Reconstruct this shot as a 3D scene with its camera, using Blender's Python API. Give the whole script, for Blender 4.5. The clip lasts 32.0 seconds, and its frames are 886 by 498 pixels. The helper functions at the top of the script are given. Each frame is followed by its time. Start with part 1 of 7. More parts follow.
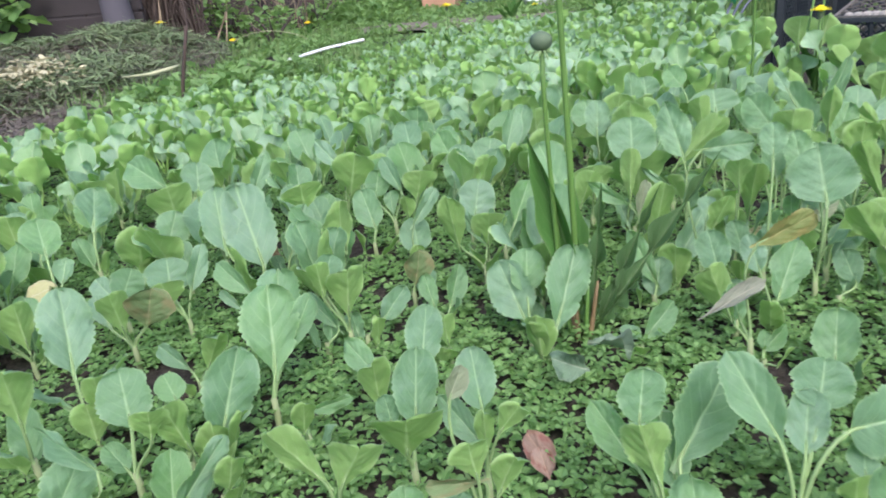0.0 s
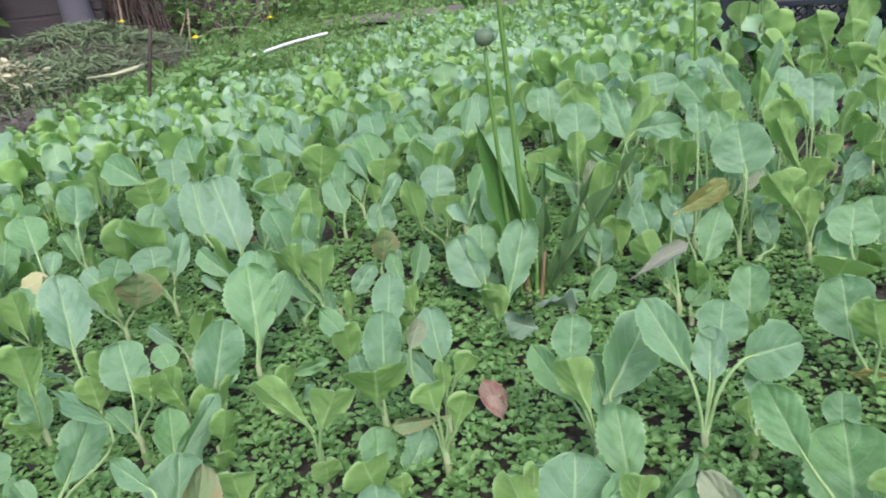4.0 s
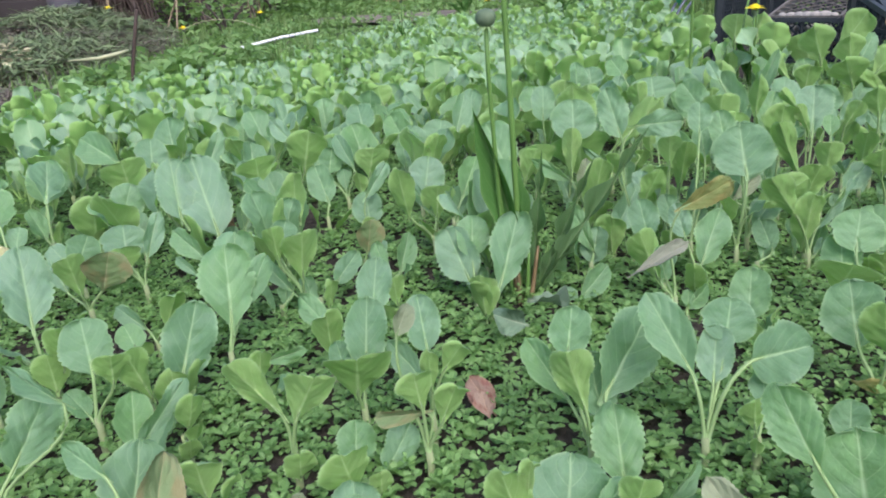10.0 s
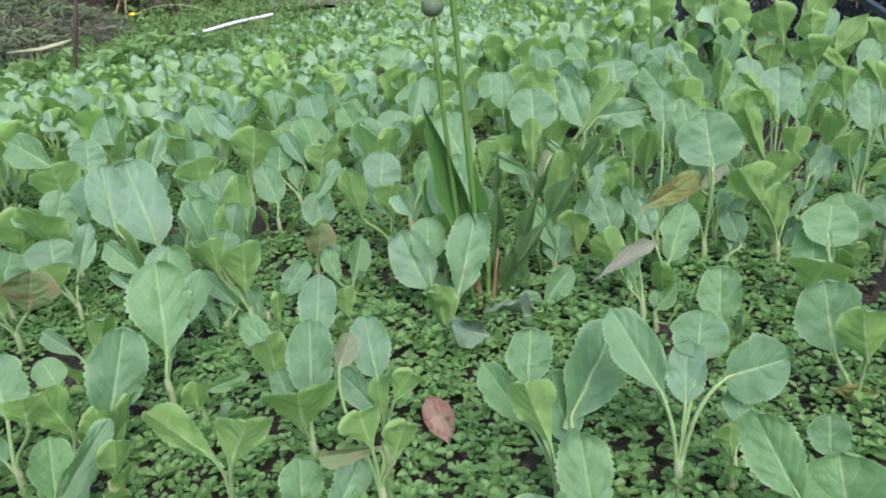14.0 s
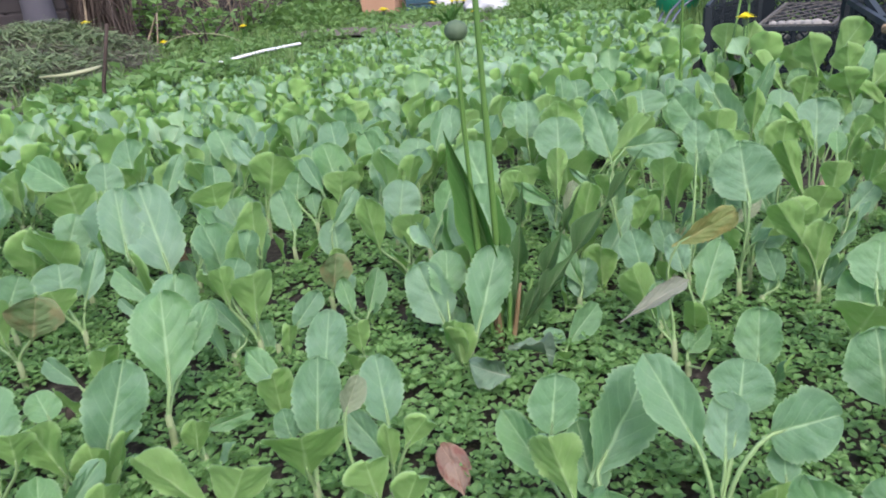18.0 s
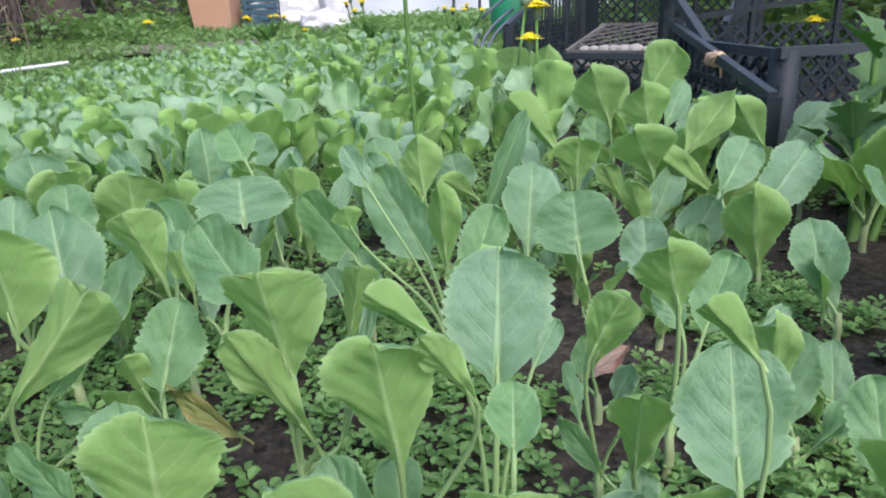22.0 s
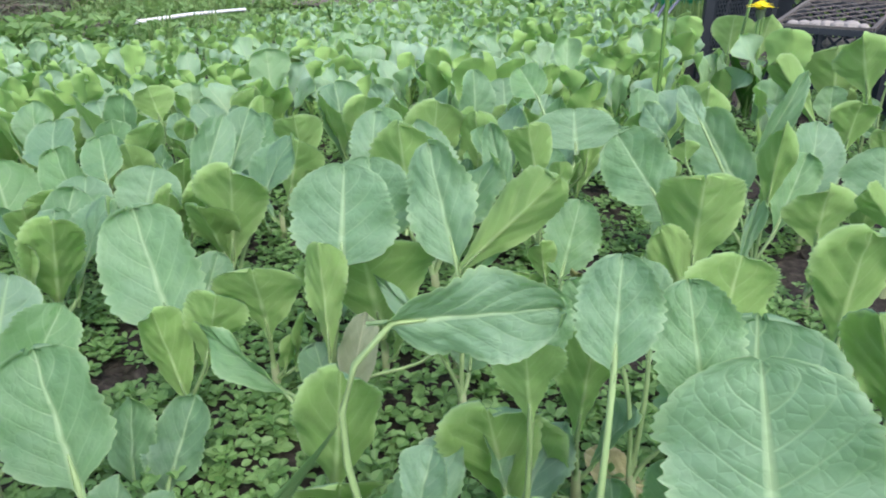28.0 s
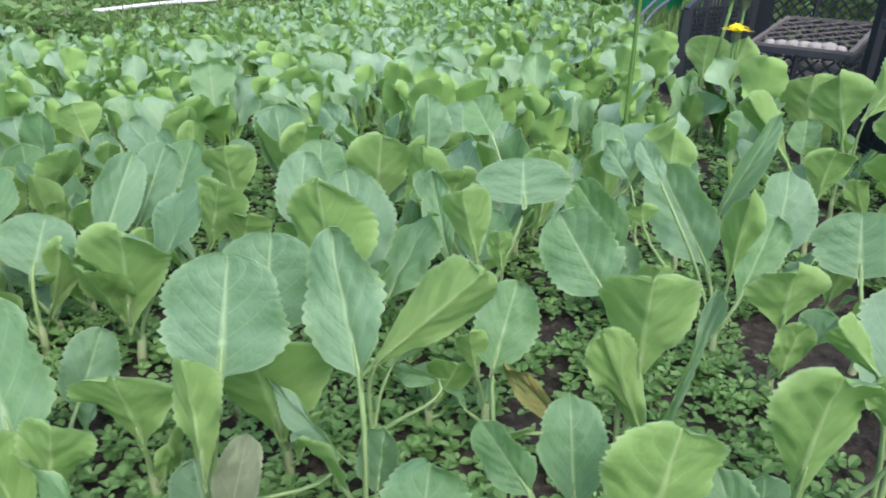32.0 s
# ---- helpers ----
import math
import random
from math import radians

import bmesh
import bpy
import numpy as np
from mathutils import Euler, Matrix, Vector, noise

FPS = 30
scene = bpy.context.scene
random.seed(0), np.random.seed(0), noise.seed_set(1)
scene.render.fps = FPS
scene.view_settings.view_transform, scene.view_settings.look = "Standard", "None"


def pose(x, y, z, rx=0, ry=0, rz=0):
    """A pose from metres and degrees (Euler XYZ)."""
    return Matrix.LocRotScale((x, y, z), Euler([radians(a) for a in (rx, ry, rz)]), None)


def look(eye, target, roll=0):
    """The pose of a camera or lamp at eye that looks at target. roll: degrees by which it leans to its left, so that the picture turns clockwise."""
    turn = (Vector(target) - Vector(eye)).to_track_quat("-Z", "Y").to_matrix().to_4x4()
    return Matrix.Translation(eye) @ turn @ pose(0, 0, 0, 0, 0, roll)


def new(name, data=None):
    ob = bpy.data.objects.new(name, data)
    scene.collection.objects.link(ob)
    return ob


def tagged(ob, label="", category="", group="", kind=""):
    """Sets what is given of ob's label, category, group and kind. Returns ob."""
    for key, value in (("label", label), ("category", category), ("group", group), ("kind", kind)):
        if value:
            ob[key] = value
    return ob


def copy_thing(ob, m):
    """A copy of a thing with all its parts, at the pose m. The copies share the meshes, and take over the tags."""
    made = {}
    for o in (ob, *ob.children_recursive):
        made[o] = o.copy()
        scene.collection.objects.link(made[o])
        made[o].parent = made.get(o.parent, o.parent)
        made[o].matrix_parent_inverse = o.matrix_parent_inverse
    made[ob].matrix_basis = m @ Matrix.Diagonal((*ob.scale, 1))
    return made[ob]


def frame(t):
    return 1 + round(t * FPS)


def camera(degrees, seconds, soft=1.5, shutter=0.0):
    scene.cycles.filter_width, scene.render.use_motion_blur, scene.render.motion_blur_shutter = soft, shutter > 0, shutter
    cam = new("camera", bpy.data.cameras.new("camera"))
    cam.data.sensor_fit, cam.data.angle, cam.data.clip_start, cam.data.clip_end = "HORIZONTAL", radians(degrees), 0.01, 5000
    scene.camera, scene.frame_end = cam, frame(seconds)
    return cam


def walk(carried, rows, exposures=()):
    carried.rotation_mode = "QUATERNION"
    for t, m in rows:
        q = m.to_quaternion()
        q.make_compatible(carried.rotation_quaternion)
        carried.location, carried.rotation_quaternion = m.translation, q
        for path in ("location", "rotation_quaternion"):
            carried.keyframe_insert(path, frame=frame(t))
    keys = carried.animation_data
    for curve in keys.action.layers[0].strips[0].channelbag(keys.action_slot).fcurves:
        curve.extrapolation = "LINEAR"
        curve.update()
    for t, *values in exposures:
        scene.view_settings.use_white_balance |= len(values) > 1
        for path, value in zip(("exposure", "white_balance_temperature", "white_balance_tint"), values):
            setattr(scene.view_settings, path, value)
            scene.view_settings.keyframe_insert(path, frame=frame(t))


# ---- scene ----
FOV = 64.50
PATH = [
    (0, 0.0171, 0.0118, 0.3259, 68.61, 4.88, 5.55),
    (0.5, 0.0226, -0.0307, 0.3395, 69.47, 4.59, 5.47),
    (1, 0.0212, -0.0545, 0.3433, 70.43, 5.60, 7.27),
    (1.5, 0.0308, -0.0618, 0.3311, 69.91, 5.43, 6.01),
    (2, 0.0356, -0.0643, 0.3262, 67.95, 5.13, 3.87),
    (2.5, 0.0381, -0.0635, 0.3291, 66.96, 5.45, 2.87),
    (3, 0.0409, -0.0601, 0.3303, 67.16, 5.79, 2.21),
    (3.5, 0.0351, -0.0605, 0.3367, 67.44, 5.53, 2.39),
    (4, 0.0348, -0.0555, 0.3385, 67.53, 6.15, 2.66),
    (4.5, 0.0307, -0.0578, 0.3464, 67.34, 6.71, 3.05),
    (6.5, 0.0262, -0.0502, 0.3402, 67.34, 5.61, 4.14),
    (7, 0.0247, -0.0552, 0.3340, 68.17, 6.32, 3.63),
    (7.5, 0.0281, -0.0508, 0.3199, 67.20, 5.22, 1.29),
    (8, 0.0296, -0.0513, 0.3201, 66.18, 4.03, 0.50),
    (8.5, 0.0323, -0.0488, 0.3221, 65.92, 3.91, 0.38),
    (9, 0.0291, -0.0505, 0.3154, 66.08, 3.46, 0.71),
    (9.5, 0.0225, -0.0452, 0.3166, 67.06, 3.35, 1.62),
    (10, 0.0235, -0.0327, 0.3123, 68.10, 3.25, 2.12),
    (10.5, 0.0266, -0.0226, 0.3151, 68.59, 3.41, 2.06),
    (11, 0.0318, -0.0120, 0.3144, 68.31, 4.21, 1.46),
    (11.5, 0.0316, -0.0044, 0.3214, 66.57, 4.56, 0.31),
    (12, 0.0292, -0.0044, 0.3182, 66.10, 3.79, 0.02),
    (12.5, 0.0336, 0.0036, 0.3165, 65.83, 3.98, -0.65),
    (13, 0.0348, 0.0042, 0.3179, 65.75, 4.09, -1.21),
    (13.5, 0.0365, 0.0132, 0.3178, 65.86, 4.32, -1.36),
    (15.5, 0.0307, 0.0144, 0.3071, 68.72, 2.62, 1.32),
    (16, 0.0268, 0.0171, 0.3113, 69.11, 3.20, 1.73),
    (16.5, 0.0334, 0.0233, 0.3077, 69.26, 3.33, 1.98),
    (17, 0.0339, 0.0281, 0.3130, 69.16, 3.85, 1.53),
    (17.5, 0.0353, 0.0315, 0.3081, 69.12, 3.36, 1.48),
    (18, 0.0379, 0.0422, 0.3076, 68.89, 3.69, 1.15),
    (18.5, 0.0734, 0.0844, 0.3069, 69.15, 2.97, 0.33),
    (19, 0.1436, 0.1670, 0.2918, 69.32, 1.86, -2.05),
    (19.5, 0.1968, 0.2624, 0.2757, 69.52, 2.32, -4.01),
    (20, 0.2619, 0.3739, 0.2594, 69.78, 2.12, -3.99),
    (20.5, 0.3134, 0.4373, 0.2406, 70.17, 2.29, -5.00),
    (21, 0.3602, 0.5046, 0.2474, 70.57, 3.84, -6.64),
    (21.5, 0.3811, 0.5458, 0.2535, 70.42, 4.26, -7.91),
    (22, 0.3777, 0.5778, 0.2557, 69.98, 2.03, -8.03),
    (22.5, 0.3741, 0.5832, 0.2504, 67.08, 1.54, -8.05),
    (23, 0.3481, 0.5854, 0.2736, 66.04, 1.42, -7.90),
    (23.5, 0.3414, 0.5750, 0.2735, 69.99, -1.70, -6.24),
    (24, 0.3312, 0.5729, 0.2872, 71.79, -1.65, -5.78),
    (24.5, 0.3022, 0.5525, 0.2773, 68.75, -1.59, -2.99),
    (26.5, 0.2885, 0.5320, 0.2648, 67.81, -1.57, -2.04),
    (27, 0.2779, 0.5298, 0.2667, 71.01, -1.06, -2.15),
    (27.5, 0.2245, 0.5325, 0.2543, 71.44, -0.16, -0.79),
    (28, 0.2063, 0.5164, 0.2451, 67.72, -0.58, 1.76),
    (28.5, 0.2017, 0.5177, 0.2545, 72.63, 0.59, 2.36),
    (28.8, 0.2068, 0.5276, 0.2519, 73.67, 0.47, 2.52),
    (29, 0.2111, 0.5349, 0.2526, 72.64, 1.03, 2.51),
    (29.5, 0.2169, 0.5650, 0.2566, 66.83, 3.24, 2.21),
    (30, 0.2185, 0.5767, 0.2655, 61.82, 3.74, 1.62),
    (30.5, 0.2266, 0.5898, 0.2795, 63.21, 1.52, -0.11),
    (31, 0.2349, 0.5832, 0.2796, 66.03, 0.18, 0.53),
    (31.5, 0.2276, 0.5826, 0.2771, 66.93, -1.28, 0.84),
    (32, 0.2367, 0.5891, 0.2721, 67.08, -2.53, 0.65),
]
GAIN = ((0.0, 0.06), (2.0, -0.02), (7.0, -0.06), (13.0, -0.12), (17.0, -0.1), (18.5, -0.14), (20.0, -0.2), (21.5, -0.12), (23.0, -0.06), (24.0, 0.02), (27.0, 0.0), (28.0, 0.0), (29.0, -0.08), (30.0, -0.18), (31.0, -0.05), (32.0, -0.05))
EXPOSURE = 1.31
cam = camera(FOV, 32.0, soft=1.9, shutter=0.5)
walk(cam, [(t, pose(*p)) for t, *p in PATH], exposures=[(t, EXPOSURE + e, 5970, 15) for t, e in GAIN])

# ---- light: an overcast spring day ----
world = bpy.data.worlds.new("world")
scene.world = world
world.use_nodes = True
sky = world.node_tree.nodes.new("ShaderNodeTexSky")
sky.sky_type, sky.sun_disc = "NISHITA", False
sky.sun_elevation, sky.sun_rotation = radians(52), radians(160)
sky.air_density, sky.dust_density, sky.ozone_density = 1.0, 4.0, 0.6
back = world.node_tree.nodes["Background"]
back.inputs["Strength"].default_value = 0.15
world.node_tree.links.new(sky.outputs[0], back.inputs["Color"])
sun = new("sun", bpy.data.lights.new("sun", "SUN"))
sun.data.energy, sun.data.angle, sun.data.color = 0.65, radians(30), (1.0, 0.96, 0.9)
sun.matrix_world = look((3, -6, 9), (0, 1.5, 0))

R = random.Random(7)


# ---- helpers for meshes and parts ----
def mesh_of(name, verts, faces, mats=(), uvs=None, which=None, smooth=True, flat=None):
    """A mesh from corner and face arrays; all faces have the same number of corners."""
    verts, faces = np.asarray(verts, np.float32), np.asarray(faces, np.int32)
    me = bpy.data.meshes.new(name)
    n, k = faces.shape
    me.vertices.add(len(verts))
    me.vertices.foreach_set("co", verts.ravel())
    me.loops.add(n * k)
    me.loops.foreach_set("vertex_index", faces.ravel())
    me.polygons.add(n)
    me.polygons.foreach_set("loop_start", np.arange(0, n * k, k, dtype=np.int32))
    me.polygons.foreach_set("loop_total", np.full(n, k, np.int32))
    if which is not None:
        me.polygons.foreach_set("material_index", np.asarray(which, np.int32))
    me.polygons.foreach_set("use_smooth", np.full(n, smooth))
    if uvs is not None:
        layer = me.uv_layers.new(name="UVMap")
        layer.data.foreach_set("uv", np.asarray(uvs, np.float32)[faces.ravel()].ravel())
    if flat is not None:
        layer = me.uv_layers.new(name="Flat")
        layer.data.foreach_set("uv", np.asarray(flat, np.float32)[faces.ravel()].ravel())
    for m in mats:
        me.materials.append(m)
    me.update(calc_edges=True)
    return me


def part(name, data, material, parent, label=""):
    """Links a bmesh or mesh as one mesh object under a thing or a part."""
    if isinstance(data, bmesh.types.BMesh):
        me = bpy.data.meshes.new(name)
        data.to_mesh(me)
        data.free()
        data = me
    if material is not None and not data.materials:
        data.materials.append(material)
    ob = new(name, data)
    ob.parent = parent
    if label:
        ob["label"] = label
    return ob


def thing(name, place=(0, 0, 0), label="", category="", group="", kind="", turn=0.0):
    ob = new(name)
    ob.empty_display_size = 0.05
    ob.matrix_world = pose(*place, rz=turn)
    return tagged(ob, label, category, group, kind)


def box_bm(bm, x0, y0, z0, x1, y1, z1, bevel=0.0):
    """Adds a box with slightly broken edges to a bmesh."""
    made = bmesh.ops.create_cube(bm, size=1, matrix=Matrix.Translation(((x0 + x1) / 2, (y0 + y1) / 2, (z0 + z1) / 2)) @ Matrix.Diagonal((x1 - x0, y1 - y0, z1 - z0, 1)))
    if bevel:
        edges = {e for v in made["verts"] for e in v.link_edges}
        bmesh.ops.bevel(bm, geom=list(edges), offset=bevel, segments=1, affect="EDGES")
    return bm


def tube(points, radii, sides=6, cap=True):
    """Corners and four-sided faces of a tube along points."""
    pts = [Vector(p) for p in points]
    radii = [radii] * len(pts) if isinstance(radii, (int, float)) else list(radii)
    verts, faces = [], []
    up = Vector((0.13, 0.31, 0.94))
    for i, p in enumerate(pts):
        d = (pts[min(i + 1, len(pts) - 1)] - pts[max(i - 1, 0)]).normalized()
        a = d.cross(up)
        if a.length < 0.05:
            a = d.cross(Vector((1, 0, 0.2)))
        a.normalize()
        b = d.cross(a)
        for s in range(sides):
            w = 2 * math.pi * s / sides
            verts.append(p + (a * math.cos(w) + b * math.sin(w)) * radii[i])
    for i in range(len(pts) - 1):
        for s in range(sides):
            q = (s + 1) % sides
            faces.append((i * sides + s, i * sides + q, (i + 1) * sides + q, (i + 1) * sides + s))
    if cap and sides == 6:
        for o in (0, (len(pts) - 1) * 6):
            faces += [(o, o + 1, o + 2, o + 3), (o + 3, o + 4, o + 5, o)]
    return [tuple(v) for v in verts], faces


def bezier(a, b, c, d, n):
    a, b, c, d = (Vector(v) for v in (a, b, c, d))
    out = []
    for i in range(n):
        t = i / (n - 1)
        out.append(a * (1 - t) ** 3 + b * 3 * t * (1 - t) ** 2 + c * 3 * t * t * (1 - t) + d * t**3)
    return out


def gather(pieces):
    """Joins (corners, four-sided faces) pieces into one."""
    verts, faces = [], []
    for v, f in pieces:
        o = len(verts)
        verts += v
        faces += [tuple(i + o for i in q) for q in f]
    return verts, faces


# ---- materials ----
def material(name, color, rough=0.6, spec=0.3, metal=0.0):
    m = bpy.data.materials.new(name)
    m.use_nodes = True
    nt = m.node_tree
    b = nt.nodes["Principled BSDF"]
    b.inputs["Base Color"].default_value = (*color, 1)
    b.inputs["Roughness"].default_value = rough
    b.inputs["Specular IOR Level"].default_value = spec
    b.inputs["Metallic"].default_value = metal
    return m, nt, b


def node(nt, kind, ins=(), **props):
    n = nt.nodes.new(kind)
    for k, v in props.items():
        if k == "operation":
            n.operation = v
        elif k == "blend":
            n.data_type, n.blend_type = "RGBA", v
        elif k == "detail":
            n.inputs["Detail"].default_value = v
    for key, v in dict(ins).items():
        if isinstance(v, bpy.types.NodeSocket):
            nt.links.new(v, n.inputs[key])
        else:
            n.inputs[key].default_value = v
    return n


def noise_of(nt, scale, detail=3.0, coord=None):
    n = node(nt, "ShaderNodeTexNoise", {"Scale": scale}, detail=detail)
    if coord is None:
        coord = node(nt, "ShaderNodeTexCoord").outputs["Object"]
    nt.links.new(coord, n.inputs["Vector"])
    return n.outputs["Fac"]


def ramp(nt, fac, stops):
    n = nt.nodes.new("ShaderNodeValToRGB")
    e = n.color_ramp.elements
    while len(e) < len(stops):
        e.new(0.5)
    for el, (p, c) in zip(e, stops):
        el.position, el.color = p, (*c, 1)
    nt.links.new(fac, n.inputs[0])
    return n.outputs[0]


def mixed(nt, fac, a, b, blend="MIX"):
    n = node(nt, "ShaderNodeMix", blend=blend)
    for key, v in ((0, fac), (6, a), (7, b)):
        if isinstance(v, bpy.types.NodeSocket):
            nt.links.new(v, n.inputs[key])
        else:
            n.inputs[key].default_value = (*v, 1) if isinstance(v, tuple) else v
    return n.outputs[2]


def maths(nt, op, a, b=0.0, c=0.0):
    n = node(nt, "ShaderNodeMath", operation=op)
    for key, v in ((0, a), (1, b), (2, c)):
        if isinstance(v, bpy.types.NodeSocket):
            nt.links.new(v, n.inputs[key])
        else:
            n.inputs[key].default_value = v
    return n.outputs[0]


def bumped(nt, bsdf, height, strength=0.3, distance=0.002):
    n = node(nt, "ShaderNodeBump", {"Height": height, "Strength": strength, "Distance": distance})
    nt.links.new(n.outputs[0], bsdf.inputs["Normal"])
    return n.outputs[0]


def plain(name, a, b, scale=20.0, rough=0.6, spec=0.3, bump=0.2, metal=0.0, distance=0.002, random_tint=0.0):
    """A surface with two tones at two scales, and fine relief."""
    m, nt, bs = material(name, a, rough, spec, metal)
    big, fine = noise_of(nt, scale * 0.18, 2), noise_of(nt, scale, 4)
    col = mixed(nt, maths(nt, "MULTIPLY_ADD", big, 0.6, maths(nt, "MULTIPLY", fine, 0.4)), a, b)
    if random_tint:
        rnd = node(nt, "ShaderNodeObjectInfo").outputs["Random"]
        col = mixed(nt, maths(nt, "MULTIPLY", rnd, random_tint), col, tuple(0.45 * v for v in a))
    nt.links.new(col, bs.inputs["Base Color"])
    nt.links.new(maths(nt, "MULTIPLY_ADD", fine, 0.25, rough - 0.12), bs.inputs["Roughness"])
    if bump:
        bumped(nt, bs, fine, bump, distance)
    return m


def leaf_material(name, low, high, vein, through_color, amount=0.4, rough=0.62, random_from="object", veins=True, blotch=None, bump=0.35, greener=None, sheen=0.28):
    """A leaf's surface: midrib, side veins, mottling, and light that comes through."""
    m, nt, bs = material(name, low, rough, sheen)
    if random_from == "object":
        rnd = node(nt, "ShaderNodeObjectInfo").outputs["Random"]
    else:
        rnd = node(nt, "ShaderNodeNewGeometry").outputs["Random Per Island"]
    co = node(nt, "ShaderNodeTexCoord")
    mott = noise_of(nt, 3.5, 3, co.outputs["UV"])
    tone = maths(nt, "MULTIPLY_ADD", rnd, 0.66, maths(nt, "MULTIPLY", mott, 0.47))
    col = mixed(nt, tone, low, high)
    if greener:
        # leaves that have less of the waxy bloom
        other = maths(nt, "FRACT", maths(nt, "MULTIPLY", rnd, 7.37))
        bloom = maths(nt, "MULTIPLY", maths(nt, "POWER", other, 1.5), maths(nt, "MULTIPLY_ADD", mott, 0.9, 0.25))
        col = mixed(nt, bloom, col, greener)
    if blotch:
        b = ramp(nt, noise_of(nt, 2.2, 4, co.outputs["UV"]), [(0.46, (0, 0, 0)), (0.6, (1, 1, 1))])
        col = mixed(nt, b, col, blotch)
    if veins:
        sep = node(nt, "ShaderNodeSeparateXYZ", {0: co.outputs["UV"]})
        u = maths(nt, "ABSOLUTE", maths(nt, "MULTIPLY_ADD", sep.outputs[0], 2.0, -1.0))
        v = sep.outputs[1]
        true = node(nt, "ShaderNodeUVMap")
        true.uv_map = "Flat"
        lie = node(nt, "ShaderNodeSeparateXYZ", {0: true.outputs[0]})
        wide = maths(nt, "MULTIPLY_ADD", v, -0.047, 0.056)
        mid = maths(nt, "SUBTRACT", 1.0, maths(nt, "DIVIDE", maths(nt, "ABSOLUTE", lie.outputs[0]), wide))
        mid = node(nt, "ShaderNodeClamp", {0: mid}).outputs[0]
        bend = maths(nt, "MULTIPLY", maths(nt, "POWER", u, 1.15), 0.42)
        q = maths(nt, "PINGPONG", maths(nt, "MULTIPLY", maths(nt, "SUBTRACT", v, bend), 5.5), 0.5)
        side = node(nt, "ShaderNodeClamp", {0: maths(nt, "SUBTRACT", 1.0, maths(nt, "DIVIDE", q, 0.07))}).outputs[0]
        fade = maths(nt, "SUBTRACT", 1.0, maths(nt, "MULTIPLY", u, 0.8))
        side = maths(nt, "MULTIPLY", maths(nt, "MULTIPLY", side, fade), 0.62)
        mask = maths(nt, "MAXIMUM", maths(nt, "POWER", mid, 0.6), side)
        net = node(nt, "ShaderNodeTexVoronoi", {"Vector": co.outputs["UV"], "Scale": 13.0})
        net.feature = "DISTANCE_TO_EDGE"
        web = node(nt, "ShaderNodeClamp", {0: maths(nt, "SUBTRACT", 1.0, maths(nt, "DIVIDE", net.outputs[0], 0.09))}).outputs[0]
        mask = maths(nt, "MAXIMUM", mask, maths(nt, "MULTIPLY", web, 0.12))
        rim = node(nt, "ShaderNodeClamp", {0: maths(nt, "MULTIPLY_ADD", u, 7.0, -6.0)}).outputs[0]
        pale = maths(nt, "MAXIMUM", maths(nt, "MULTIPLY", mask, 0.85), maths(nt, "MULTIPLY", rim, 0.5))
        col = mixed(nt, pale, col, vein)
        height = maths(nt, "MULTIPLY_ADD", mask, -0.8, maths(nt, "MULTIPLY_ADD", net.outputs[0], 0.6, maths(nt, "MULTIPLY_ADD", q, 0.9, mott)))
        bumped(nt, bs, height, bump, 0.003)
    nt.links.new(col, bs.inputs["Base Color"])
    tr = node(nt, "ShaderNodeBsdfTranslucent")
    nt.links.new(mixed(nt, 0.6, col, through_color), tr.inputs["Color"])
    mix = node(nt, "ShaderNodeMixShader", {0: amount})
    nt.links.new(bs.outputs[0], mix.inputs[1])
    nt.links.new(tr.outputs[0], mix.inputs[2])
    nt.links.new(mix.outputs[0], nt.nodes["Material Output"].inputs[0])
    return m


LEAF_UP = leaf_material("cabbage_leaf_upper", (0.1, 0.205, 0.116), (0.222, 0.342, 0.26), (0.42, 0.56, 0.34), (0.58, 0.84, 0.3), 0.46, rough=0.5, sheen=0.42, bump=0.3, greener=(0.155, 0.305, 0.115))
LEAF_LOW = leaf_material("cabbage_leaf_lower", (0.26, 0.425, 0.14), (0.365, 0.53, 0.215), (0.6, 0.72, 0.42), (0.76, 0.97, 0.4), 0.6, rough=0.7, bump=0.2)
# same leaves in lighter copies: the far bed's hazy brightness is painted in
FAR_UP = leaf_material("far_leaf_upper_brightened", (0.195, 0.335, 0.185), (0.4, 0.55, 0.43), (0.46, 0.58, 0.36), (0.48, 0.74, 0.26), 0.46, rough=0.5, sheen=0.45, random_from="island", greener=(0.24, 0.41, 0.172))
FAR_LOW = leaf_material("far_leaf_lower_brightened", (0.285, 0.46, 0.145), (0.4, 0.58, 0.225), (0.43, 0.58, 0.24), (0.72, 0.94, 0.38), 0.62, random_from="island")
YELLOW_LEAF = leaf_material("yellowing_leaf", (0.16, 0.22, 0.07), (0.21, 0.25, 0.085), (0.4, 0.38, 0.16), (0.42, 0.4, 0.07), 0.35, blotch=(0.25, 0.235, 0.08))
BROWN_LEAF = leaf_material("browning_leaf", (0.15, 0.24, 0.10), (0.2, 0.285, 0.14), (0.33, 0.33, 0.18), (0.34, 0.36, 0.1), 0.35, blotch=(0.25, 0.24, 0.12))
PURPLE_LEAF = leaf_material("purplish_leaf", (0.2, 0.24, 0.17), (0.27, 0.275, 0.215), (0.35, 0.34, 0.28), (0.25, 0.24, 0.14), 0.25)
FADED_LEAF = leaf_material("faded_leaf", (0.22, 0.29, 0.17), (0.31, 0.35, 0.235), (0.42, 0.46, 0.32), (0.4, 0.5, 0.22), 0.4)
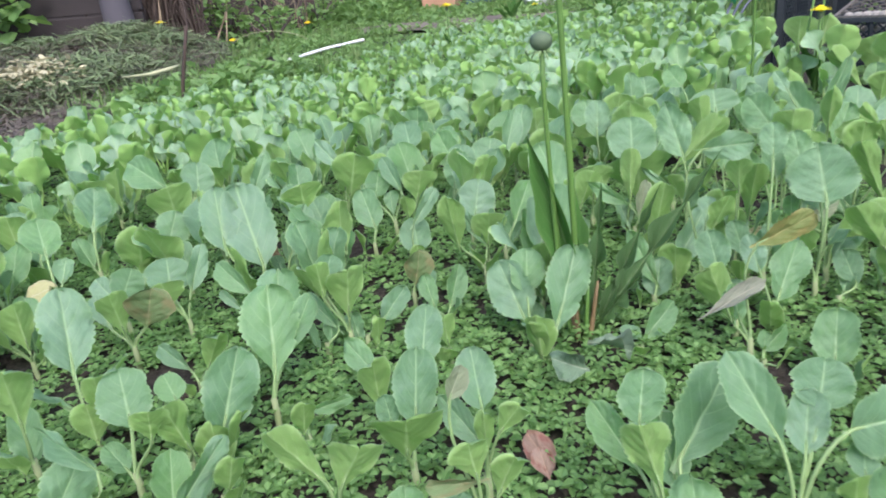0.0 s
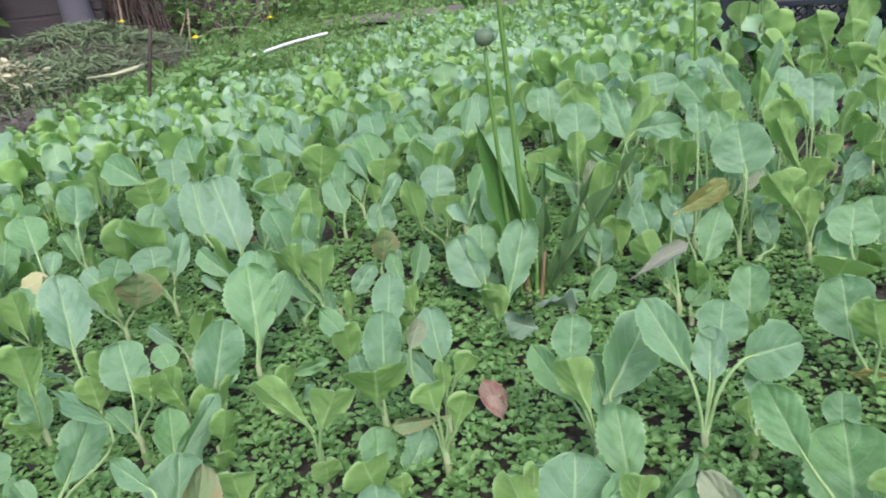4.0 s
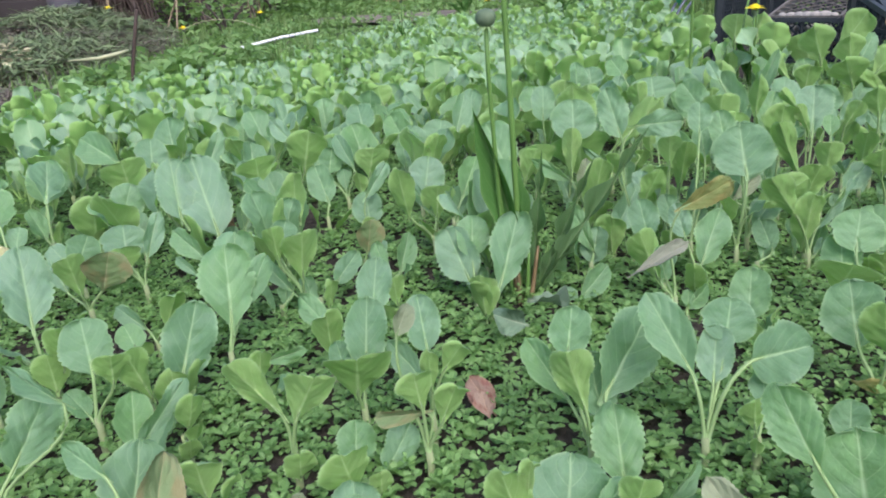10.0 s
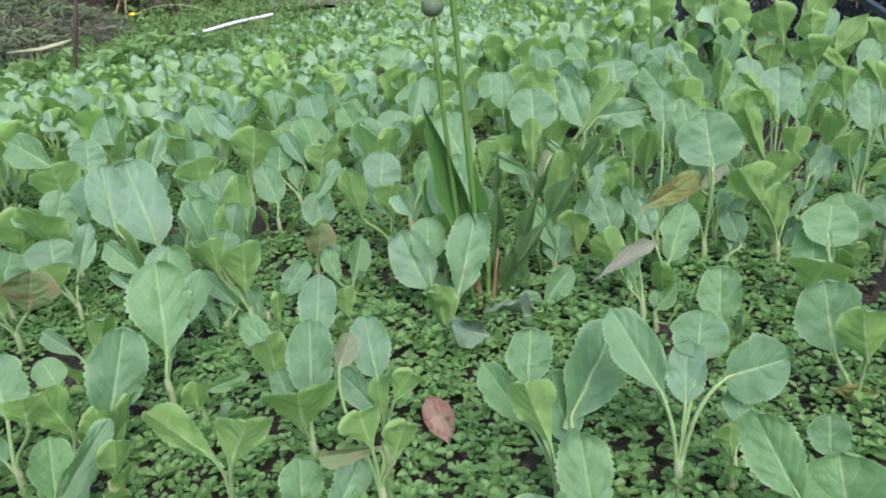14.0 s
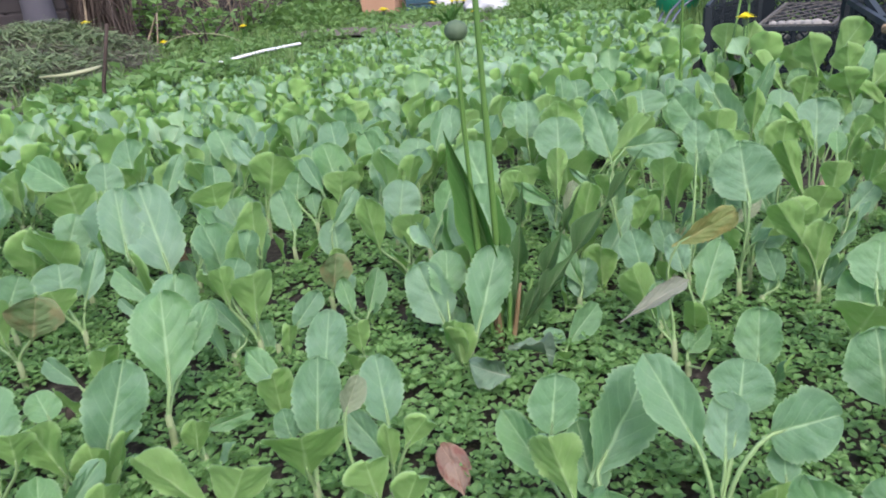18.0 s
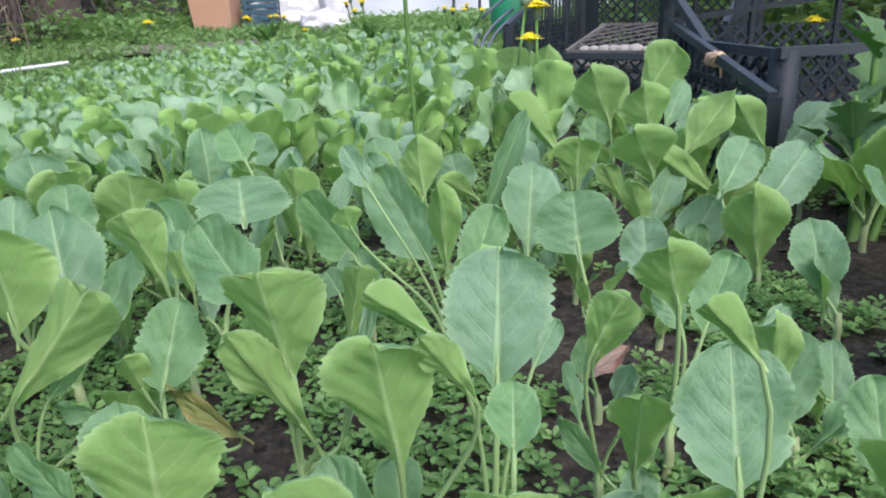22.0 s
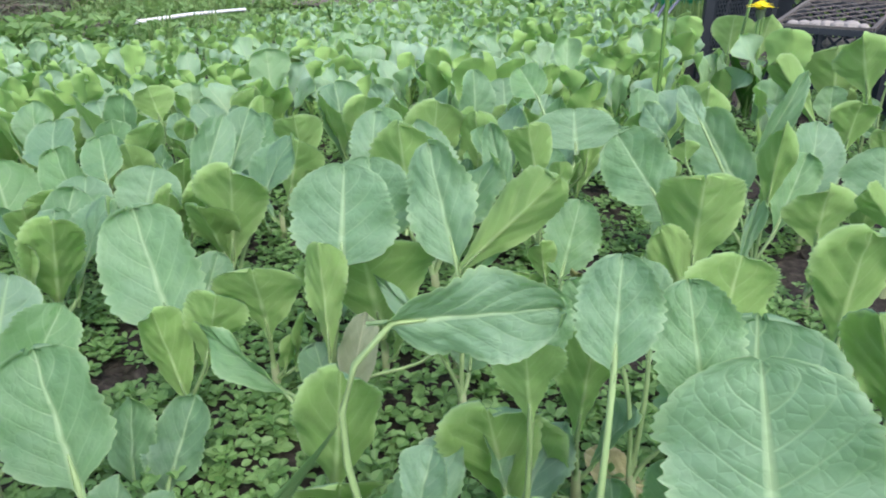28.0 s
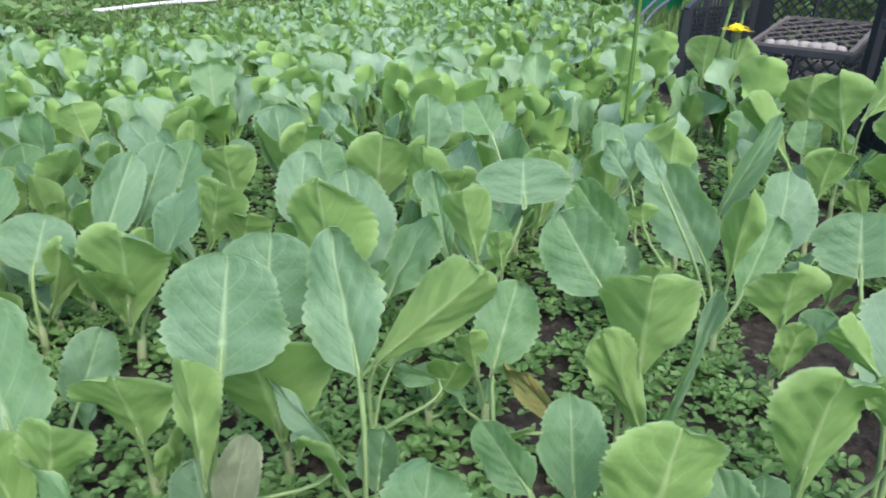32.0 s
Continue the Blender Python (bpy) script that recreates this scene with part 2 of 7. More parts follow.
DEAD_LEAF = leaf_material("dead_leaf", (0.23, 0.155, 0.115), (0.33, 0.24, 0.185), (0.4, 0.28, 0.2), (0.35, 0.14, 0.08), 0.2, blotch=(0.22, 0.1, 0.075))
PALE_LEAF = leaf_material("bleached_leaf", (0.33, 0.34, 0.15), (0.47, 0.45, 0.25), (0.5, 0.47, 0.33), (0.4, 0.34, 0.15), 0.2)
WILT_LEAF = leaf_material("wilted_leaf", (0.14, 0.24, 0.15), (0.22, 0.31, 0.22), (0.35, 0.42, 0.3), (0.2, 0.3, 0.1), 0.3)
DARK_LEAF = leaf_material("dandelion_leaf", (0.035, 0.12, 0.02), (0.065, 0.17, 0.035), (0.17, 0.27, 0.1), (0.16, 0.4, 0.03), 0.35)
LOBED_LEAF = leaf_material("lobed_leaf", (0.085, 0.185, 0.062), (0.155, 0.27, 0.12), (0.26, 0.36, 0.2), (0.2, 0.42, 0.08), 0.4)
PETIOLE = plain("leaf_stalk", (0.18, 0.29, 0.105), (0.27, 0.37, 0.175), 90, 0.5, 0.3, 0.1)
STEM = plain("seedling_stem", (0.21, 0.29, 0.12), (0.26, 0.28, 0.17), 120, 0.6, 0.2, 0.15)
WEED = leaf_material("weed_leaf", (0.058, 0.15, 0.032), (0.235, 0.395, 0.14), (0.2, 0.3, 0.1), (0.3, 0.53, 0.11), 0.38, rough=0.5, sheen=0.4, random_from="island", veins=False)
GRASS = leaf_material("grass_blade", (0.065, 0.13, 0.035), (0.17, 0.25, 0.09), (0.2, 0.3, 0.1), (0.2, 0.36, 0.06), 0.35, random_from="island", veins=False)
SHRUB = leaf_material("shrub_leaf", (0.065, 0.15, 0.045), (0.23, 0.36, 0.135), (0.2, 0.3, 0.1), (0.3, 0.52, 0.1), 0.42, random_from="island", veins=False)
REDDISH = plain("brownish_leaf_stalk", (0.13, 0.085, 0.045), (0.19, 0.14, 0.07), 90, 0.6, 0.3, 0.15)
FLOWER_STEM = plain("flower_stalk", (0.065, 0.15, 0.03), (0.11, 0.2, 0.05), 60, 0.5, 0.3, 0.1)
PETAL = leaf_material("dandelion_petal", (0.84, 0.70, 0.012), (0.9, 0.78, 0.03), (0.8, 0.7, 0.05), (0.95, 0.85, 0.03), 0.3, random_from="island", veins=False)
BUD = plain("closed_bud", (0.06, 0.10, 0.055), (0.12, 0.16, 0.10), 200, 0.6, 0.2, 0.4)
BLACK = plain("black_crate_plastic", (0.009, 0.0125, 0.0155), (0.022, 0.0295, 0.036), 30, 0.6, 0.22, 0.15)
DUSTY = plain("dusty_grey_plastic", (0.017, 0.022, 0.027), (0.044, 0.054, 0.063), 40, 0.5, 0.3, 0.2)
GRATE = plain("dust_covered_mesh", (0.06, 0.055, 0.05), (0.17, 0.16, 0.145), 60, 0.8, 0.2, 0.3)
MUD = plain("pale_dry_mud", (0.2, 0.19, 0.17), (0.36, 0.34, 0.31), 60, 0.9, 0.15, 0.6)
CARD = plain("orange_cardboard", (0.38, 0.22, 0.145), (0.46, 0.285, 0.2), 9, 0.75, 0.2, 0.1)
PAPER = plain("white_paper_label", (0.75, 0.75, 0.76), (0.8, 0.8, 0.8), 20, 0.6, 0.3, 0.05)
BLUE = plain("blue_crate_plastic", (0.018, 0.055, 0.088), (0.04, 0.095, 0.13), 30, 0.45, 0.4, 0.1)
BRIGHT_BLUE = plain("bright_blue_plastic", (0.02, 0.08, 0.5), (0.04, 0.14, 0.6), 40, 0.35, 0.5, 0.1)
GREEN = plain("green_bucket_plastic", (0.008, 0.19, 0.075), (0.02, 0.25, 0.11), 15, 0.35, 0.5, 0.05)
FILM = leaf_material("white_greenhouse_film", (0.86, 0.86, 0.88), (0.9, 0.9, 0.91), (0.9, 0.9, 0.9), (0.95, 0.95, 0.97), 0.45, rough=0.4, veins=False)
SACK = plain("white_woven_sack", (0.5, 0.49, 0.52), (0.62, 0.62, 0.65), 14, 0.7, 0.2, 0.5, distance=0.02)
PIPE = plain("white_painted_pipe", (0.74, 0.74, 0.75), (0.84, 0.84, 0.84), 25, 0.5, 0.3, 0.1)
RUST = plain("rusty_iron_rod", (0.035, 0.026, 0.023), (0.08, 0.055, 0.045), 150, 0.8, 0.3, 0.5)
HOSE = plain("blue_grey_hose", (0.05, 0.065, 0.09), (0.11, 0.13, 0.18), 60, 0.45, 0.4, 0.1)
BOARD = plain("weathered_board", (0.05, 0.045, 0.046), (0.125, 0.11, 0.112), 14, 0.85, 0.15, 0.5, distance=0.006, random_tint=0.5)
DARK_BOARD = plain("dark_weathered_plank", (0.018, 0.016, 0.017), (0.06, 0.053, 0.055), 10, 0.9, 0.12, 0.7, distance=0.008)
CONCRETE = plain("grey_post_paint", (0.045, 0.042, 0.05), (0.1, 0.095, 0.112), 12, 0.8, 0.2, 0.3)
LILAC = plain("pale_lilac_plaster", (0.26, 0.24, 0.265), (0.4, 0.375, 0.41), 8, 0.85, 0.2, 0.3)
BARK = plain("dry_vine_bark", (0.06, 0.048, 0.045), (0.15, 0.122, 0.112), 40, 0.9, 0.1, 0.6, distance=0.004)
STRAW = leaf_material("dry_stalks", (0.022, 0.018, 0.015), (0.165, 0.14, 0.112), (0.3, 0.25, 0.1), (0.3, 0.25, 0.1), 0.1, random_from="island", veins=False)
CUTTINGS = leaf_material("green_cuttings", (0.05, 0.09, 0.035), (0.215, 0.28, 0.14), (0.3, 0.25, 0.1), (0.2, 0.3, 0.1), 0.15, random_from="island", veins=False)
STRAW_PALE = plain("pale_reed", (0.34, 0.36, 0.2), (0.46, 0.46, 0.3), 60, 0.7, 0.2, 0.2)
OLD_BARK = plain("old_vine_bark", (0.038, 0.029, 0.025), (0.115, 0.09, 0.078), 40, 0.95, 0.1, 0.8, distance=0.006)
CANE = plain("dry_cane", (0.17, 0.13, 0.09), (0.33, 0.27, 0.19), 30, 0.85, 0.15, 0.3)
TWINE = plain("tan_twine", (0.42, 0.28, 0.17), (0.52, 0.38, 0.26), 200, 0.9, 0.1, 0.5)


def soil_material():
    m, nt, bs = material("dark_garden_soil", (0.05, 0.038, 0.03), 0.95, 0.12)
    co = node(nt, "ShaderNodeTexCoord").outputs["Object"]
    fine, big, grit = noise_of(nt, 160, 6, co), noise_of(nt, 3.0, 4, co), noise_of(nt, 900, 2, co)
    col = ramp(nt, fine, [(0.3, (0.026, 0.023, 0.019)), (0.55, (0.052, 0.045, 0.037)), (0.8, (0.105, 0.09, 0.074))])
    # turf and moss away from the bed
    away = node(nt, "ShaderNodeVectorMath", {0: co, 1: (0.0, 1.8, 0.0)})
    away.operation = "DISTANCE"
    far = node(nt, "ShaderNodeClamp", {0: maths(nt, "MULTIPLY_ADD", away.outputs["Value"], 1.2, -2.8)}).outputs[0]
    tuft = noise_of(nt, 24.0, 5, co)
    cover = maths(nt, "MULTIPLY_ADD", tuft, 0.6, maths(nt, "MULTIPLY", big, 0.55))
    turf = maths(nt, "MULTIPLY", far, ramp(nt, cover, [(0.4, (0, 0, 0)), (0.6, (1, 1, 1))]))
    col = mixed(nt, turf, col, mixed(nt, maths(nt, "MULTIPLY_ADD", fine, 0.6, maths(nt, "MULTIPLY", big, 0.4)), (0.035, 0.075, 0.02), (0.115, 0.145, 0.05)))
    nt.links.new(col, bs.inputs["Base Color"])
    bumped(nt, bs, maths(nt, "MULTIPLY_ADD", grit, 0.3, fine), 0.9, 0.006)
    return m


SOIL = soil_material()
PATH_SOIL = plain("trodden_path_soil", (0.10, 0.09, 0.07), (0.19, 0.17, 0.14), 30, 0.95, 0.1, 0.6, distance=0.006)
HEAP = plain("rotting_heap", (0.022, 0.019, 0.016), (0.06, 0.05, 0.041), 45, 0.95, 0.1, 0.9, distance=0.012)

# ---- the ground: one sheet to the horizon ----
def lay_of_land(x, y):
    """Height of the ground: small humps in the bed, level further off."""
    near = math.exp(-((x / 3.0) ** 2 + ((y - 2) / 4.0) ** 2))
    h = near * (0.006 * noise.noise((x * 9, y * 9, 0.3)) + 0.004 * noise.noise((x * 31, y * 31, 1.3)))
    return h - 0.004 + 0.05 * max(0.0, min(1.0, (y - 8) / 30))


def axis_steps(fine0, fine1, step):
    out = list(np.arange(fine0, fine1 + 1e-6, step))
    for side, start in ((-1, fine0), (1, fine1)):
        d, p = step, start
        while abs(p) < 400:
            d *= 1.45
            p += side * d
            out.append(p)
    return sorted(out)


gx, gy = axis_steps(-1.2, 1.2, 0.025), axis_steps(0.0, 2.6, 0.025)
gv = [(x, y, lay_of_land(x, y)) for y in gy for x in gx]
nx = len(gx)
gf = [(j * nx + i, j * nx + i + 1, (j + 1) * nx + i + 1, (j + 1) * nx + i) for j in range(len(gy) - 1) for i in range(nx - 1)]
ground = new("ground", mesh_of("ground", gv, gf, [SOIL]))
tagged(ground, "dark crumbly garden soil, turning to turf further off", "ground", kind="structure")

# trodden path past the end of the bed
pv, pf = [], []
for i in range(15):
    t = i / 14
    cx, cy = -1.1 + 1.9 * t, 5.05 - 0.25 * t
    half = (0.42 + 0.08 * math.sin(5 * t)) * math.sin(math.pi * min(1, 0.12 + t * 0.8)) ** 0.4
    for k in range(5):
        u = k / 4 * 2 - 1
        pv.append((cx + 0.05 * R.random(), cy + u * half + 0.04 * R.random(), 0.010 + 0.012 * (1 - u * u) + 0.006 * R.random()))
for i in range(14):
    for k in range(4):
        pf.append((i * 5 + k, i * 5 + k + 1, i * 5 + k + 6, i * 5 + k + 5))
garden_path = tagged(new("path", mesh_of("path", pv, pf, [PATH_SOIL])), "bare trodden earth path beyond the seedling bed", "path", kind="structure")

# ---- cabbage leaves ----
OVAL = ((0, 0.06), (0.1, 0.1), (0.16, 0.2), (0.22, 0.37), (0.3, 0.59), (0.4, 0.8), (0.5, 0.93), (0.6, 1.0), (0.7, 0.99), (0.79, 0.93), (0.87, 0.81), (0.93, 0.65), (0.97, 0.45), (0.99, 0.26), (1.0, 0.09))
ROUND = ((0, 0.05), (0.09, 0.07), (0.13, 0.2), (0.18, 0.48), (0.25, 0.73), (0.35, 0.9), (0.47, 0.99), (0.58, 1.0), (0.7, 0.97), (0.8, 0.89), (0.88, 0.77), (0.94, 0.6), (0.975, 0.42), (0.993, 0.24), (1.0, 0.09))
ORB = ((0, 0.05), (0.1, 0.06), (0.125, 0.28), (0.16, 0.56), (0.23, 0.79), (0.33, 0.93), (0.45, 1.0), (0.58, 1.0), (0.71, 0.95), (0.82, 0.84), (0.9, 0.69), (0.955, 0.49), (0.985, 0.28), (1.0, 0.09))
FAN = ((0, 0.05), (0.1, 0.1), (0.2, 0.23), (0.3, 0.41), (0.42, 0.63), (0.55, 0.83), (0.66, 0.95), (0.75, 1.0), (0.83, 0.97), (0.9, 0.86), (0.95, 0.68), (0.98, 0.45), (0.993, 0.27), (1.0, 0.09))
LONG = ((0, 0.05), (0.1, 0.09), (0.17, 0.3), (0.26, 0.6), (0.36, 0.84), (0.46, 0.97), (0.56, 1.0), (0.68, 0.95), (0.8, 0.8), (0.9, 0.58), (0.96, 0.36), (0.99, 0.18), (1.0, 0.06))
KITE = ((0, 0.06), (0.1, 0.12), (0.2, 0.3), (0.32, 0.58), (0.45, 0.85), (0.55, 0.98), (0.63, 1.0), (0.72, 0.91), (0.82, 0.68), (0.91, 0.4), (0.97, 0.18), (1.0, 0.05))


def half_width(s, outline):
    for (a, va), (b, vb) in zip(outline, outline[1:]):
        if s <= b:
            t = (s - a) / (b - a)
            t = t * t * (3 - 2 * t) * 0.5 + t * 0.5
            return va + (vb - va) * t
    return 0.12


def blade(seed, cup, curl, wave, along=60, across=16, teeth=0.068, shift=0.0, outline=OVAL):
    """Corners, faces, uv and sheet numbers of a leaf blade one unit long and one wide; +z is its upper face."""
    r = random.Random(seed)
    ph, ph2, ph3, n_teeth = r.uniform(0, 6), r.uniform(0, 6), r.uniform(0, 6), r.uniform(15, 20)
    dent_at, dent_side, dent = r.uniform(0.45, 0.9), r.choice((-1, 1)), r.choice((0, 0.06, 0.12))
    verts, uvs, faces, which = [], [], [], []
    tip_z = -curl
    for sheet in (0, 1):
        for i in range(along + 1):
            q = i / along
            s = 1 - (1 - q) ** 1.5
            y = 1.15 * s - 0.15
            for k in range(across + 1):
                u = k / across * 2 - 1
                w = half_width(min(1.0, s + 0.05 * shift * u * s * (1 - s) * 4), outline)
                side = 1 if u > 0 else 0
                edge = abs(u) ** 5
                tooth = (abs(math.sin(n_teeth * math.pi * q + ph + 1.7 * side)) - 0.5) * (0.8 + 0.5 * math.sin(5 * q + ph2))
                grow_in = max(0.0, min(1.0, (s - 0.2) * 6))
                x = 0.5 * u * w * (1 + edge * grow_in * (teeth * 1.5 * tooth + 0.05 * math.sin(9 * s + ph3 + 2.4 * side)))
                if u * dent_side > 0:
                    x *= 1 - dent * edge * math.exp(-(((s - dent_at) / 0.07) ** 2))
                z = cup * (abs(u) ** 1.6) * w * 0.5 - curl * s * s - tip_z * s
                z += wave * abs(u) ** 2 * math.sin(6.5 * s + ph2 + 2.2 * side) * (0.3 + s)
                z += 0.45 * wave * abs(u) ** 3 * math.sin(15 * s + ph3 + 1.9 * side) * grow_in
                # swellings between the side veins
                z += 0.009 * math.sin(2 * math.pi * 5.5 * (s - 0.42 * abs(u) ** 1.15)) * (1 - abs(u) ** 4) * abs(u) ** 0.5 * grow_in * w
                z += 0.026 * noise.noise((x * 4 + seed, y * 5, seed * 0.7)) + 0.010 * noise.noise((x * 11 + seed, y * 11, seed * 0.7)) - 0.022 * math.exp(-((u / 0.12) ** 2))
                yy = y + (0.045 * (abs(math.sin(n_teeth * 0.42 * math.pi * u + ph)) - 0.5) if s > 0.95 and teeth else 0) * min(1.0, (s - 0.95) * 30)
                verts.append((x, yy, z - 0.008 * sheet))
                uvs.append((u * 0.5 + 0.5, s))
        o = sheet * (along + 1) * (across + 1)
        for i in range(along):
            for k in range(across):
                a = o + i * (across + 1) + k
                f = (a, a + 1, a + across + 2, a + across + 1)
                faces.append(f if sheet == 0 else (f[0], f[3], f[2], f[1]))
                which.append(sheet)
    return verts, faces, uvs, which


BLADES = []
for seed, (cup, curl, wave, shift, outline) in enumerate((
        (0.10, 0.08, 0.05, 0.0, OVAL), (0.05, 0.16, 0.07, -0.5, ROUND), (0.20, 0.05, 0.05, 0.4, OVAL), (0.08, 0.04, 0.08, -0.3, ROUND), (0.16, 0.12, 0.06, 0.2, LONG), (0.02, 0.10, 0.09, 0.3, OVAL), (0.14, 0.02, 0.07, 0.0, ROUND),
        (0.20, 0.14, 0.045, 0.5, FAN), (0.14, 0.24, 0.055, 0.3, OVAL), (0.30, 0.16, 0.045, 0.0, FAN), (0.08, 0.12, 0.07, 0.2, FAN), (0.22, 0.28, 0.05, 0.6, LONG), (0.16, -0.06, 0.06, 0.4, OVAL), (0.10, 0.20, 0.06, -0.4, FAN))):
    bv, bf, bu, bw = blade(seed + 1, cup, curl, wave, shift=shift, outline=outline)
    BLADES.append(mesh_of("leaf", bv, bf, [LEAF_UP, LEAF_LOW], bu, bw, flat=[(x, y) for x, y, z in bv]))
UPPER, LOWER = BLADES[:7], BLADES[7:]
bv, bf, bu, bw = blade(31, 0.06, 0.03, 0.06, shift=0.3, outline=ORB)
ORB_LEAF = mesh_of("leaf", bv, bf, [LEAF_UP, LEAF_LOW], bu, bw, flat=[(x, y) for x, y, z in bv])
bv, bf, bu, bw = blade(41, 0.2, 0.14, 0.06, shift=0.5, outline=KITE)
KITE_LEAF = mesh_of("leaf", bv, bf, [LEAF_UP, LEAF_LOW], bu, bw, flat=[(x, y) for x, y, z in bv])


def repainted(me, *mats):
    me = me.copy()
    me.materials.clear()
    for m in mats:
        me.materials.append(m)
    return me


ODD = {"y": repainted(BLADES[0], YELLOW_LEAF, YELLOW_LEAF), "b": repainted(BLADES[8], BROWN_LEAF, BROWN_LEAF), "p": repainted(BLADES[2], FADED_LEAF, FADED_LEAF)}


def leaf_frame(base, tip, width, facing, twist=0.0):
    """The matrix that lays a unit blade from base to tip, its upper face towards facing."""
    base, tip = Vector(base), Vector(tip)
    along = tip - base
    length = along.length
    y = along / length
    x = y.cross(Vector(facing))
    x = x.normalized() if x.length > 1e-4 else Vector((1, 0, 0))
    z = x.cross(y)
    x, z = x * math.cos(twist) + z * math.sin(twist), z * math.cos(twist) - x * math.sin(twist)
    m = Matrix.Identity(4)
    m.col[0][:3], m.col[1][:3], m.col[2][:3], m.col[3][:3] = x * width, along, z * length, base
    return m


def stalk_mesh(crown, base, tip, r0=0.0022, r1=0.0016, n=8):
    """A stalk that leaves the crown upwards and runs smoothly into the leaf's midrib."""
    crown, base, tip = Vector(crown), Vector(base), Vector(tip)
    h = (base - crown).length
    d = ((tip - base).normalized() * 0.6 + (base - crown).normalized() * 0.4).normalized()
    pts = bezier(crown, crown + (base - crown) * 0.15 + Vector((0, 0, 0.22 * h)), base - d * 0.35 * h, base, n) + [base + (tip - base) * 0.1, base + (tip - base) * 0.2]
    return tube(pts, [r0 + (r1 - r0) * i / n for i in range(n)] + [r1 * 0.7, r1 * 0.3], 6)


def grow(plant, x, y, leaves, stem_top, r):
    """Stem and leaves of one seedling, in the plant's own frame. Each leaf: base, tip, width, facing, mesh."""
    part("stem", mesh_of("stem", *tube([(0, 0, -0.012), (0.001, 0, stem_top * 0.5), (0, 0.001, stem_top)], [0.0030, 0.0028, 0.0024], 6), [STEM]), None, plant)
    for base, tip, width, facing, me, label in leaves:
        m = leaf_frame(base, tip, width, facing, r.uniform(-0.22, 0.22))
        leaf = part("leaf", me, None, plant, label)
        leaf.matrix_local = m
        crown = (base[0] * 0.06, base[1] * 0.06, min(stem_top * 0.9, base[2] * 0.6))
        stalk = part("leaf_stalk", mesh_of("leaf_stalk", *stalk_mesh(crown, base, tip, 0.0011 + 0.013 * width, 0.0007 + 0.0115 * width), [PETIOLE]), None, leaf)
        stalk.matrix_parent_inverse = m.inverted()


PLACED = []


def fitting(r, kind, ratio):
    """A blade whose outline suits the leaf's width over length."""
    if kind == "u":
        return r.choice((LOWER[0], LOWER[2], LOWER[3], LOWER[6], LOWER[1], LOWER[5]))
    if ratio > 0.85:
        chosen = UPPER[r.choice((1, 3, 6))]
        return ORB_LEAF if ratio > 1.0 else chosen
    if ratio < 0.5:
        return UPPER[r.choice((4, 0, 2))]
    return UPPER[r.choice((0, 1, 2, 3, 5, 6))]


SEEDLING_LABEL = "young cabbage seedling with rounded blue-green leaves in dark soil"


def small_leaf(r, az, size):
    """A leaf of a seedling by its direction round the stem: base, tip, width, facing."""
    reach, h = r.uniform(0.006, 0.02) * size, r.uniform(0.026, 0.056) * size
    lean = r.uniform(0.02, 0.62)
    length = r.uniform(0.042, 0.072) * size
    d = Vector((math.cos(az), math.sin(az), 0))
    base = d * reach + Vector((0, 0, h))
    az2 = az + r.uniform(-0.35, 0.35)
    d2 = Vector((math.cos(az2), math.sin(az2), 0))
    tip = base + (d2 * math.sin(lean) + Vector((0, 0, math.cos(lean)))) * length
    return tuple(base), tuple(tip), length * r.uniform(0.55, 0.86), tuple(Vector((0, 0, 0.3)) - d2 + Vector((r.uniform(-0.6, 0.6), r.uniform(-0.6, 0.6), 0)))


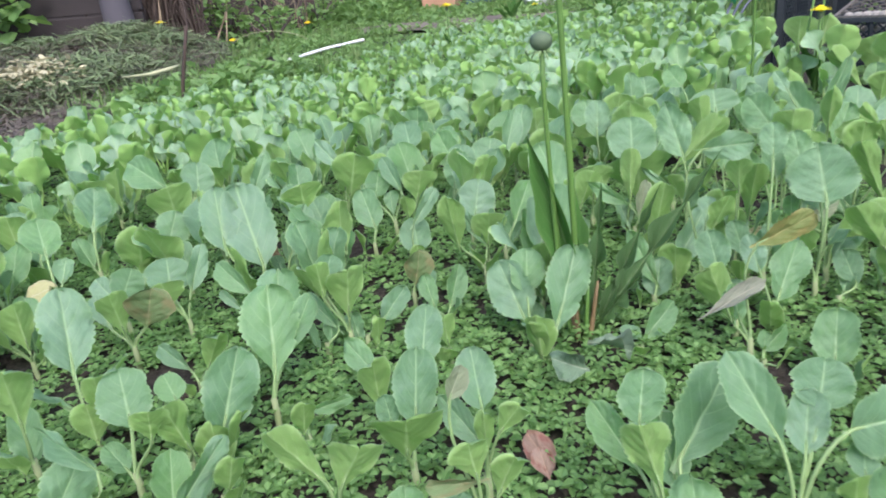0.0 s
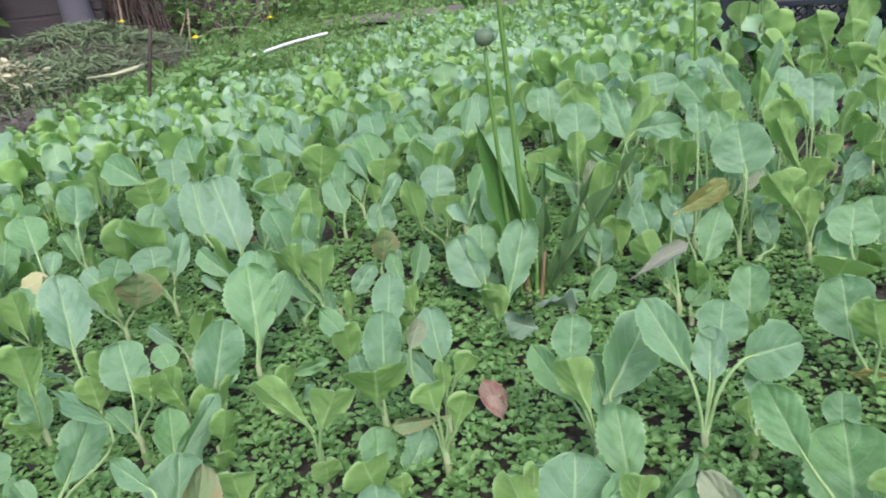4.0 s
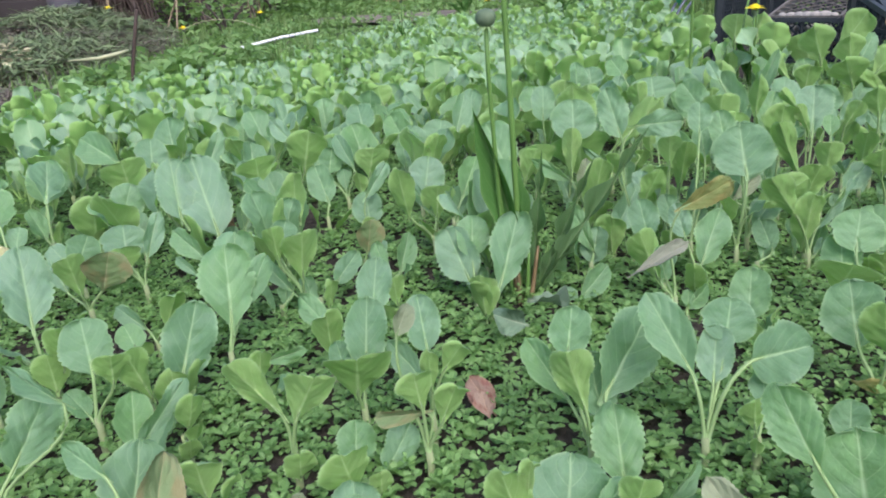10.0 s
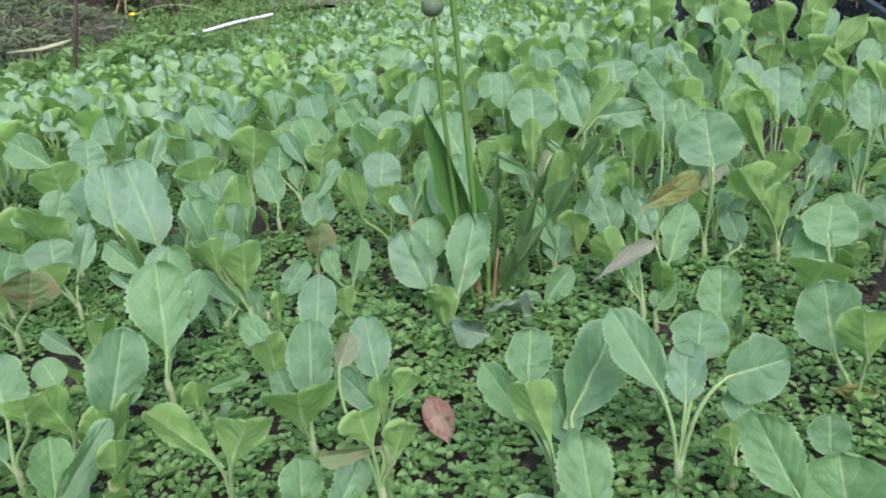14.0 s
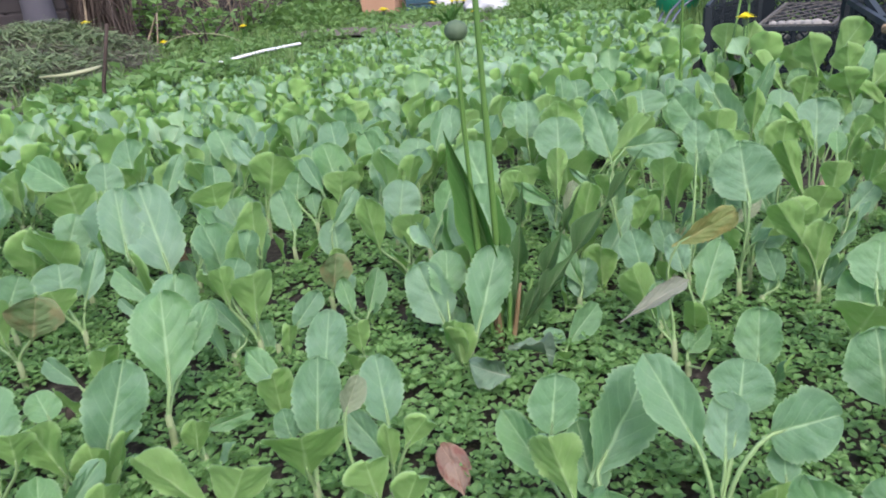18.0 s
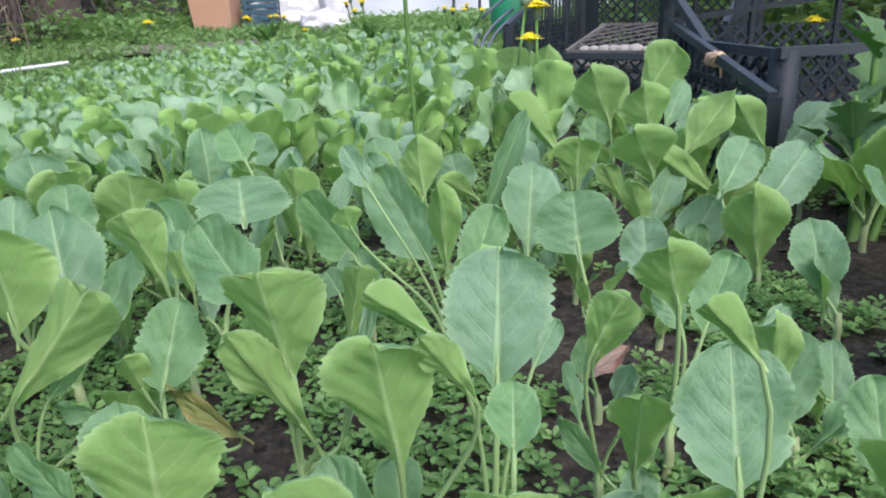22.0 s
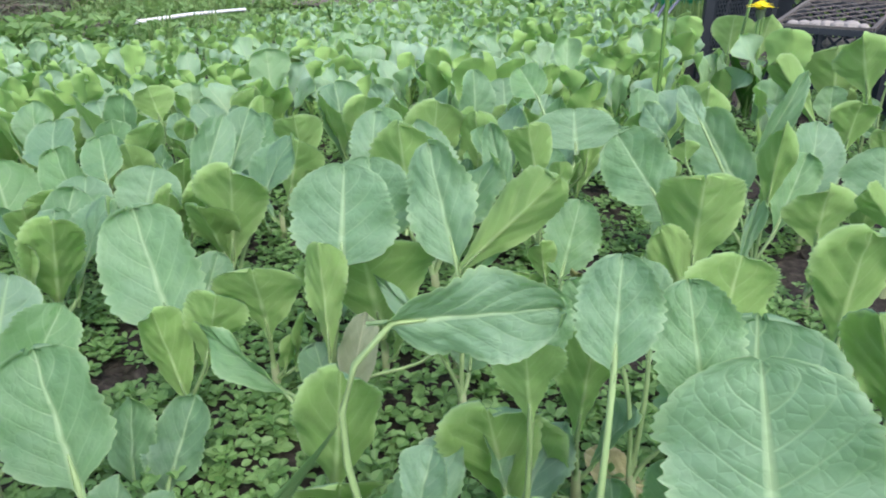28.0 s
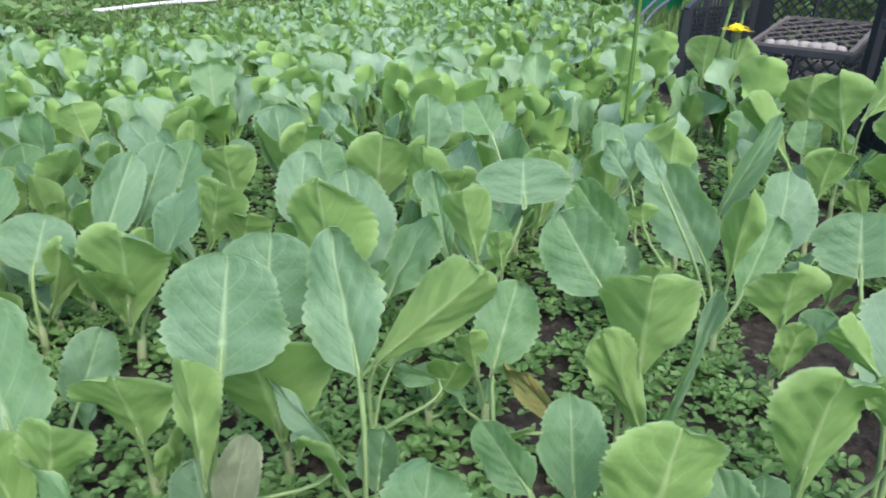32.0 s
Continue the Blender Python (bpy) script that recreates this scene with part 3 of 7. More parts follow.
def seedling(x, y, *leaves):
    """A seedling by its foot, in metres, and its leaves: base and tip from the foot in centimetres, width, and kind:
    n with the upper face to the south, u with the lower face, y yellowing, b browning, p purplish."""
    r = random.Random(int(x * 9000) * 31 + int(y * 9000))
    z = lay_of_land(x, y)
    kinds = "".join(leaf[7] for leaf in leaves)
    label = SEEDLING_LABEL
    if "y" in kinds:
        label = "young cabbage seedling with one leaf turning yellow"
    elif "b" in kinds:
        label = "young cabbage seedling with one leaf turning brown"
    elif "p" in kinds:
        label = "young cabbage seedling with a faded greyish leaf"
    elif max(leaf[5] for leaf in leaves) > 14:
        label = "tall young cabbage seedling with broad toothed leaves"
    elif max(leaf[6] for leaf in leaves) < 2.6:
        label = "small young cabbage seedling with narrow blue-green leaves"
    elif kinds.count("u") == len(kinds):
        label = "young cabbage seedling with cupped leaves showing yellow-green undersides"
    plant = thing("cabbage_seedling", (x, y, z), label, "seedling", "cabbage seedlings in the bed")
    view = Vector((x - 0.15, y + 0.2, 0)).normalized()
    made = []
    for n, (bx, by, bz, tx, ty, tz, w, kind) in enumerate(leaves):
        facing = view if kind == "u" else -view
        me = ODD[kind] if kind in ODD else fitting(r, kind, w / max(1e-3, math.dist((bx, by, bz), (tx, ty, tz))))
        if kind == "u" and x > 0.42 and y > 0.85 and r.random() < 0.7:
            # pointed leaves near the crates
            me = KITE_LEAF
        label = {"y": "yellowing leaf", "b": "browning leaf", "p": "faded purplish leaf"}.get(kind, "")
        made.append(((bx / 100, by / 100, bz / 100 - z), (tx / 100, ty / 100, tz / 100 - z), w / 100, facing, me, label))
    low = min(m[0][2] for m in made)
    length = sum((Vector(m[1]) - Vector(m[0])).length for m in made) / len(made)
    for n in range(max(0, 3 - len(made))):
        # lower leaves round the foot of the stalks
        az, h = r.uniform(0, 6.28), r.uniform(0.3, 0.62) * max(0.03, low)
        d = Vector((math.cos(az), math.sin(az), 0))
        lean, long = r.uniform(0.15, 0.8), length * r.uniform(0.5, 0.85)
        b = d * r.uniform(0.006, 0.014) + Vector((0, 0, h))
        t = b + (d * math.sin(lean) + Vector((0, 0, math.cos(lean)))) * long
        made.append((tuple(b), tuple(t), long * r.uniform(0.55, 0.8), tuple(Vector((0, 0, 0.4)) - d), r.choice(BLADES), ""))
    grow(plant, x, y, made, max(0.012, min(0.03, low * 0.7)), r)
    PLACED.append((x, y))
    return plant


seedling(-0.187, 0.465, (0.2, 1.0, 4.9, -0.3, 3.7, 10.8, 4.7, "n"), (-0.5, 4.0, 4.5, -0.4, 6.9, 10.8, 4.2, "n"), (0.8, 3.0, 5.5, 2.8, 4.5, 9.5, 2.1, "n"))
seedling(-0.214, 0.411, (0.4, 1.0, 3.0, 1.6, 3.6, 8.4, 3.9, "n"))
seedling(-0.257, 0.379, (-0.0, 1.0, 5.9, -0.9, 2.6, 9.3, 3.6, "n"), (2.4, -0.7, 5.9, 3.1, -1.4, 8.5, 2.4, "u"))
seedling(-0.228, 0.400, (-0.5, 1.0, 6.5, -1.5, 1.8, 8.0, 2.0, "n"), (0.8, -0.8, 3.5, 0.4, -2.1, 7.9, 2.4, "u"))
seedling(-0.215, 0.337, (0.0, 1.0, 2.1, -0.2, 2.7, 5.7, 2.6, "n"), (0.1, 1.0, 2.1, 3.2, 3.6, 6.1, 2.1, "n"))
seedling(-0.184, 0.356, (0.9, -0.8, 3.9, 1.9, -1.4, 6.8, 2.1, "u"))
seedling(-0.317, 0.430, (1.7, -0.8, 4.3, 2.6, -1.8, 8.2, 2.1, "u"))
seedling(-0.103, 0.335, (-0.1, -0.8, 6.1, -2.1, -2.5, 10.8, 2.0, "u"), (0.8, -0.8, 5.8, 2.6, -2.0, 9.5, 3.3, "u"))
seedling(-0.150, 0.429, (0.1, -0.8, 2.9, 0.7, -1.5, 5.7, 1.9, "u"), (0.2, 1.0, 3.4, 3.0, 2.5, 3.5, 1.2, "n"))
seedling(-0.273, 0.515, (-1.2, 1.0, 2.0, -4.4, 2.4, 3.7, 1.6, "n"), (1.6, -0.8, 3.2, 3.6, -1.7, 6.8, 2.0, "u"))
seedling(-0.359, 0.565, (1.9, 0.1, 4.6, 3.4, -0.2, 8.3, 4.4, "b"), (0.1, -0.8, 4.2, 0.4, -2.1, 8.6, 3.0, "u"), (-2.4, 0.9, 3.9, -4.2, 2.4, 6.6, 2.2, "n"))
seedling(-0.326, 0.615, (-1.7, 1.0, 5.3, -2.1, 2.3, 8.3, 4.6, "n"), (-0.9, -0.8, 4.7, -1.0, -1.6, 7.2, 3.9, "u"), (0.5, 1.0, 5.3, 1.6, 3.0, 9.4, 2.1, "n"))
seedling(-0.387, 0.608, (-0.4, 1.0, 5.1, 0.5, 2.3, 7.6, 3.4, "n"), (-1.5, 1.0, 4.8, -3.7, 2.1, 6.6, 2.3, "n"))
seedling(-0.247, 0.609, (-1.0, 1.0, 4.8, -4.8, 2.8, 7.5, 2.3, "n"), (-2.2, 0.9, 3.1, -4.7, 2.1, 4.8, 1.0, "n"))
seedling(-0.272, 0.682, (0.2, 1.0, 5.1, -2.8, 4.7, 13.0, 5.5, "n"), (-3.6, 0.9, 7.2, -4.8, 3.6, 13.0, 4.1, "n"))
seedling(-0.259, 0.732, (0.3, 1.0, 3.9, 2.1, 3.6, 9.1, 3.6, "n"))
seedling(-0.151, 0.579, (0.4, -0.8, 4.7, 1.2, -2.2, 9.6, 3.8, "u"), (-2.1, 0.9, 7.1, -1.3, 2.1, 9.4, 2.7, "n"), (-1.7, -0.9, 6.4, -1.6, -1.9, 10.1, 2.1, "u"))
seedling(-0.172, 0.570, (1.0, 1.0, 2.7, -2.4, 2.9, 5.6, 1.6, "n"))
seedling(-0.100, 0.453, (-0.1, 1.0, 4.8, -2.6, 2.4, 7.1, 2.0, "n"), (0.3, -0.8, 3.4, 0.5, -2.0, 7.8, 2.4, "u"))
seedling(-0.135, 0.577, (1.5, 1.0, 3.2, 3.6, 2.7, 5.7, 2.1, "n"))
seedling(-0.065, 0.387, (0.3, 1.0, 5.3, 0.5, 3.0, 9.7, 3.0, "n"), (0.8, 3.0, 8.5, 1.2, 4.7, 12.0, 2.5, "n"), (-0.1, -0.8, 4.0, 0.5, -2.9, 8.1, 4.9, "u"), (-1.3, 1.0, 5.2, -1.8, 1.7, 6.9, 1.6, "n"))
seedling(-0.016, 0.380, (-0.1, 1.0, 6.8, -0.7, 2.6, 10.2, 2.5, "n"), (-0.2, 1.0, 3.9, -3.0, 2.7, 6.6, 1.9, "n"), (1.1, -0.8, 6.2, 2.4, -1.4, 8.5, 2.0, "u"), (0.2, -0.8, 5.0, 0.2, -1.6, 8.2, 1.3, "u"))
seedling(-0.016, 0.339, (-0.1, -0.8, 6.1, -0.4, -1.6, 9.1, 2.6, "u"), (1.1, -0.8, 5.0, 2.1, -1.6, 8.2, 2.3, "u"), (-0.0, -0.0, 5.3, -3.2, -0.4, 5.2, 1.2, "b"), (-1.4, -0.0, 10.8, -0.6, 0.4, 12.7, 1.4, "p"))
seedling(-0.048, 0.325, (-1.6, 1.0, 1.2, -1.5, 2.3, 4.1, 2.7, "n"), (0.5, 1.0, 1.2, 2.0, 2.6, 3.5, 2.4, "n"))
seedling(-0.065, 0.626, (-1.3, 1.0, 1.8, -2.3, 2.4, 4.8, 1.8, "n"), (0.3, 1.0, 2.0, 1.3, 2.8, 5.6, 2.4, "n"))
seedling(0.016, 0.577, (-0.6, 1.0, 3.0, -2.7, 3.2, 7.6, 4.1, "n"), (-0.2, 2.0, 5.1, -0.1, 3.6, 8.6, 3.3, "n"))
seedling(0.032, 0.552, (0.7, 1.0, 3.4, 2.7, 4.1, 9.5, 4.0, "n"))
seedling(-0.057, 0.557, (0.1, -0.8, 2.5, 0.0, -1.7, 5.6, 2.3, "u"))
seedling(0.111, 0.563, (0.5, 1.0, 1.3, 3.2, 2.8, 3.8, 2.4, "n"), (-0.8, 1.0, 1.2, -0.6, 2.1, 2.0, 1.9, "n"))
seedling(0.087, 0.332, (-1.4, 1.0, 8.9, -1.0, 2.2, 11.6, 2.6, "n"), (-1.4, 1.0, 5.8, -3.8, 2.8, 9.1, 2.0, "n"), (-0.5, -0.8, 6.0, -1.9, -2.1, 10.9, 2.5, "u"))
seedling(0.107, 0.302, (-0.2, 1.0, 1.3, -0.7, 3.1, 5.9, 3.2, "n"))
seedling(0.105, 0.368, (-0.1, 1.0, 3.6, 3.2, 3.8, 8.3, 4.8, "n"))
seedling(0.160, 0.340, (-1.0, 1.0, 7.1, -3.4, 3.2, 11.4, 2.8, "n"), (2.8, 1.1, 7.6, 6.5, 1.6, 8.2, 4.0, "n"), (0.5, 1.0, 6.2, 0.9, 2.5, 9.4, 2.3, "n"), (1.4, 2.0, 8.5, 1.9, 3.2, 10.9, 3.4, "n"))
seedling(0.192, 0.339, (0.6, 1.0, 4.6, 0.6, 1.9, 6.5, 1.8, "n"), (-0.6, -0.8, 4.0, -1.1, -1.4, 6.5, 2.0, "u"))
seedling(0.223, 0.265, (-2.8, 0.9, 5.8, -4.6, 2.9, 9.6, 2.8, "n"), (0.7, 1.0, 1.2, 0.4, 3.4, 6.2, 5.0, "n"))
seedling(0.252, 0.331, (-0.2, 1.0, 2.3, -0.0, 2.0, 4.5, 2.3, "n"))
seedling(0.306, 0.411, (-1.5, 1.0, 4.3, -1.8, 2.9, 8.6, 4.4, "n"), (-0.4, -0.8, 4.8, -2.0, -2.0, 9.1, 3.4, "u"), (1.5, 0.0, 1.2, -2.0, -0.1, 2.0, 1.1, "y"))
seedling(0.251, 0.501, (-0.2, 1.0, 1.9, 0.3, 2.9, 5.8, 3.4, "n"))
seedling(0.205, 0.537, (0.3, 1.0, 1.2, 2.4, 2.3, 2.8, 1.9, "n"))
seedling(0.349, 0.520, (-1.7, 1.0, 4.7, -1.7, 2.5, 8.1, 3.2, "n"), (-1.0, 1.0, 7.0, -0.3, 2.5, 10.1, 4.3, "n"), (-3.0, -0.9, 4.1, -3.0, -2.7, 7.4, 4.9, "u"))
seedling(0.197, 0.590, (-0.8, -0.8, 2.7, -2.9, -1.3, 7.6, 3.2, "u"), (-1.5, 1.0, 6.3, -2.2, 2.4, 9.5, 2.9, "n"))
seedling(0.230, 0.593, (0.6, 1.0, 3.1, 2.7, 3.4, 7.7, 3.3, "n"), (-1.2, 1.0, 6.0, -2.0, 2.3, 8.9, 2.1, "n"))
seedling(0.137, 0.651, (0.4, 1.0, 2.4, -1.9, 3.4, 7.2, 2.0, "n"))
seedling(0.170, 0.702, (0.1, 1.0, 2.3, 3.5, 3.9, 7.4, 3.2, "n"))
seedling(0.307, 0.681, (-0.7, 1.0, 8.5, -0.6, 3.6, 14.2, 5.7, "n"), (0.4, -0.8, 6.2, 4.6, -1.9, 9.4, 3.3, "u"))
seedling(0.161, 0.891, (-1.0, 1.0, 9.3, -1.0, 3.0, 13.7, 5.7, "n"), (-0.1, -0.8, 4.4, -0.8, -2.8, 10.5, 7.8, "u"))
seedling(0.195, 0.543, (-0.0, 0.0, 11.0, 4.0, 0.1, 13.2, 2.2, "y"))
seedling(0.117, 0.948, (-0.6, 1.1, 3.6, 0.6, 2.5, 6.6, 2.2, "n"), (0.7, 0.9, 1.2, 0.1, 2.6, 4.0, 2.2, "n"))
seedling(0.169, 1.254, (0.4, -0.8, 4.2, 1.1, -3.2, 11.5, 6.4, "u"))
seedling(0.133, 1.122, (0.6, -0.9, 2.9, 1.0, -3.0, 7.4, 6.8, "u"))
seedling(0.193, 1.085, (0.3, -0.8, 4.6, 2.0, -2.3, 8.7, 3.4, "u"))
seedling(0.235, 0.943, (0.5, -0.9, 2.8, 1.6, -1.9, 6.2, 3.0, "u"))
seedling(0.368, 1.020, (-0.1, -0.8, 3.6, 1.0, -2.6, 9.5, 2.5, "u"), (-0.6, 1.1, 6.3, -1.4, 2.0, 7.7, 2.5, "n"))
seedling(0.329, 1.245, (-2.9, 1.3, 3.1, -3.5, 3.6, 7.8, 5.1, "n"), (0.0, -0.8, 2.2, -0.2, -3.5, 11.0, 4.5, "u"), (1.5, 0.8, 3.1, 4.3, 3.2, 8.5, 2.2, "n"))
seedling(0.261, 1.434, (0.1, 1.0, 6.3, -0.3, 2.9, 10.3, 5.6, "n"), (0.2, -0.8, 2.7, 0.4, -2.4, 7.6, 5.5, "u"))
seedling(0.298, 1.380, (-0.3, 1.0, 4.5, 1.5, 3.1, 9.1, 2.9, "n"))
seedling(0.439, 1.035, (-5.2, 1.6, 13.3, -6.6, 3.1, 15.8, 1.7, "n"), (-1.4, 1.2, 8.0, -4.5, 4.6, 13.7, 4.6, "n"), (-0.2, -0.8, 8.0, -0.8, -2.6, 14.2, 2.6, "u"), (1.6, 0.8, 5.3, 4.0, 3.2, 10.7, 3.4, "n"), (-6.5, -0.1, 10.8, -6.9, -0.6, 12.5, 2.1, "u"))
seedling(0.515, 1.308, (-2.3, 1.3, 4.9, -2.6, 3.1, 8.8, 4.7, "n"), (-0.8, -0.7, 4.7, -4.6, -1.7, 7.3, 3.1, "u"))
seedling(0.454, 1.377, (-0.4, -0.8, 4.8, -0.8, -2.2, 9.4, 4.6, "u"))
seedling(0.522, 1.137, (0.4, 1.0, 4.2, 1.6, 4.0, 11.0, 5.3, "n"))
seedling(0.522, 1.220, (-1.6, 1.2, 5.0, 2.5, 1.8, 14.7, 2.5, "n"))
seedling(0.634, 1.352, (-1.7, -0.6, 7.5, -8.3, -2.9, 14.8, 3.3, "u"))
seedling(0.519, 0.944, (-0.7, -0.7, 4.3, 0.7, -2.5, 9.3, 2.6, "u"), (-0.8, 1.1, 2.4, 0.1, 2.1, 4.7, 1.7, "n"))
seedling(0.594, 1.021, (-0.7, 1.1, 5.2, -0.5, 3.0, 9.4, 3.6, "n"), (-0.4, -0.8, 2.9, -1.6, -1.6, 6.2, 2.2, "u"))
seedling(0.679, 1.130, (-1.1, 1.1, 2.0, 3.0, 3.4, 6.8, 4.1, "n"))
seedling(0.722, 1.105, (-0.7, -0.7, 2.8, -3.0, -2.7, 10.3, 5.3, "u"), (-3.3, 1.4, 8.9, -0.3, 3.1, 12.8, 4.0, "n"), (0.5, 0.9, 7.4, 5.3, 3.1, 11.9, 4.5, "n"))
seedling(0.658, 1.180, (0.2, 1.0, 4.0, 3.2, 3.1, 8.8, 3.2, "n"), (-1.3, -0.7, 4.4, -3.4, -1.9, 9.2, 2.6, "u"))
seedling(0.740, 1.209, (-0.7, -0.7, 5.6, -8.6, -0.7, 11.2, 3.4, "u"))
seedling(0.559, 1.113, (1.6, 0.8, 5.0, 3.6, 2.1, 7.8, 1.6, "n"), (-0.2, -0.8, 2.2, -0.5, -2.0, 6.3, 2.4, "u"))
seedling(0.601, 1.239, (-0.4, -0.8, 7.4, -0.7, -2.3, 12.2, 4.8, "u"), (3.8, 0.6, 7.9, 0.6, 2.8, 10.1, 1.4, "n"), (4.4, -1.3, 5.1, 1.7, -2.5, 9.6, 2.4, "u"))
seedling(0.753, 1.451, (-0.2, -0.8, 11.5, 3.5, -2.1, 18.6, 5.9, "u"))
seedling(0.688, 1.361, (-1.4, -0.7, 11.1, -4.3, -2.5, 17.5, 6.3, "u"))
seedling(0.709, 1.268, (-2.3, -0.6, 11.1, -4.2, -2.2, 16.6, 5.0, "u"), (0.0, 1.0, 11.6, 2.6, 2.9, 16.0, 2.7, "n"))
seedling(0.743, 1.250, (-2.4, -0.5, 9.4, 1.3, -1.8, 15.7, 4.1, "u"))
seedling(0.827, 1.273, (-1.3, -0.7, 9.1, -5.8, -2.1, 14.4, 4.1, "u"))
seedling(0.871, 1.272, (-1.9, 1.2, 8.3, 4.6, 3.5, 12.5, 4.1, "n"))
seedling(0.677, 1.214, (-1.3, -0.7, 8.7, -4.2, -2.9, 13.4, 6.3, "u"))
seedling(0.711, 1.491, (0.2, 1.0, 4.7, 0.8, 2.9, 9.0, 4.1, "n"))
seedling(0.722, 1.000, (-0.6, 1.1, 3.7, -0.9, 3.5, 8.8, 4.1, "n"))
seedling(0.648, 0.898, (-1.7, -0.6, 3.3, -5.5, -1.5, 7.5, 2.2, "u"))
seedling(0.032, 1.237, (0.8, -0.9, 4.3, 0.6, -2.7, 10.0, 5.2, "u"))
seedling(0.042, 1.437, (0.7, -0.9, 4.5, 1.4, -2.5, 9.2, 4.9, "u"))
seedling(0.092, 1.364, (0.4, 1.0, 3.5, -3.8, 3.4, 5.8, 3.3, "n"))
seedling(-0.005, 1.386, (-0.1, 1.0, 3.4, 0.8, 2.0, 5.5, 3.4, "n"))
seedling(0.131, 1.255, (0.6, -0.9, 4.8, 0.4, -2.0, 8.4, 3.2, "u"))
seedling(0.116, 1.471, (-0.2, 1.0, 4.5, -3.9, 3.7, 7.9, 4.0, "n"))
seedling(0.038, 1.132, (1.1, -0.9, 4.4, 2.8, -2.8, 10.1, 4.7, "u"))
seedling(0.066, 1.130, (0.9, -0.9, 3.9, 2.0, -2.1, 7.5, 3.8, "u"))
seedling(0.209, 0.841, (-0.5, 1.1, 10.2, -2.1, 3.9, 15.6, 3.7, "n"))
seedling(0.205, 0.903, (0.3, -0.8, 7.8, 5.3, -2.1, 13.8, 3.4, "u"), (1.1, 0.9, 6.9, 2.8, 1.9, 8.8, 1.1, "n"), (3.5, 0.6, 6.1, 0.8, 1.9, 5.8, 1.1, "n"))
seedling(0.133, 1.080, (-0.4, 1.1, 7.6, -0.2, 3.3, 12.6, 3.9, "n"), (2.2, 0.8, 7.7, 2.7, 2.5, 11.5, 2.1, "n"))
seedling(0.265, 0.995, (-0.2, 1.0, 9.0, 0.5, 2.4, 12.0, 3.3, "n"), (-0.5, -0.7, 10.0, -1.6, -2.1, 14.6, 3.1, "u"), (1.2, -0.9, 9.0, 0.7, -1.8, 12.1, 1.6, "u"))
seedling(0.272, 0.909, (-0.2, 1.0, 6.5, 0.9, 2.9, 10.7, 3.5, "n"), (3.7, -0.4, 3.9, 0.3, -0.0, 7.2, 1.4, "y"))
seedling(0.339, 0.897, (-0.0, -0.8, 8.1, -0.6, -2.5, 14.3, 4.9, "u"), (-1.8, 1.2, 11.8, -4.1, 3.3, 15.1, 4.1, "n"), (0.9, -0.9, 4.2, -2.4, -1.9, 11.2, 2.5, "u"), (2.1, 0.8, 2.9, 4.6, 2.3, 11.4, 0.8, "n"))
seedling(0.427, 0.821, (0.4, 1.0, 10.1, 1.0, 3.3, 15.2, 4.7, "n"), (-2.3, -0.5, 13.3, -4.8, -1.3, 15.7, 1.4, "u"), (1.9, 0.8, 10.8, 3.1, 1.6, 12.5, 1.1, "n"))
seedling(0.389, 0.823, (-0.2, -0.8, 7.9, -0.9, -2.3, 14.2, 4.2, "u"), (3.0, -1.1, 10.4, 0.8, -2.0, 14.0, 1.5, "u"))
seedling(0.420, 0.762, (0.4, 1.0, 11.0, 0.6, 2.0, 13.1, 1.9, "n"))
seedling(0.490, 0.748, (0.8, 0.9, 9.7, 1.1, 2.9, 14.0, 3.8, "n"), (-0.2, -0.8, 15.4, -2.2, -1.2, 17.6, 1.1, "u"))
seedling(0.536, 0.881, (-0.5, -0.7, 10.7, -1.8, -1.7, 14.5, 3.5, "u"), (1.9, 0.8, 8.4, 3.9, 2.4, 12.0, 2.7, "n"), (0.6, 0.9, 8.7, -0.3, 2.1, 10.5, 1.5, "n"), (2.6, 0.7, 6.6, 7.3, 2.2, 8.6, 0.9, "n"))
seedling(0.138, 0.837, (0.7, 1.0, 10.1, 0.7, 3.2, 14.7, 5.6, "n"), (0.2, -0.8, 5.9, 0.1, -1.3, 12.0, 2.3, "u"), (5.7, 1.4, 5.6, 2.1, 3.2, 8.4, 1.0, "n"))
seedling(0.145, 0.824, (0.5, 0.0, 3.6, 1.4, 0.9, 7.9, 2.0, "p"))
seedling(0.065, 0.821, (-0.6, 1.0, 7.0, -3.0, 3.6, 12.5, 5.1, "n"), (0.4, -0.8, 3.9, -0.4, -1.3, 9.1, 2.4, "u"), (1.6, -0.7, 5.8, 2.9, -1.6, 10.1, 3.0, "u"))
seedling(0.036, 0.907, (0.2, 1.0, 2.9, 1.2, 2.9, 6.7, 3.0, "n"))
seedling(-0.086, 0.964, (0.1, 1.0, 4.1, 1.0, 3.4, 9.0, 3.7, "n"), (1.2, 3.1, 5.5, 1.2, 4.9, 9.4, 4.4, "n"))
seedling(-0.037, 1.035, (-2.2, 0.9, 3.7, -2.2, 2.4, 7.1, 3.9, "n"), (0.0, -0.8, 2.1, 2.8, -2.5, 8.7, 2.3, "u"))
seedling(-0.020, 1.053, (0.8, 1.1, 6.1, 2.6, 4.3, 12.4, 3.4, "n"))
seedling(0.268, 0.930, (-0.8, -0.9, 6.1, -1.3, -1.6, 8.8, 1.8, "u"))
seedling(0.190, 0.686, (-0.3, 1.0, 14.8, 4.7, 1.8, 15.0, 2.8, "n"))
seedling(0.234, 0.731, (0.1, 1.0, 10.3, 0.3, 2.4, 13.3, 2.8, "n"), (-0.2, -0.8, 9.7, -0.6, -1.6, 13.1, 2.5, "u"))
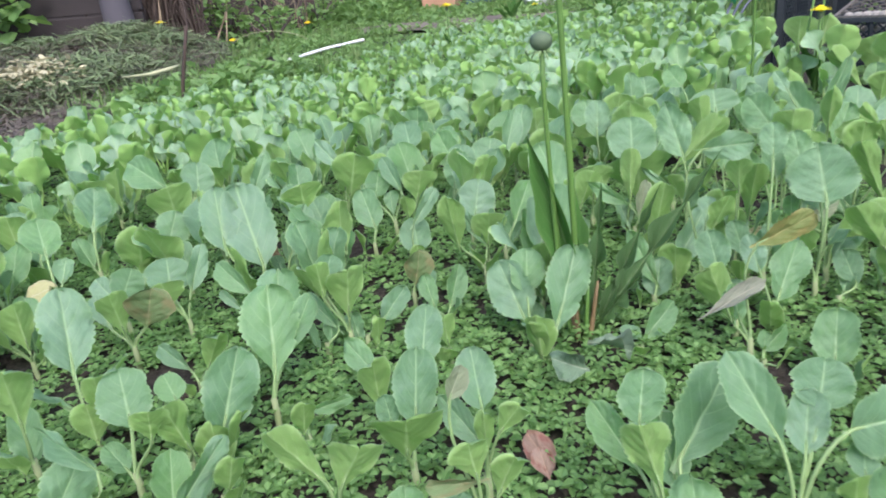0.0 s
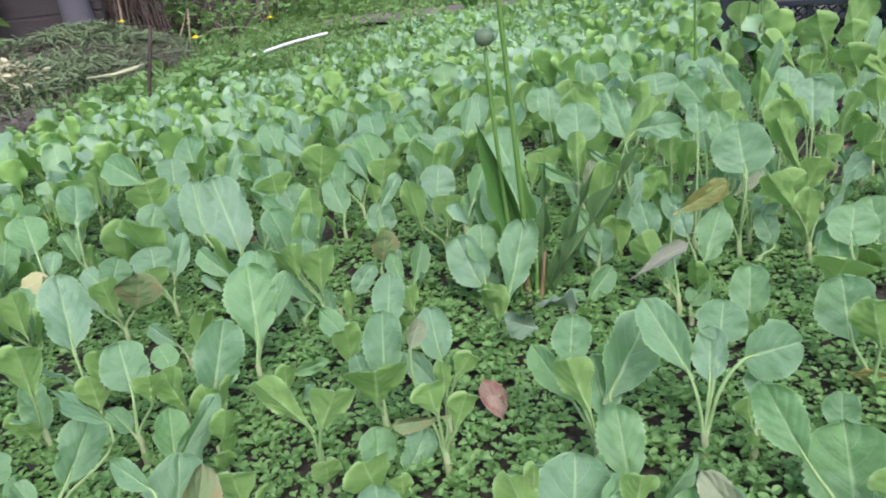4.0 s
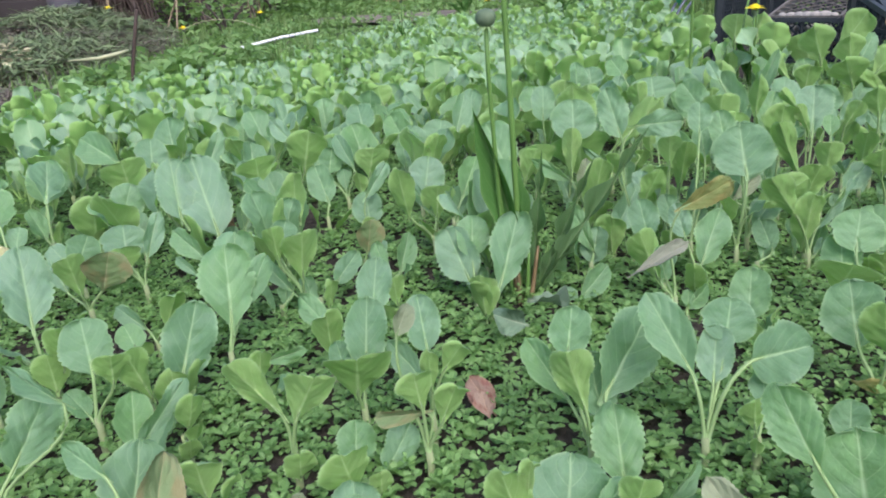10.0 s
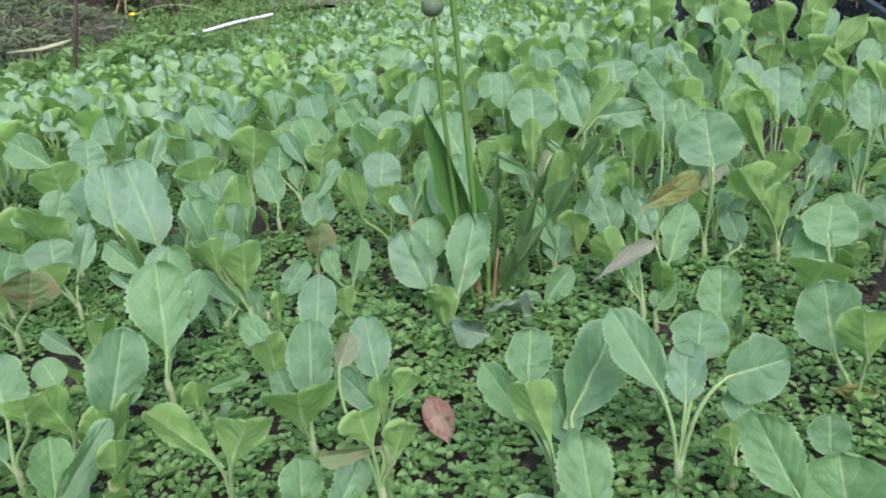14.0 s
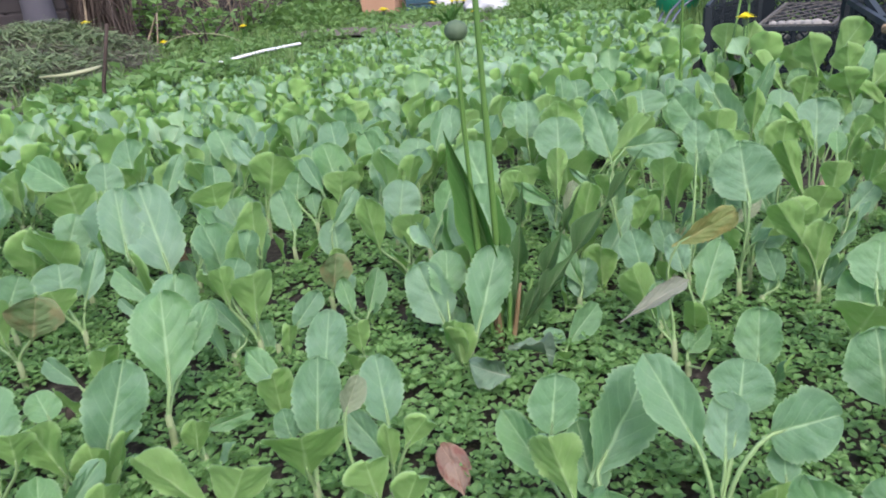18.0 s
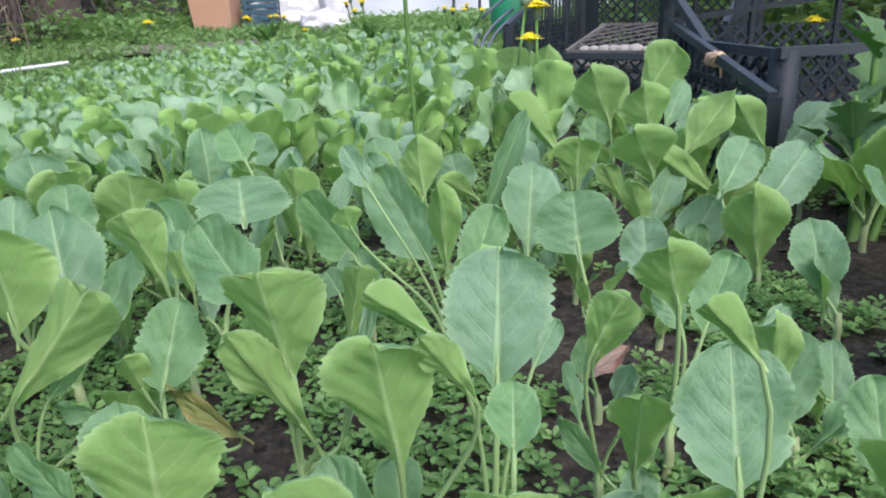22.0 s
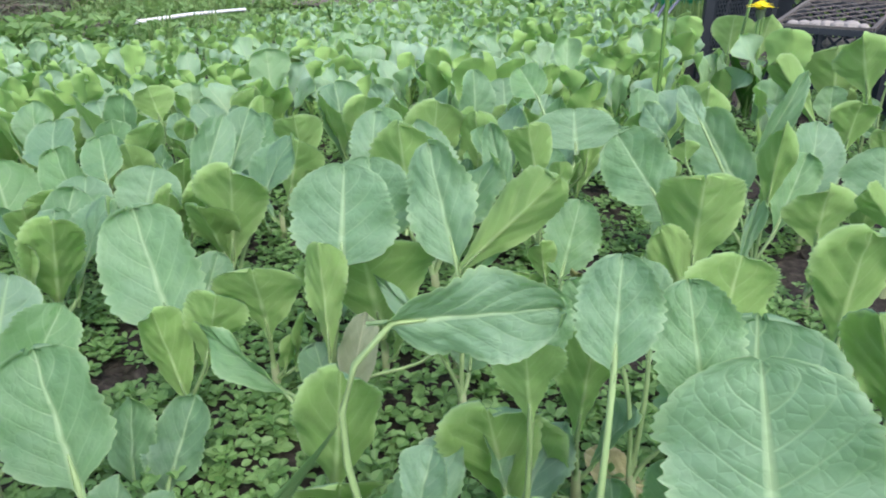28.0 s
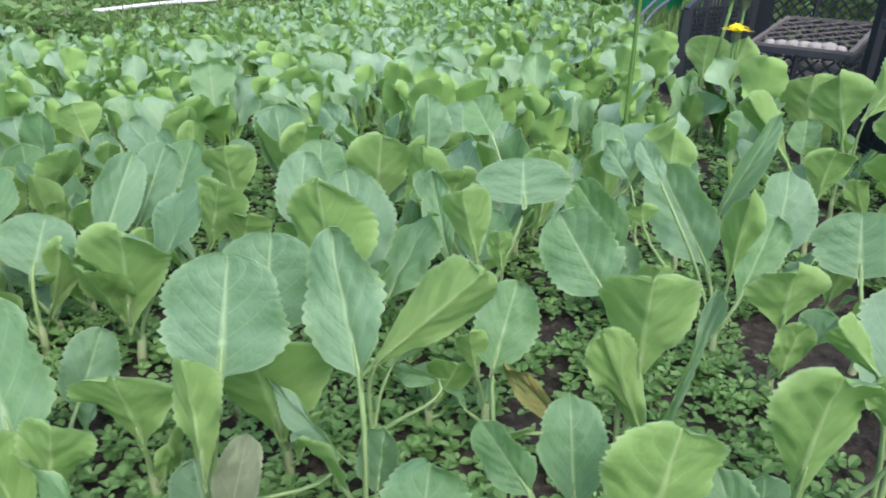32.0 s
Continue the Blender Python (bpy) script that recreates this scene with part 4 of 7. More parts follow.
seedling(0.288, 0.781, (0.3, 1.0, 8.7, 0.0, 2.7, 12.3, 2.6, "n"), (-1.5, 0.9, 9.4, -3.3, 2.0, 11.5, 2.1, "n"))
seedling(0.314, 0.776, (-0.4, -0.8, 10.0, -0.2, -1.2, 14.3, 4.2, "u"))
seedling(0.247, 0.677, (0.3, 1.0, 14.1, 0.5, 2.3, 16.9, 2.4, "n"))
seedling(0.275, 0.685, (0.5, 1.0, 12.4, -0.0, 2.5, 15.7, 2.7, "n"))
seedling(0.381, 0.797, (-0.5, 1.0, 3.4, -2.3, 3.0, 7.7, 2.9, "n"))
seedling(0.287, 0.654, (0.6, 1.0, 10.1, 0.2, 3.1, 14.6, 5.9, "n"))
seedling(0.152, 0.768, (0.2, -0.8, 3.5, 1.0, -2.5, 10.1, 3.7, "u"), (-2.2, 0.9, 6.9, -6.5, 2.9, 9.1, 1.6, "n"))
seedling(0.067, 0.719, (-0.7, 1.0, 5.8, -2.8, 3.2, 10.3, 4.5, "n"))
seedling(0.074, 0.771, (-0.5, 1.0, 1.2, 0.5, 3.0, 4.9, 2.7, "n"), (-2.1, 0.9, 1.2, -2.6, 2.8, 4.8, 2.5, "n"))
seedling(0.228, 0.756, (0.2, -0.8, 3.2, -1.1, -2.4, 9.5, 4.2, "u"))
seedling(0.263, 0.784, (-0.3, -0.8, 5.2, -0.3, -2.4, 11.2, 2.8, "u"))
seedling(0.441, 0.767, (1.0, 0.9, 4.5, 3.9, 2.3, 6.8, 2.7, "n"))
seedling(0.503, 0.778, (-1.5, -0.7, 6.0, -2.5, -1.9, 9.4, 3.9, "u"))
seedling(0.513, 0.776, (-0.4, -0.8, 3.9, 1.4, -2.0, 5.9, 1.5, "u"))
seedling(0.377, 0.777, (4.4, -1.2, 6.8, 4.1, -2.2, 10.6, 3.2, "u"))
seedling(0.397, 0.764, (-0.1, -0.8, 3.9, 0.8, -2.1, 8.4, 3.7, "u"))
seedling(0.496, 0.827, (-0.7, -0.7, 5.8, -1.1, -2.0, 10.3, 2.6, "u"), (-1.4, 1.1, 4.2, -3.0, 2.7, 6.5, 1.3, "n"))
seedling(0.599, 0.865, (-1.9, -0.6, 5.7, -3.6, -2.1, 11.2, 2.6, "u"))
seedling(0.584, 0.771, (-1.1, -0.7, 6.7, -3.2, -1.7, 11.0, 2.7, "u"), (-0.8, 1.1, 7.2, -0.7, 2.7, 10.6, 2.4, "n"))
seedling(0.486, 0.852, (-1.0, -0.7, 10.1, -0.1, -1.9, 13.4, 2.1, "u"))
seedling(-0.338, 0.452, (-0.6, 0.9, 6.2, -1.7, 3.4, 11.9, 4.0, "n"))
seedling(-0.441, 0.433, (-0.1, 1.0, 6.3, -0.2, 3.3, 11.2, 4.1, "n"))
seedling(-0.549, 0.812, (0.8, 1.1, 5.7, 0.6, 3.3, 10.5, 5.0, "n"))
seedling(-0.569, 0.737, (-0.2, 1.0, 4.4, -0.6, 3.1, 9.1, 4.4, "n"))
seedling(-0.433, 0.393, (1.3, -0.6, 4.5, 3.1, -1.5, 9.0, 2.9, "u"))
seedling(-0.343, 0.393, (0.8, -0.7, 6.1, 1.9, -2.0, 11.3, 3.2, "u"))
seedling(-0.344, 0.324, (-0.5, 0.9, 2.0, -0.2, 2.1, 4.3, 2.5, "n"), (-0.7, -0.9, 4.3, 0.1, -1.7, 7.8, 2.0, "u"))
seedling(-0.278, 0.295, (1.2, 1.0, 4.5, 2.9, 3.1, 8.2, 3.2, "n"), (5.3, 1.2, 8.7, 1.0, 2.8, 10.4, 1.1, "n"))
seedling(-0.176, 0.253, (-0.7, 1.0, 1.2, -0.0, 3.9, 7.1, 4.1, "n"), (1.2, -0.4, 2.1, 2.2, 2.3, 7.6, 2.5, "b"), (-0.6, 1.0, 6.9, -3.3, 2.1, 8.2, 1.5, "n"))
seedling(-0.153, 0.304, (0.6, -0.8, 2.4, 0.8, -1.6, 5.8, 2.8, "u"))
seedling(-0.127, 0.259, (-0.2, 1.0, 1.2, 0.1, 2.3, 3.3, 3.0, "n"))
seedling(-0.105, 0.275, (0.1, 0.0, 1.5, 2.1, 0.7, 3.9, 1.8, "p"))
seedling(-0.050, 0.254, (-0.1, 1.0, 1.2, -0.4, 2.9, 4.6, 3.1, "n"))
seedling(-0.060, 0.306, (0.2, -0.8, 2.9, -0.0, -2.1, 6.3, 3.5, "u"))
seedling(0.061, 0.248, (-2.3, -0.9, 5.6, -3.3, -1.9, 9.6, 2.3, "u"), (-2.0, -0.9, 6.4, -1.9, -1.7, 10.0, 1.2, "u"), (0.1, 1.0, 1.2, 0.7, 3.7, 6.0, 5.0, "n"), (1.6, 1.1, 3.7, 3.4, 2.3, 5.3, 1.6, "n"))
seedling(0.105, 0.271, (-0.6, -0.8, 3.1, -0.5, -1.7, 6.8, 2.1, "u"), (1.0, 1.0, 1.7, 3.9, 2.9, 4.1, 1.2, "n"))
seedling(0.169, 0.258, (-0.6, -0.0, 1.9, -3.3, 0.8, 5.8, 2.1, "p"))
seedling(0.131, 0.244, (0.2, 1.0, 1.2, 0.4, 2.8, 4.2, 4.0, "n"))
seedling(0.255, 0.264, (-1.1, -0.8, 2.9, -2.6, -1.8, 7.0, 2.9, "u"))
seedling(-0.442, 0.731, (1.2, -0.7, 3.9, 2.9, -2.3, 9.4, 5.1, "u"))
seedling(-0.417, 0.758, (-0.1, 1.0, 4.4, 1.0, 3.0, 8.5, 4.0, "n"))
seedling(-0.494, 0.926, (-0.2, 1.0, 7.7, -6.3, 3.4, 10.9, 4.8, "n"), (4.6, 1.2, 6.6, 4.3, 3.0, 10.5, 4.5, "n"))
seedling(-0.455, 0.862, (1.2, -0.7, 4.6, 1.6, -2.5, 10.2, 6.2, "u"))
seedling(-0.363, 0.917, (-0.0, 1.0, 6.3, 1.8, 3.5, 11.2, 2.6, "n"))
seedling(-0.232, 0.801, (-1.5, -0.9, 7.8, -1.2, -2.0, 11.2, 5.0, "u"), (0.4, 1.0, 3.8, -1.7, 3.0, 7.9, 3.9, "n"))
seedling(-0.230, 0.919, (1.1, -0.7, 6.4, 2.7, -2.4, 11.7, 5.8, "u"), (-0.6, 1.0, 9.5, -4.0, 2.8, 12.7, 2.4, "n"))
seedling(-0.172, 0.810, (0.1, 1.0, 4.2, -1.6, 3.0, 8.4, 3.5, "n"))
seedling(-0.158, 0.886, (-2.4, 0.9, 5.9, -1.9, 2.3, 9.0, 3.4, "n"), (1.0, 1.1, 6.4, -1.4, 3.0, 10.6, 2.2, "n"))
seedling(-0.135, 0.882, (1.2, -0.7, 5.8, 2.2, -2.0, 9.8, 4.4, "u"))
seedling(-0.112, 0.752, (0.0, 1.0, 6.3, 2.5, 3.1, 9.8, 2.0, "n"), (0.2, 1.0, 2.9, -0.3, 2.6, 6.5, 3.7, "n"))
seedling(-0.104, 0.670, (0.3, 0.0, 3.1, 1.1, -0.3, 6.8, 3.2, "b"))
seedling(-0.031, 0.719, (-2.6, -0.9, 5.6, -3.2, -2.8, 11.5, 2.8, "u"), (0.2, 1.0, 4.7, -3.8, 3.6, 9.6, 1.3, "n"))
seedling(-0.052, 0.830, (0.5, 1.0, 4.3, 1.1, 3.0, 8.4, 4.7, "n"))
seedling(-0.028, 0.742, (0.1, -0.8, 4.2, 0.5, -2.1, 8.5, 3.8, "u"))
seedling(-0.033, 1.008, (-5.3, 0.7, 6.4, -7.6, 2.9, 10.8, 4.3, "n"), (-0.4, 1.0, 6.0, 0.2, 2.7, 9.6, 5.1, "n"))
seedling(-0.010, 0.771, (1.3, 1.1, 5.3, 3.1, 3.3, 9.5, 3.3, "n"))
seedling(0.003, 1.088, (-0.0, 1.0, 6.8, 1.6, 3.8, 12.4, 3.8, "n"))
seedling(0.099, 0.867, (0.1, -0.8, 5.3, 0.0, -2.2, 9.7, 4.7, "u"))
seedling(0.123, 1.199, (0.2, 1.0, 6.4, 0.0, 2.9, 10.7, 5.0, "n"), (0.5, -0.8, 3.4, 0.0, -2.3, 8.0, 4.9, "u"))
seedling(0.235, 0.694, (0.1, 1.0, 3.2, -0.8, 2.5, 6.5, 2.4, "n"))
seedling(0.356, 0.653, (-0.7, -0.8, 3.0, -1.2, -2.6, 8.9, 3.3, "u"))
seedling(0.383, 1.072, (-0.9, 1.0, 7.1, -4.4, 3.4, 11.5, 4.1, "n"))
seedling(0.547, 1.037, (-0.8, 1.0, 7.2, -0.8, 2.9, 11.4, 6.4, "n"))
seedling(0.465, 0.996, (-0.6, -0.8, 6.2, -1.4, -2.4, 10.9, 4.8, "u"))
seedling(0.274, 1.064, (2.4, 1.1, 10.6, 2.2, 2.5, 13.6, 6.8, "n"), (-2.9, 0.8, 5.9, -4.5, 3.6, 12.0, 2.4, "n"))
seedling(0.415, 0.621, (0.2, 1.0, 2.5, 0.1, 3.0, 6.7, 4.8, "n"))
seedling(0.494, 0.629, (0.1, 1.0, 3.5, -1.1, 2.8, 6.8, 2.8, "n"))
seedling(0.355, 0.642, (-1.8, -0.7, 6.1, -5.5, -2.2, 10.9, 2.9, "u"), (1.0, 0.9, 4.6, 5.2, 3.3, 8.8, 1.1, "n"))
seedling(0.394, 0.761, (-0.8, -0.8, 6.9, -4.5, -2.8, 13.5, 2.5, "u"), (-3.6, 1.2, 6.1, -4.8, 2.9, 9.4, 1.9, "n"))
seedling(0.345, 0.767, (-2.2, 0.1, 4.1, 0.5, 0.7, 6.8, 1.9, "p"))
seedling(0.248, 0.730, (2.8, 0.8, 1.2, 2.5, 3.1, 3.9, 2.5, "n"))
seedling(0.302, 0.635, (1.8, 0.9, 2.4, 0.8, 2.4, 5.3, 2.6, "n"))
seedling(0.455, 0.633, (0.6, 1.0, 3.2, 0.4, 2.3, 5.9, 2.5, "n"))
seedling(-0.505, 0.756, (-0.6, 2.0, 7.5, -1.7, 5.8, 11.2, 4.5, "n"))
seedling(0.309, 1.203, (1.8, -1.9, 5.9, 2.0, -2.8, 12.0, 3.6, "u"), (-2.8, 2.9, 11.9, -4.5, 5.7, 14.4, 3.8, "n"))
seedling(0.788, 1.623, (-1.2, -0.7, 4.5, -3.2, -1.9, 13.4, 8.7, "u"))
seedling(0.424, 1.209, (-1.1, 1.9, 8.3, -2.9, 4.8, 10.8, 2.8, "n"))
seedling(-0.490, 0.654, (-1.3, 1.8, 8.0, -3.3, 4.5, 11.1, 4.1, "n"))
seedling(0.680, 1.843, (-0.6, -2.5, 9.9, -0.8, -3.5, 16.3, 6.9, "u"))
seedling(0.709, 1.822, (1.1, -2.3, 9.9, 1.7, -3.5, 16.6, 5.9, "u"))
seedling(0.461, 1.201, (-2.1, -0.9, 8.6, -2.4, -1.0, 13.9, 4.1, "u"))
seedling(-0.143, 1.357, (-1.7, -0.6, 6.5, -2.5, -0.9, 10.4, 5.1, "u"))
seedling(-0.161, 1.102, (-0.5, 1.8, 6.8, -1.8, 6.1, 10.2, 4.9, "n"))
seedling(-0.085, 1.061, (-0.9, 1.8, 7.2, -2.7, 5.1, 9.9, 3.6, "n"))

# ---- the rest of the bed: grown at random, thinned round the seedlings above ----
BED = ((-1.3, 0.15), (-1.2, 1.1), (-1.06, 1.6), (-1.0, 1.95), (-0.84, 2.3), (-0.68, 2.7), (-0.6, 3.1), (-0.57, 3.4), (-0.44, 3.75), (-0.2, 4.05), (0.3, 4.2), (0.85, 4.05), (0.9, 3.0), (0.68, 2.2), (0.7, 1.74), (0.84, 1.4), (1.2, 1.22), (1.2, 0.15))


def in_bed(x, y):
    inside = False
    for (x0, y0), (x1, y1) in zip(BED, BED[1:] + BED[:1]):
        if (y0 > y) != (y1 > y) and x < (x1 - x0) * (y - y0) / (y1 - y0) + x0:
            inside = not inside
    return inside


def open_patch(x, y):
    """Stretches where the seedlings stand as placed above."""
    if y < 0.63 and -0.42 < x < 0.36:
        return True
    if 0.04 < x < 0.62 and 0.74 < y < 1.0:
        return True
    return x < 0.5 and y < 0.3


r = random.Random(11)
spots, cells = [], {}


def free_spot(x, y, gap):
    ci, cj = int(x // 0.08), int(y // 0.08)
    for i in range(ci - 1, ci + 2):
        for j in range(cj - 1, cj + 2):
            for px, py in cells.get((i, j), ()):
                if (px - x) ** 2 + (py - y) ** 2 < gap * gap:
                    return False
    return True


for x, y in PLACED:
    cells.setdefault((int(x // 0.08), int(y // 0.08)), []).append((x, y))
for _ in range(26000):
    x, y = r.uniform(-1.3, 1.2), r.uniform(0.15, 4.0)
    if in_bed(x, y) and not open_patch(x, y) and free_spot(x, y, (0.062 if y < 1.3 else 0.058) + 0.038 * max(0.0, min(1.0, (x - 0.25) / 0.3))):
        spots.append((x, y))
        cells.setdefault((int(x // 0.08), int(y // 0.08)), []).append((x, y))
spots.sort(key=lambda p: (p[1] - 0.55) ** 2 + 0.8 * (p[0] - 0.2) ** 2)
count = max(60, 300 - len(PLACED))
near_spots, far_spots = spots[:count], spots[count:]


def vigour(x, y):
    """Seedlings stand taller towards the crates."""
    return max(0.95, min(1.5, 1.08 + 0.45 * x)) * (1.0 - 0.27 * max(0.0, min(1.0, (y - 1.2) / 1.2))) * (1.0 - 0.22 * max(0.0, min(1.0, (y - 1.8) / 0.6)) * max(0.0, min(1.0, (-0.1 - x) / 0.4)))


models = []
for k in range(14):
    rr = random.Random(100 + k)
    start, count = rr.uniform(0, 6.28), rr.choice((3, 4, 4, 5))
    models.append([small_leaf(rr, start + n * 2.4 + rr.uniform(-0.4, 0.4), rr.uniform(0.7, 1.12)) for n in range(count)])

firsts = {}
for x, y in near_spots:
    k = r.randrange(len(models))
    size = vigour(x, y) * r.uniform(0.85, 1.15)
    z = lay_of_land(x, y)
    if k not in firsts:
        plant = thing("cabbage_seedling", (0, 0, 0), SEEDLING_LABEL, "seedling", "cabbage seedlings in the bed")
        rr = random.Random(k)
        grow(plant, 0, 0, [(b, t, w, f, BLADES[rr.randrange(len(BLADES))], "") for b, t, w, f in models[k]], 0.022, rr)
        firsts[k] = plant
        plant.matrix_world = pose(x, y, z, rz=r.uniform(0, 360)) @ Matrix.Scale(size, 4)
    else:
        first = firsts[k]
        copy = copy_thing(first, Matrix.Identity(4))
        copy.matrix_basis = pose(x, y, z, r.uniform(-4, 4), r.uniform(-4, 4), r.uniform(0, 360)) @ Matrix.Scale(size, 4)

# seedlings further off, too many to count
def joined_model(k, leaves, along, across, teeth):
    """One seedling as a single set of corners, faces, uv and sheet numbers."""
    vs, fs, us, ws, xs = [], [], [], [], []
    for n, (b, t, w, f) in enumerate(leaves):
        v, q, u, wh = blade(k * 7 + n, 0.06 + 0.26 * ((k * 5 + n * 3) % 7) / 6, 0.04 + 0.3 * ((k * 3 + n * 5) % 8) / 7, 0.14, along, across, teeth, 0.0, (OVAL, LONG, FAN, OVAL, LONG)[(k + n) % 5])
        m = np.array(leaf_frame(b, t, w, f, 0.35 * ((k + 2 * n) % 5) - 0.7))
        xs.append(np.array(v)[:, :2])
        v = np.c_[np.array(v), np.ones(len(v))] @ m.T
        o = sum(len(x) for x in vs)
        vs.append(v[:, :3])
        fs.append(np.array(q) + o)
        us.append(np.array(u))
        ws.append(np.array(wh))
        sv, sf = stalk_mesh((0, 0, 0.0), b, t, 0.002, 0.0015, 3)
        o += len(v)
        vs.append(np.array(sv))
        fs.append(np.array(sf) + o)
        us.append(np.tile((0.5, 0.1), (len(sv), 1)))
        xs.append(np.tile((0.0, 0.1), (len(sv), 1)))
        ws.append(np.full(len(sf), 1))
    return [np.concatenate(a) for a in (vs, fs, us, ws, xs)]


lows = [joined_model(k, leaves, 20, 6, 0.085) for k, leaves in enumerate(models)]
highs = [joined_model(k, leaves, 30, 8, 0.075) for k, leaves in enumerate(models)]
V, Q, U, W, X, o = [], [], [], [], [], 0
for i, (x, y) in enumerate(far_spots):
    v, q, u, w, fl = (highs if i < 320 else lows)[r.randrange(len(lows))]
    a, s = r.uniform(0, 6.283), vigour(x, y) * r.uniform(0.85, 1.2)
    c, sn = math.cos(a) * s, math.sin(a) * s
    V.append(v @ np.array([[c, sn, 0], [-sn, c, 0], [0, 0, s]]) + (x, y, lay_of_land(x, y)))
    Q.append(q + o)
    U.append(u)
    W.append(w)
    X.append(fl)
    o += len(v)
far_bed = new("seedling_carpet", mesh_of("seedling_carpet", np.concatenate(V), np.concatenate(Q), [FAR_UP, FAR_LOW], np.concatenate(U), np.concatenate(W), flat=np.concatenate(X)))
tagged(far_bed, "dense carpet of young blue-green cabbage seedlings filling the bed", "seedlings", kind="stuff")

# ---- small weeds between the seedlings ----
rng = np.random.default_rng(5)


def leaf_cloud(centers, directions, sizes, ratio=0.62, bend=0.25):
    """Six-cornered folded leaves: centres at the leaf's foot, directions along it, one size each. Returns corners, faces and uv."""
    n = len(centers)
    d = directions / np.linalg.norm(directions, axis=1, keepdims=True)
    up = np.tile((0.0, 0.0, 1.0), (n, 1)) + 0.25 * rng.normal(size=(n, 3))
    x = np.cross(d, up)
    x /= np.linalg.norm(x, axis=1, keepdims=True) + 1e-9
    z = np.cross(x, d)
    s = sizes[:, None]
    shape = ((0, 0, 0), (0.5, 0.35, 0.5), (0.42, 0.8, 0.3), (0, 1, -0.2), (-0.42, 0.8, 0.3), (-0.5, 0.35, 0.5))
    v = np.stack([centers + s * (x * a * ratio + d * b + z * c * bend) for a, b, c in shape], 1)
    base = 6 * np.arange(n)[:, None]
    f = np.concatenate([base + (0, 1, 2, 3), base + (0, 3, 4, 5)])
    uv = np.tile(((0.5, 0), (1, 0.35), (0.9, 0.8), (0.5, 1), (0.1, 0.8), (0, 0.35)), (n, 1))
    return v.reshape(-1, 3), f, uv


def weed_leaves(centers, directions, sizes, ratio=0.74):
    """Small rounded leaves with a short tip, folded along the middle: nine corners each."""
    n = len(centers)
    d = directions / np.linalg.norm(directions, axis=1, keepdims=True)
    up = np.tile((0.0, 0.0, 1.0), (n, 1)) + 0.2 * rng.normal(size=(n, 3))
    x = np.cross(d, up)
    x /= np.linalg.norm(x, axis=1, keepdims=True) + 1e-9
    z = np.cross(x, d)
    s = sizes[:, None]
    shape = ((0, 0, 0), (0, 0.55, -0.04), (0, 1, -0.1), (0.36, 0.28, 0.1), (0.5, 0.58, 0.13), (0.3, 0.88, 0.02), (-0.36, 0.28, 0.1), (-0.5, 0.58, 0.13), (-0.3, 0.88, 0.02))
    v = np.stack([centers + s * (x * a * ratio + d * b + z * c) for a, b, c in shape], 1)
    base = 9 * np.arange(n)[:, None]
    f = np.concatenate([base + q for q in ((0, 3, 4, 1), (1, 4, 5, 2), (0, 1, 7, 6), (1, 2, 8, 7))])
    uv = np.tile([(0.5 + a, b) for a, b, c in shape], (n, 1))
    return v.reshape(-1, 3), f, uv


def sprigs(x0, x1, y0, y1, count, size, bare=0.0, fine=True):
    """Small weeds: pairs of leaves crossing one another up a short stem, in patches with bare soil between."""
    x, y = rng.uniform(x0, x1, count), rng.uniform(y0, y1, count)
    thick = np.array([noise.noise((a * 6.5, b * 6.5, 4.2)) + 0.55 * noise.noise((a * 21, b * 21, 8.2)) for a, b in zip(x, y)])
    bed = np.array([in_bed(a, b) or a > 0.8 for a, b in zip(x, y)])
    # thinner towards the crates
    thin = 0.42 * np.clip((x - 0.28) / 0.25, 0, 1) * np.clip((1.6 - y) / 0.4, 0, 1)
    keep = (thick > bare - 0.36 + thin - 0.3 * rng.random(count)) & bed
    x, y, thick = x[keep], y[keep], thick[keep]
    n = len(x)
    tall = size * (0.25 + 2.6 * rng.random(n) ** 1.5) * (0.8 + 0.5 * np.clip(thick, -0.5, 0.6))
    grown = size * rng.uniform(0.65, 1.3, n)
    az0 = rng.uniform(0, 6.28, n)
    lean = np.stack([rng.normal(0, 0.25, n), rng.normal(0, 0.25, n)], 1)
    C, D, S = [], [], []
    for level, (part_up, turn, scale, lift) in enumerate(((1.0, 0.0, 0.62, 0.75), (0.86, 1.57, 0.95, 0.38), (0.45, 0.2, 1.05, 0.15))):
        for half in (0.0, 3.14159):
            az = az0 + turn + half + rng.uniform(-0.25, 0.25, n)
            zz = tall * part_up
            C.append(np.stack([x + lean[:, 0] * zz + 0.1 * grown * np.cos(az), y + lean[:, 1] * zz + 0.1 * grown * np.sin(az), zz + 0.001], 1))
            D.append(np.stack([np.cos(az), np.sin(az), lift + rng.uniform(-0.25, 0.25, n)], 1))
            S.append(grown * scale * rng.uniform(0.8, 1.2, n))
    C, D, S = np.concatenate(C), np.concatenate(D), np.concatenate(S)
    return weed_leaves(C, D, S) if fine else leaf_cloud(C, D, S, 0.72, 0.22)


def stuff(name, pieces, mat, label, category):
    o, V, F, U = 0, [], [], []
    for v, f, u in pieces:
        V.append(v)
        F.append(f + o)
        U.append(u)
        o += len(v)
    ob = new(name, mesh_of(name, np.concatenate(V), np.concatenate(F), [mat], np.concatenate(U), smooth=False))
    return tagged(ob, label, category, kind="stuff")


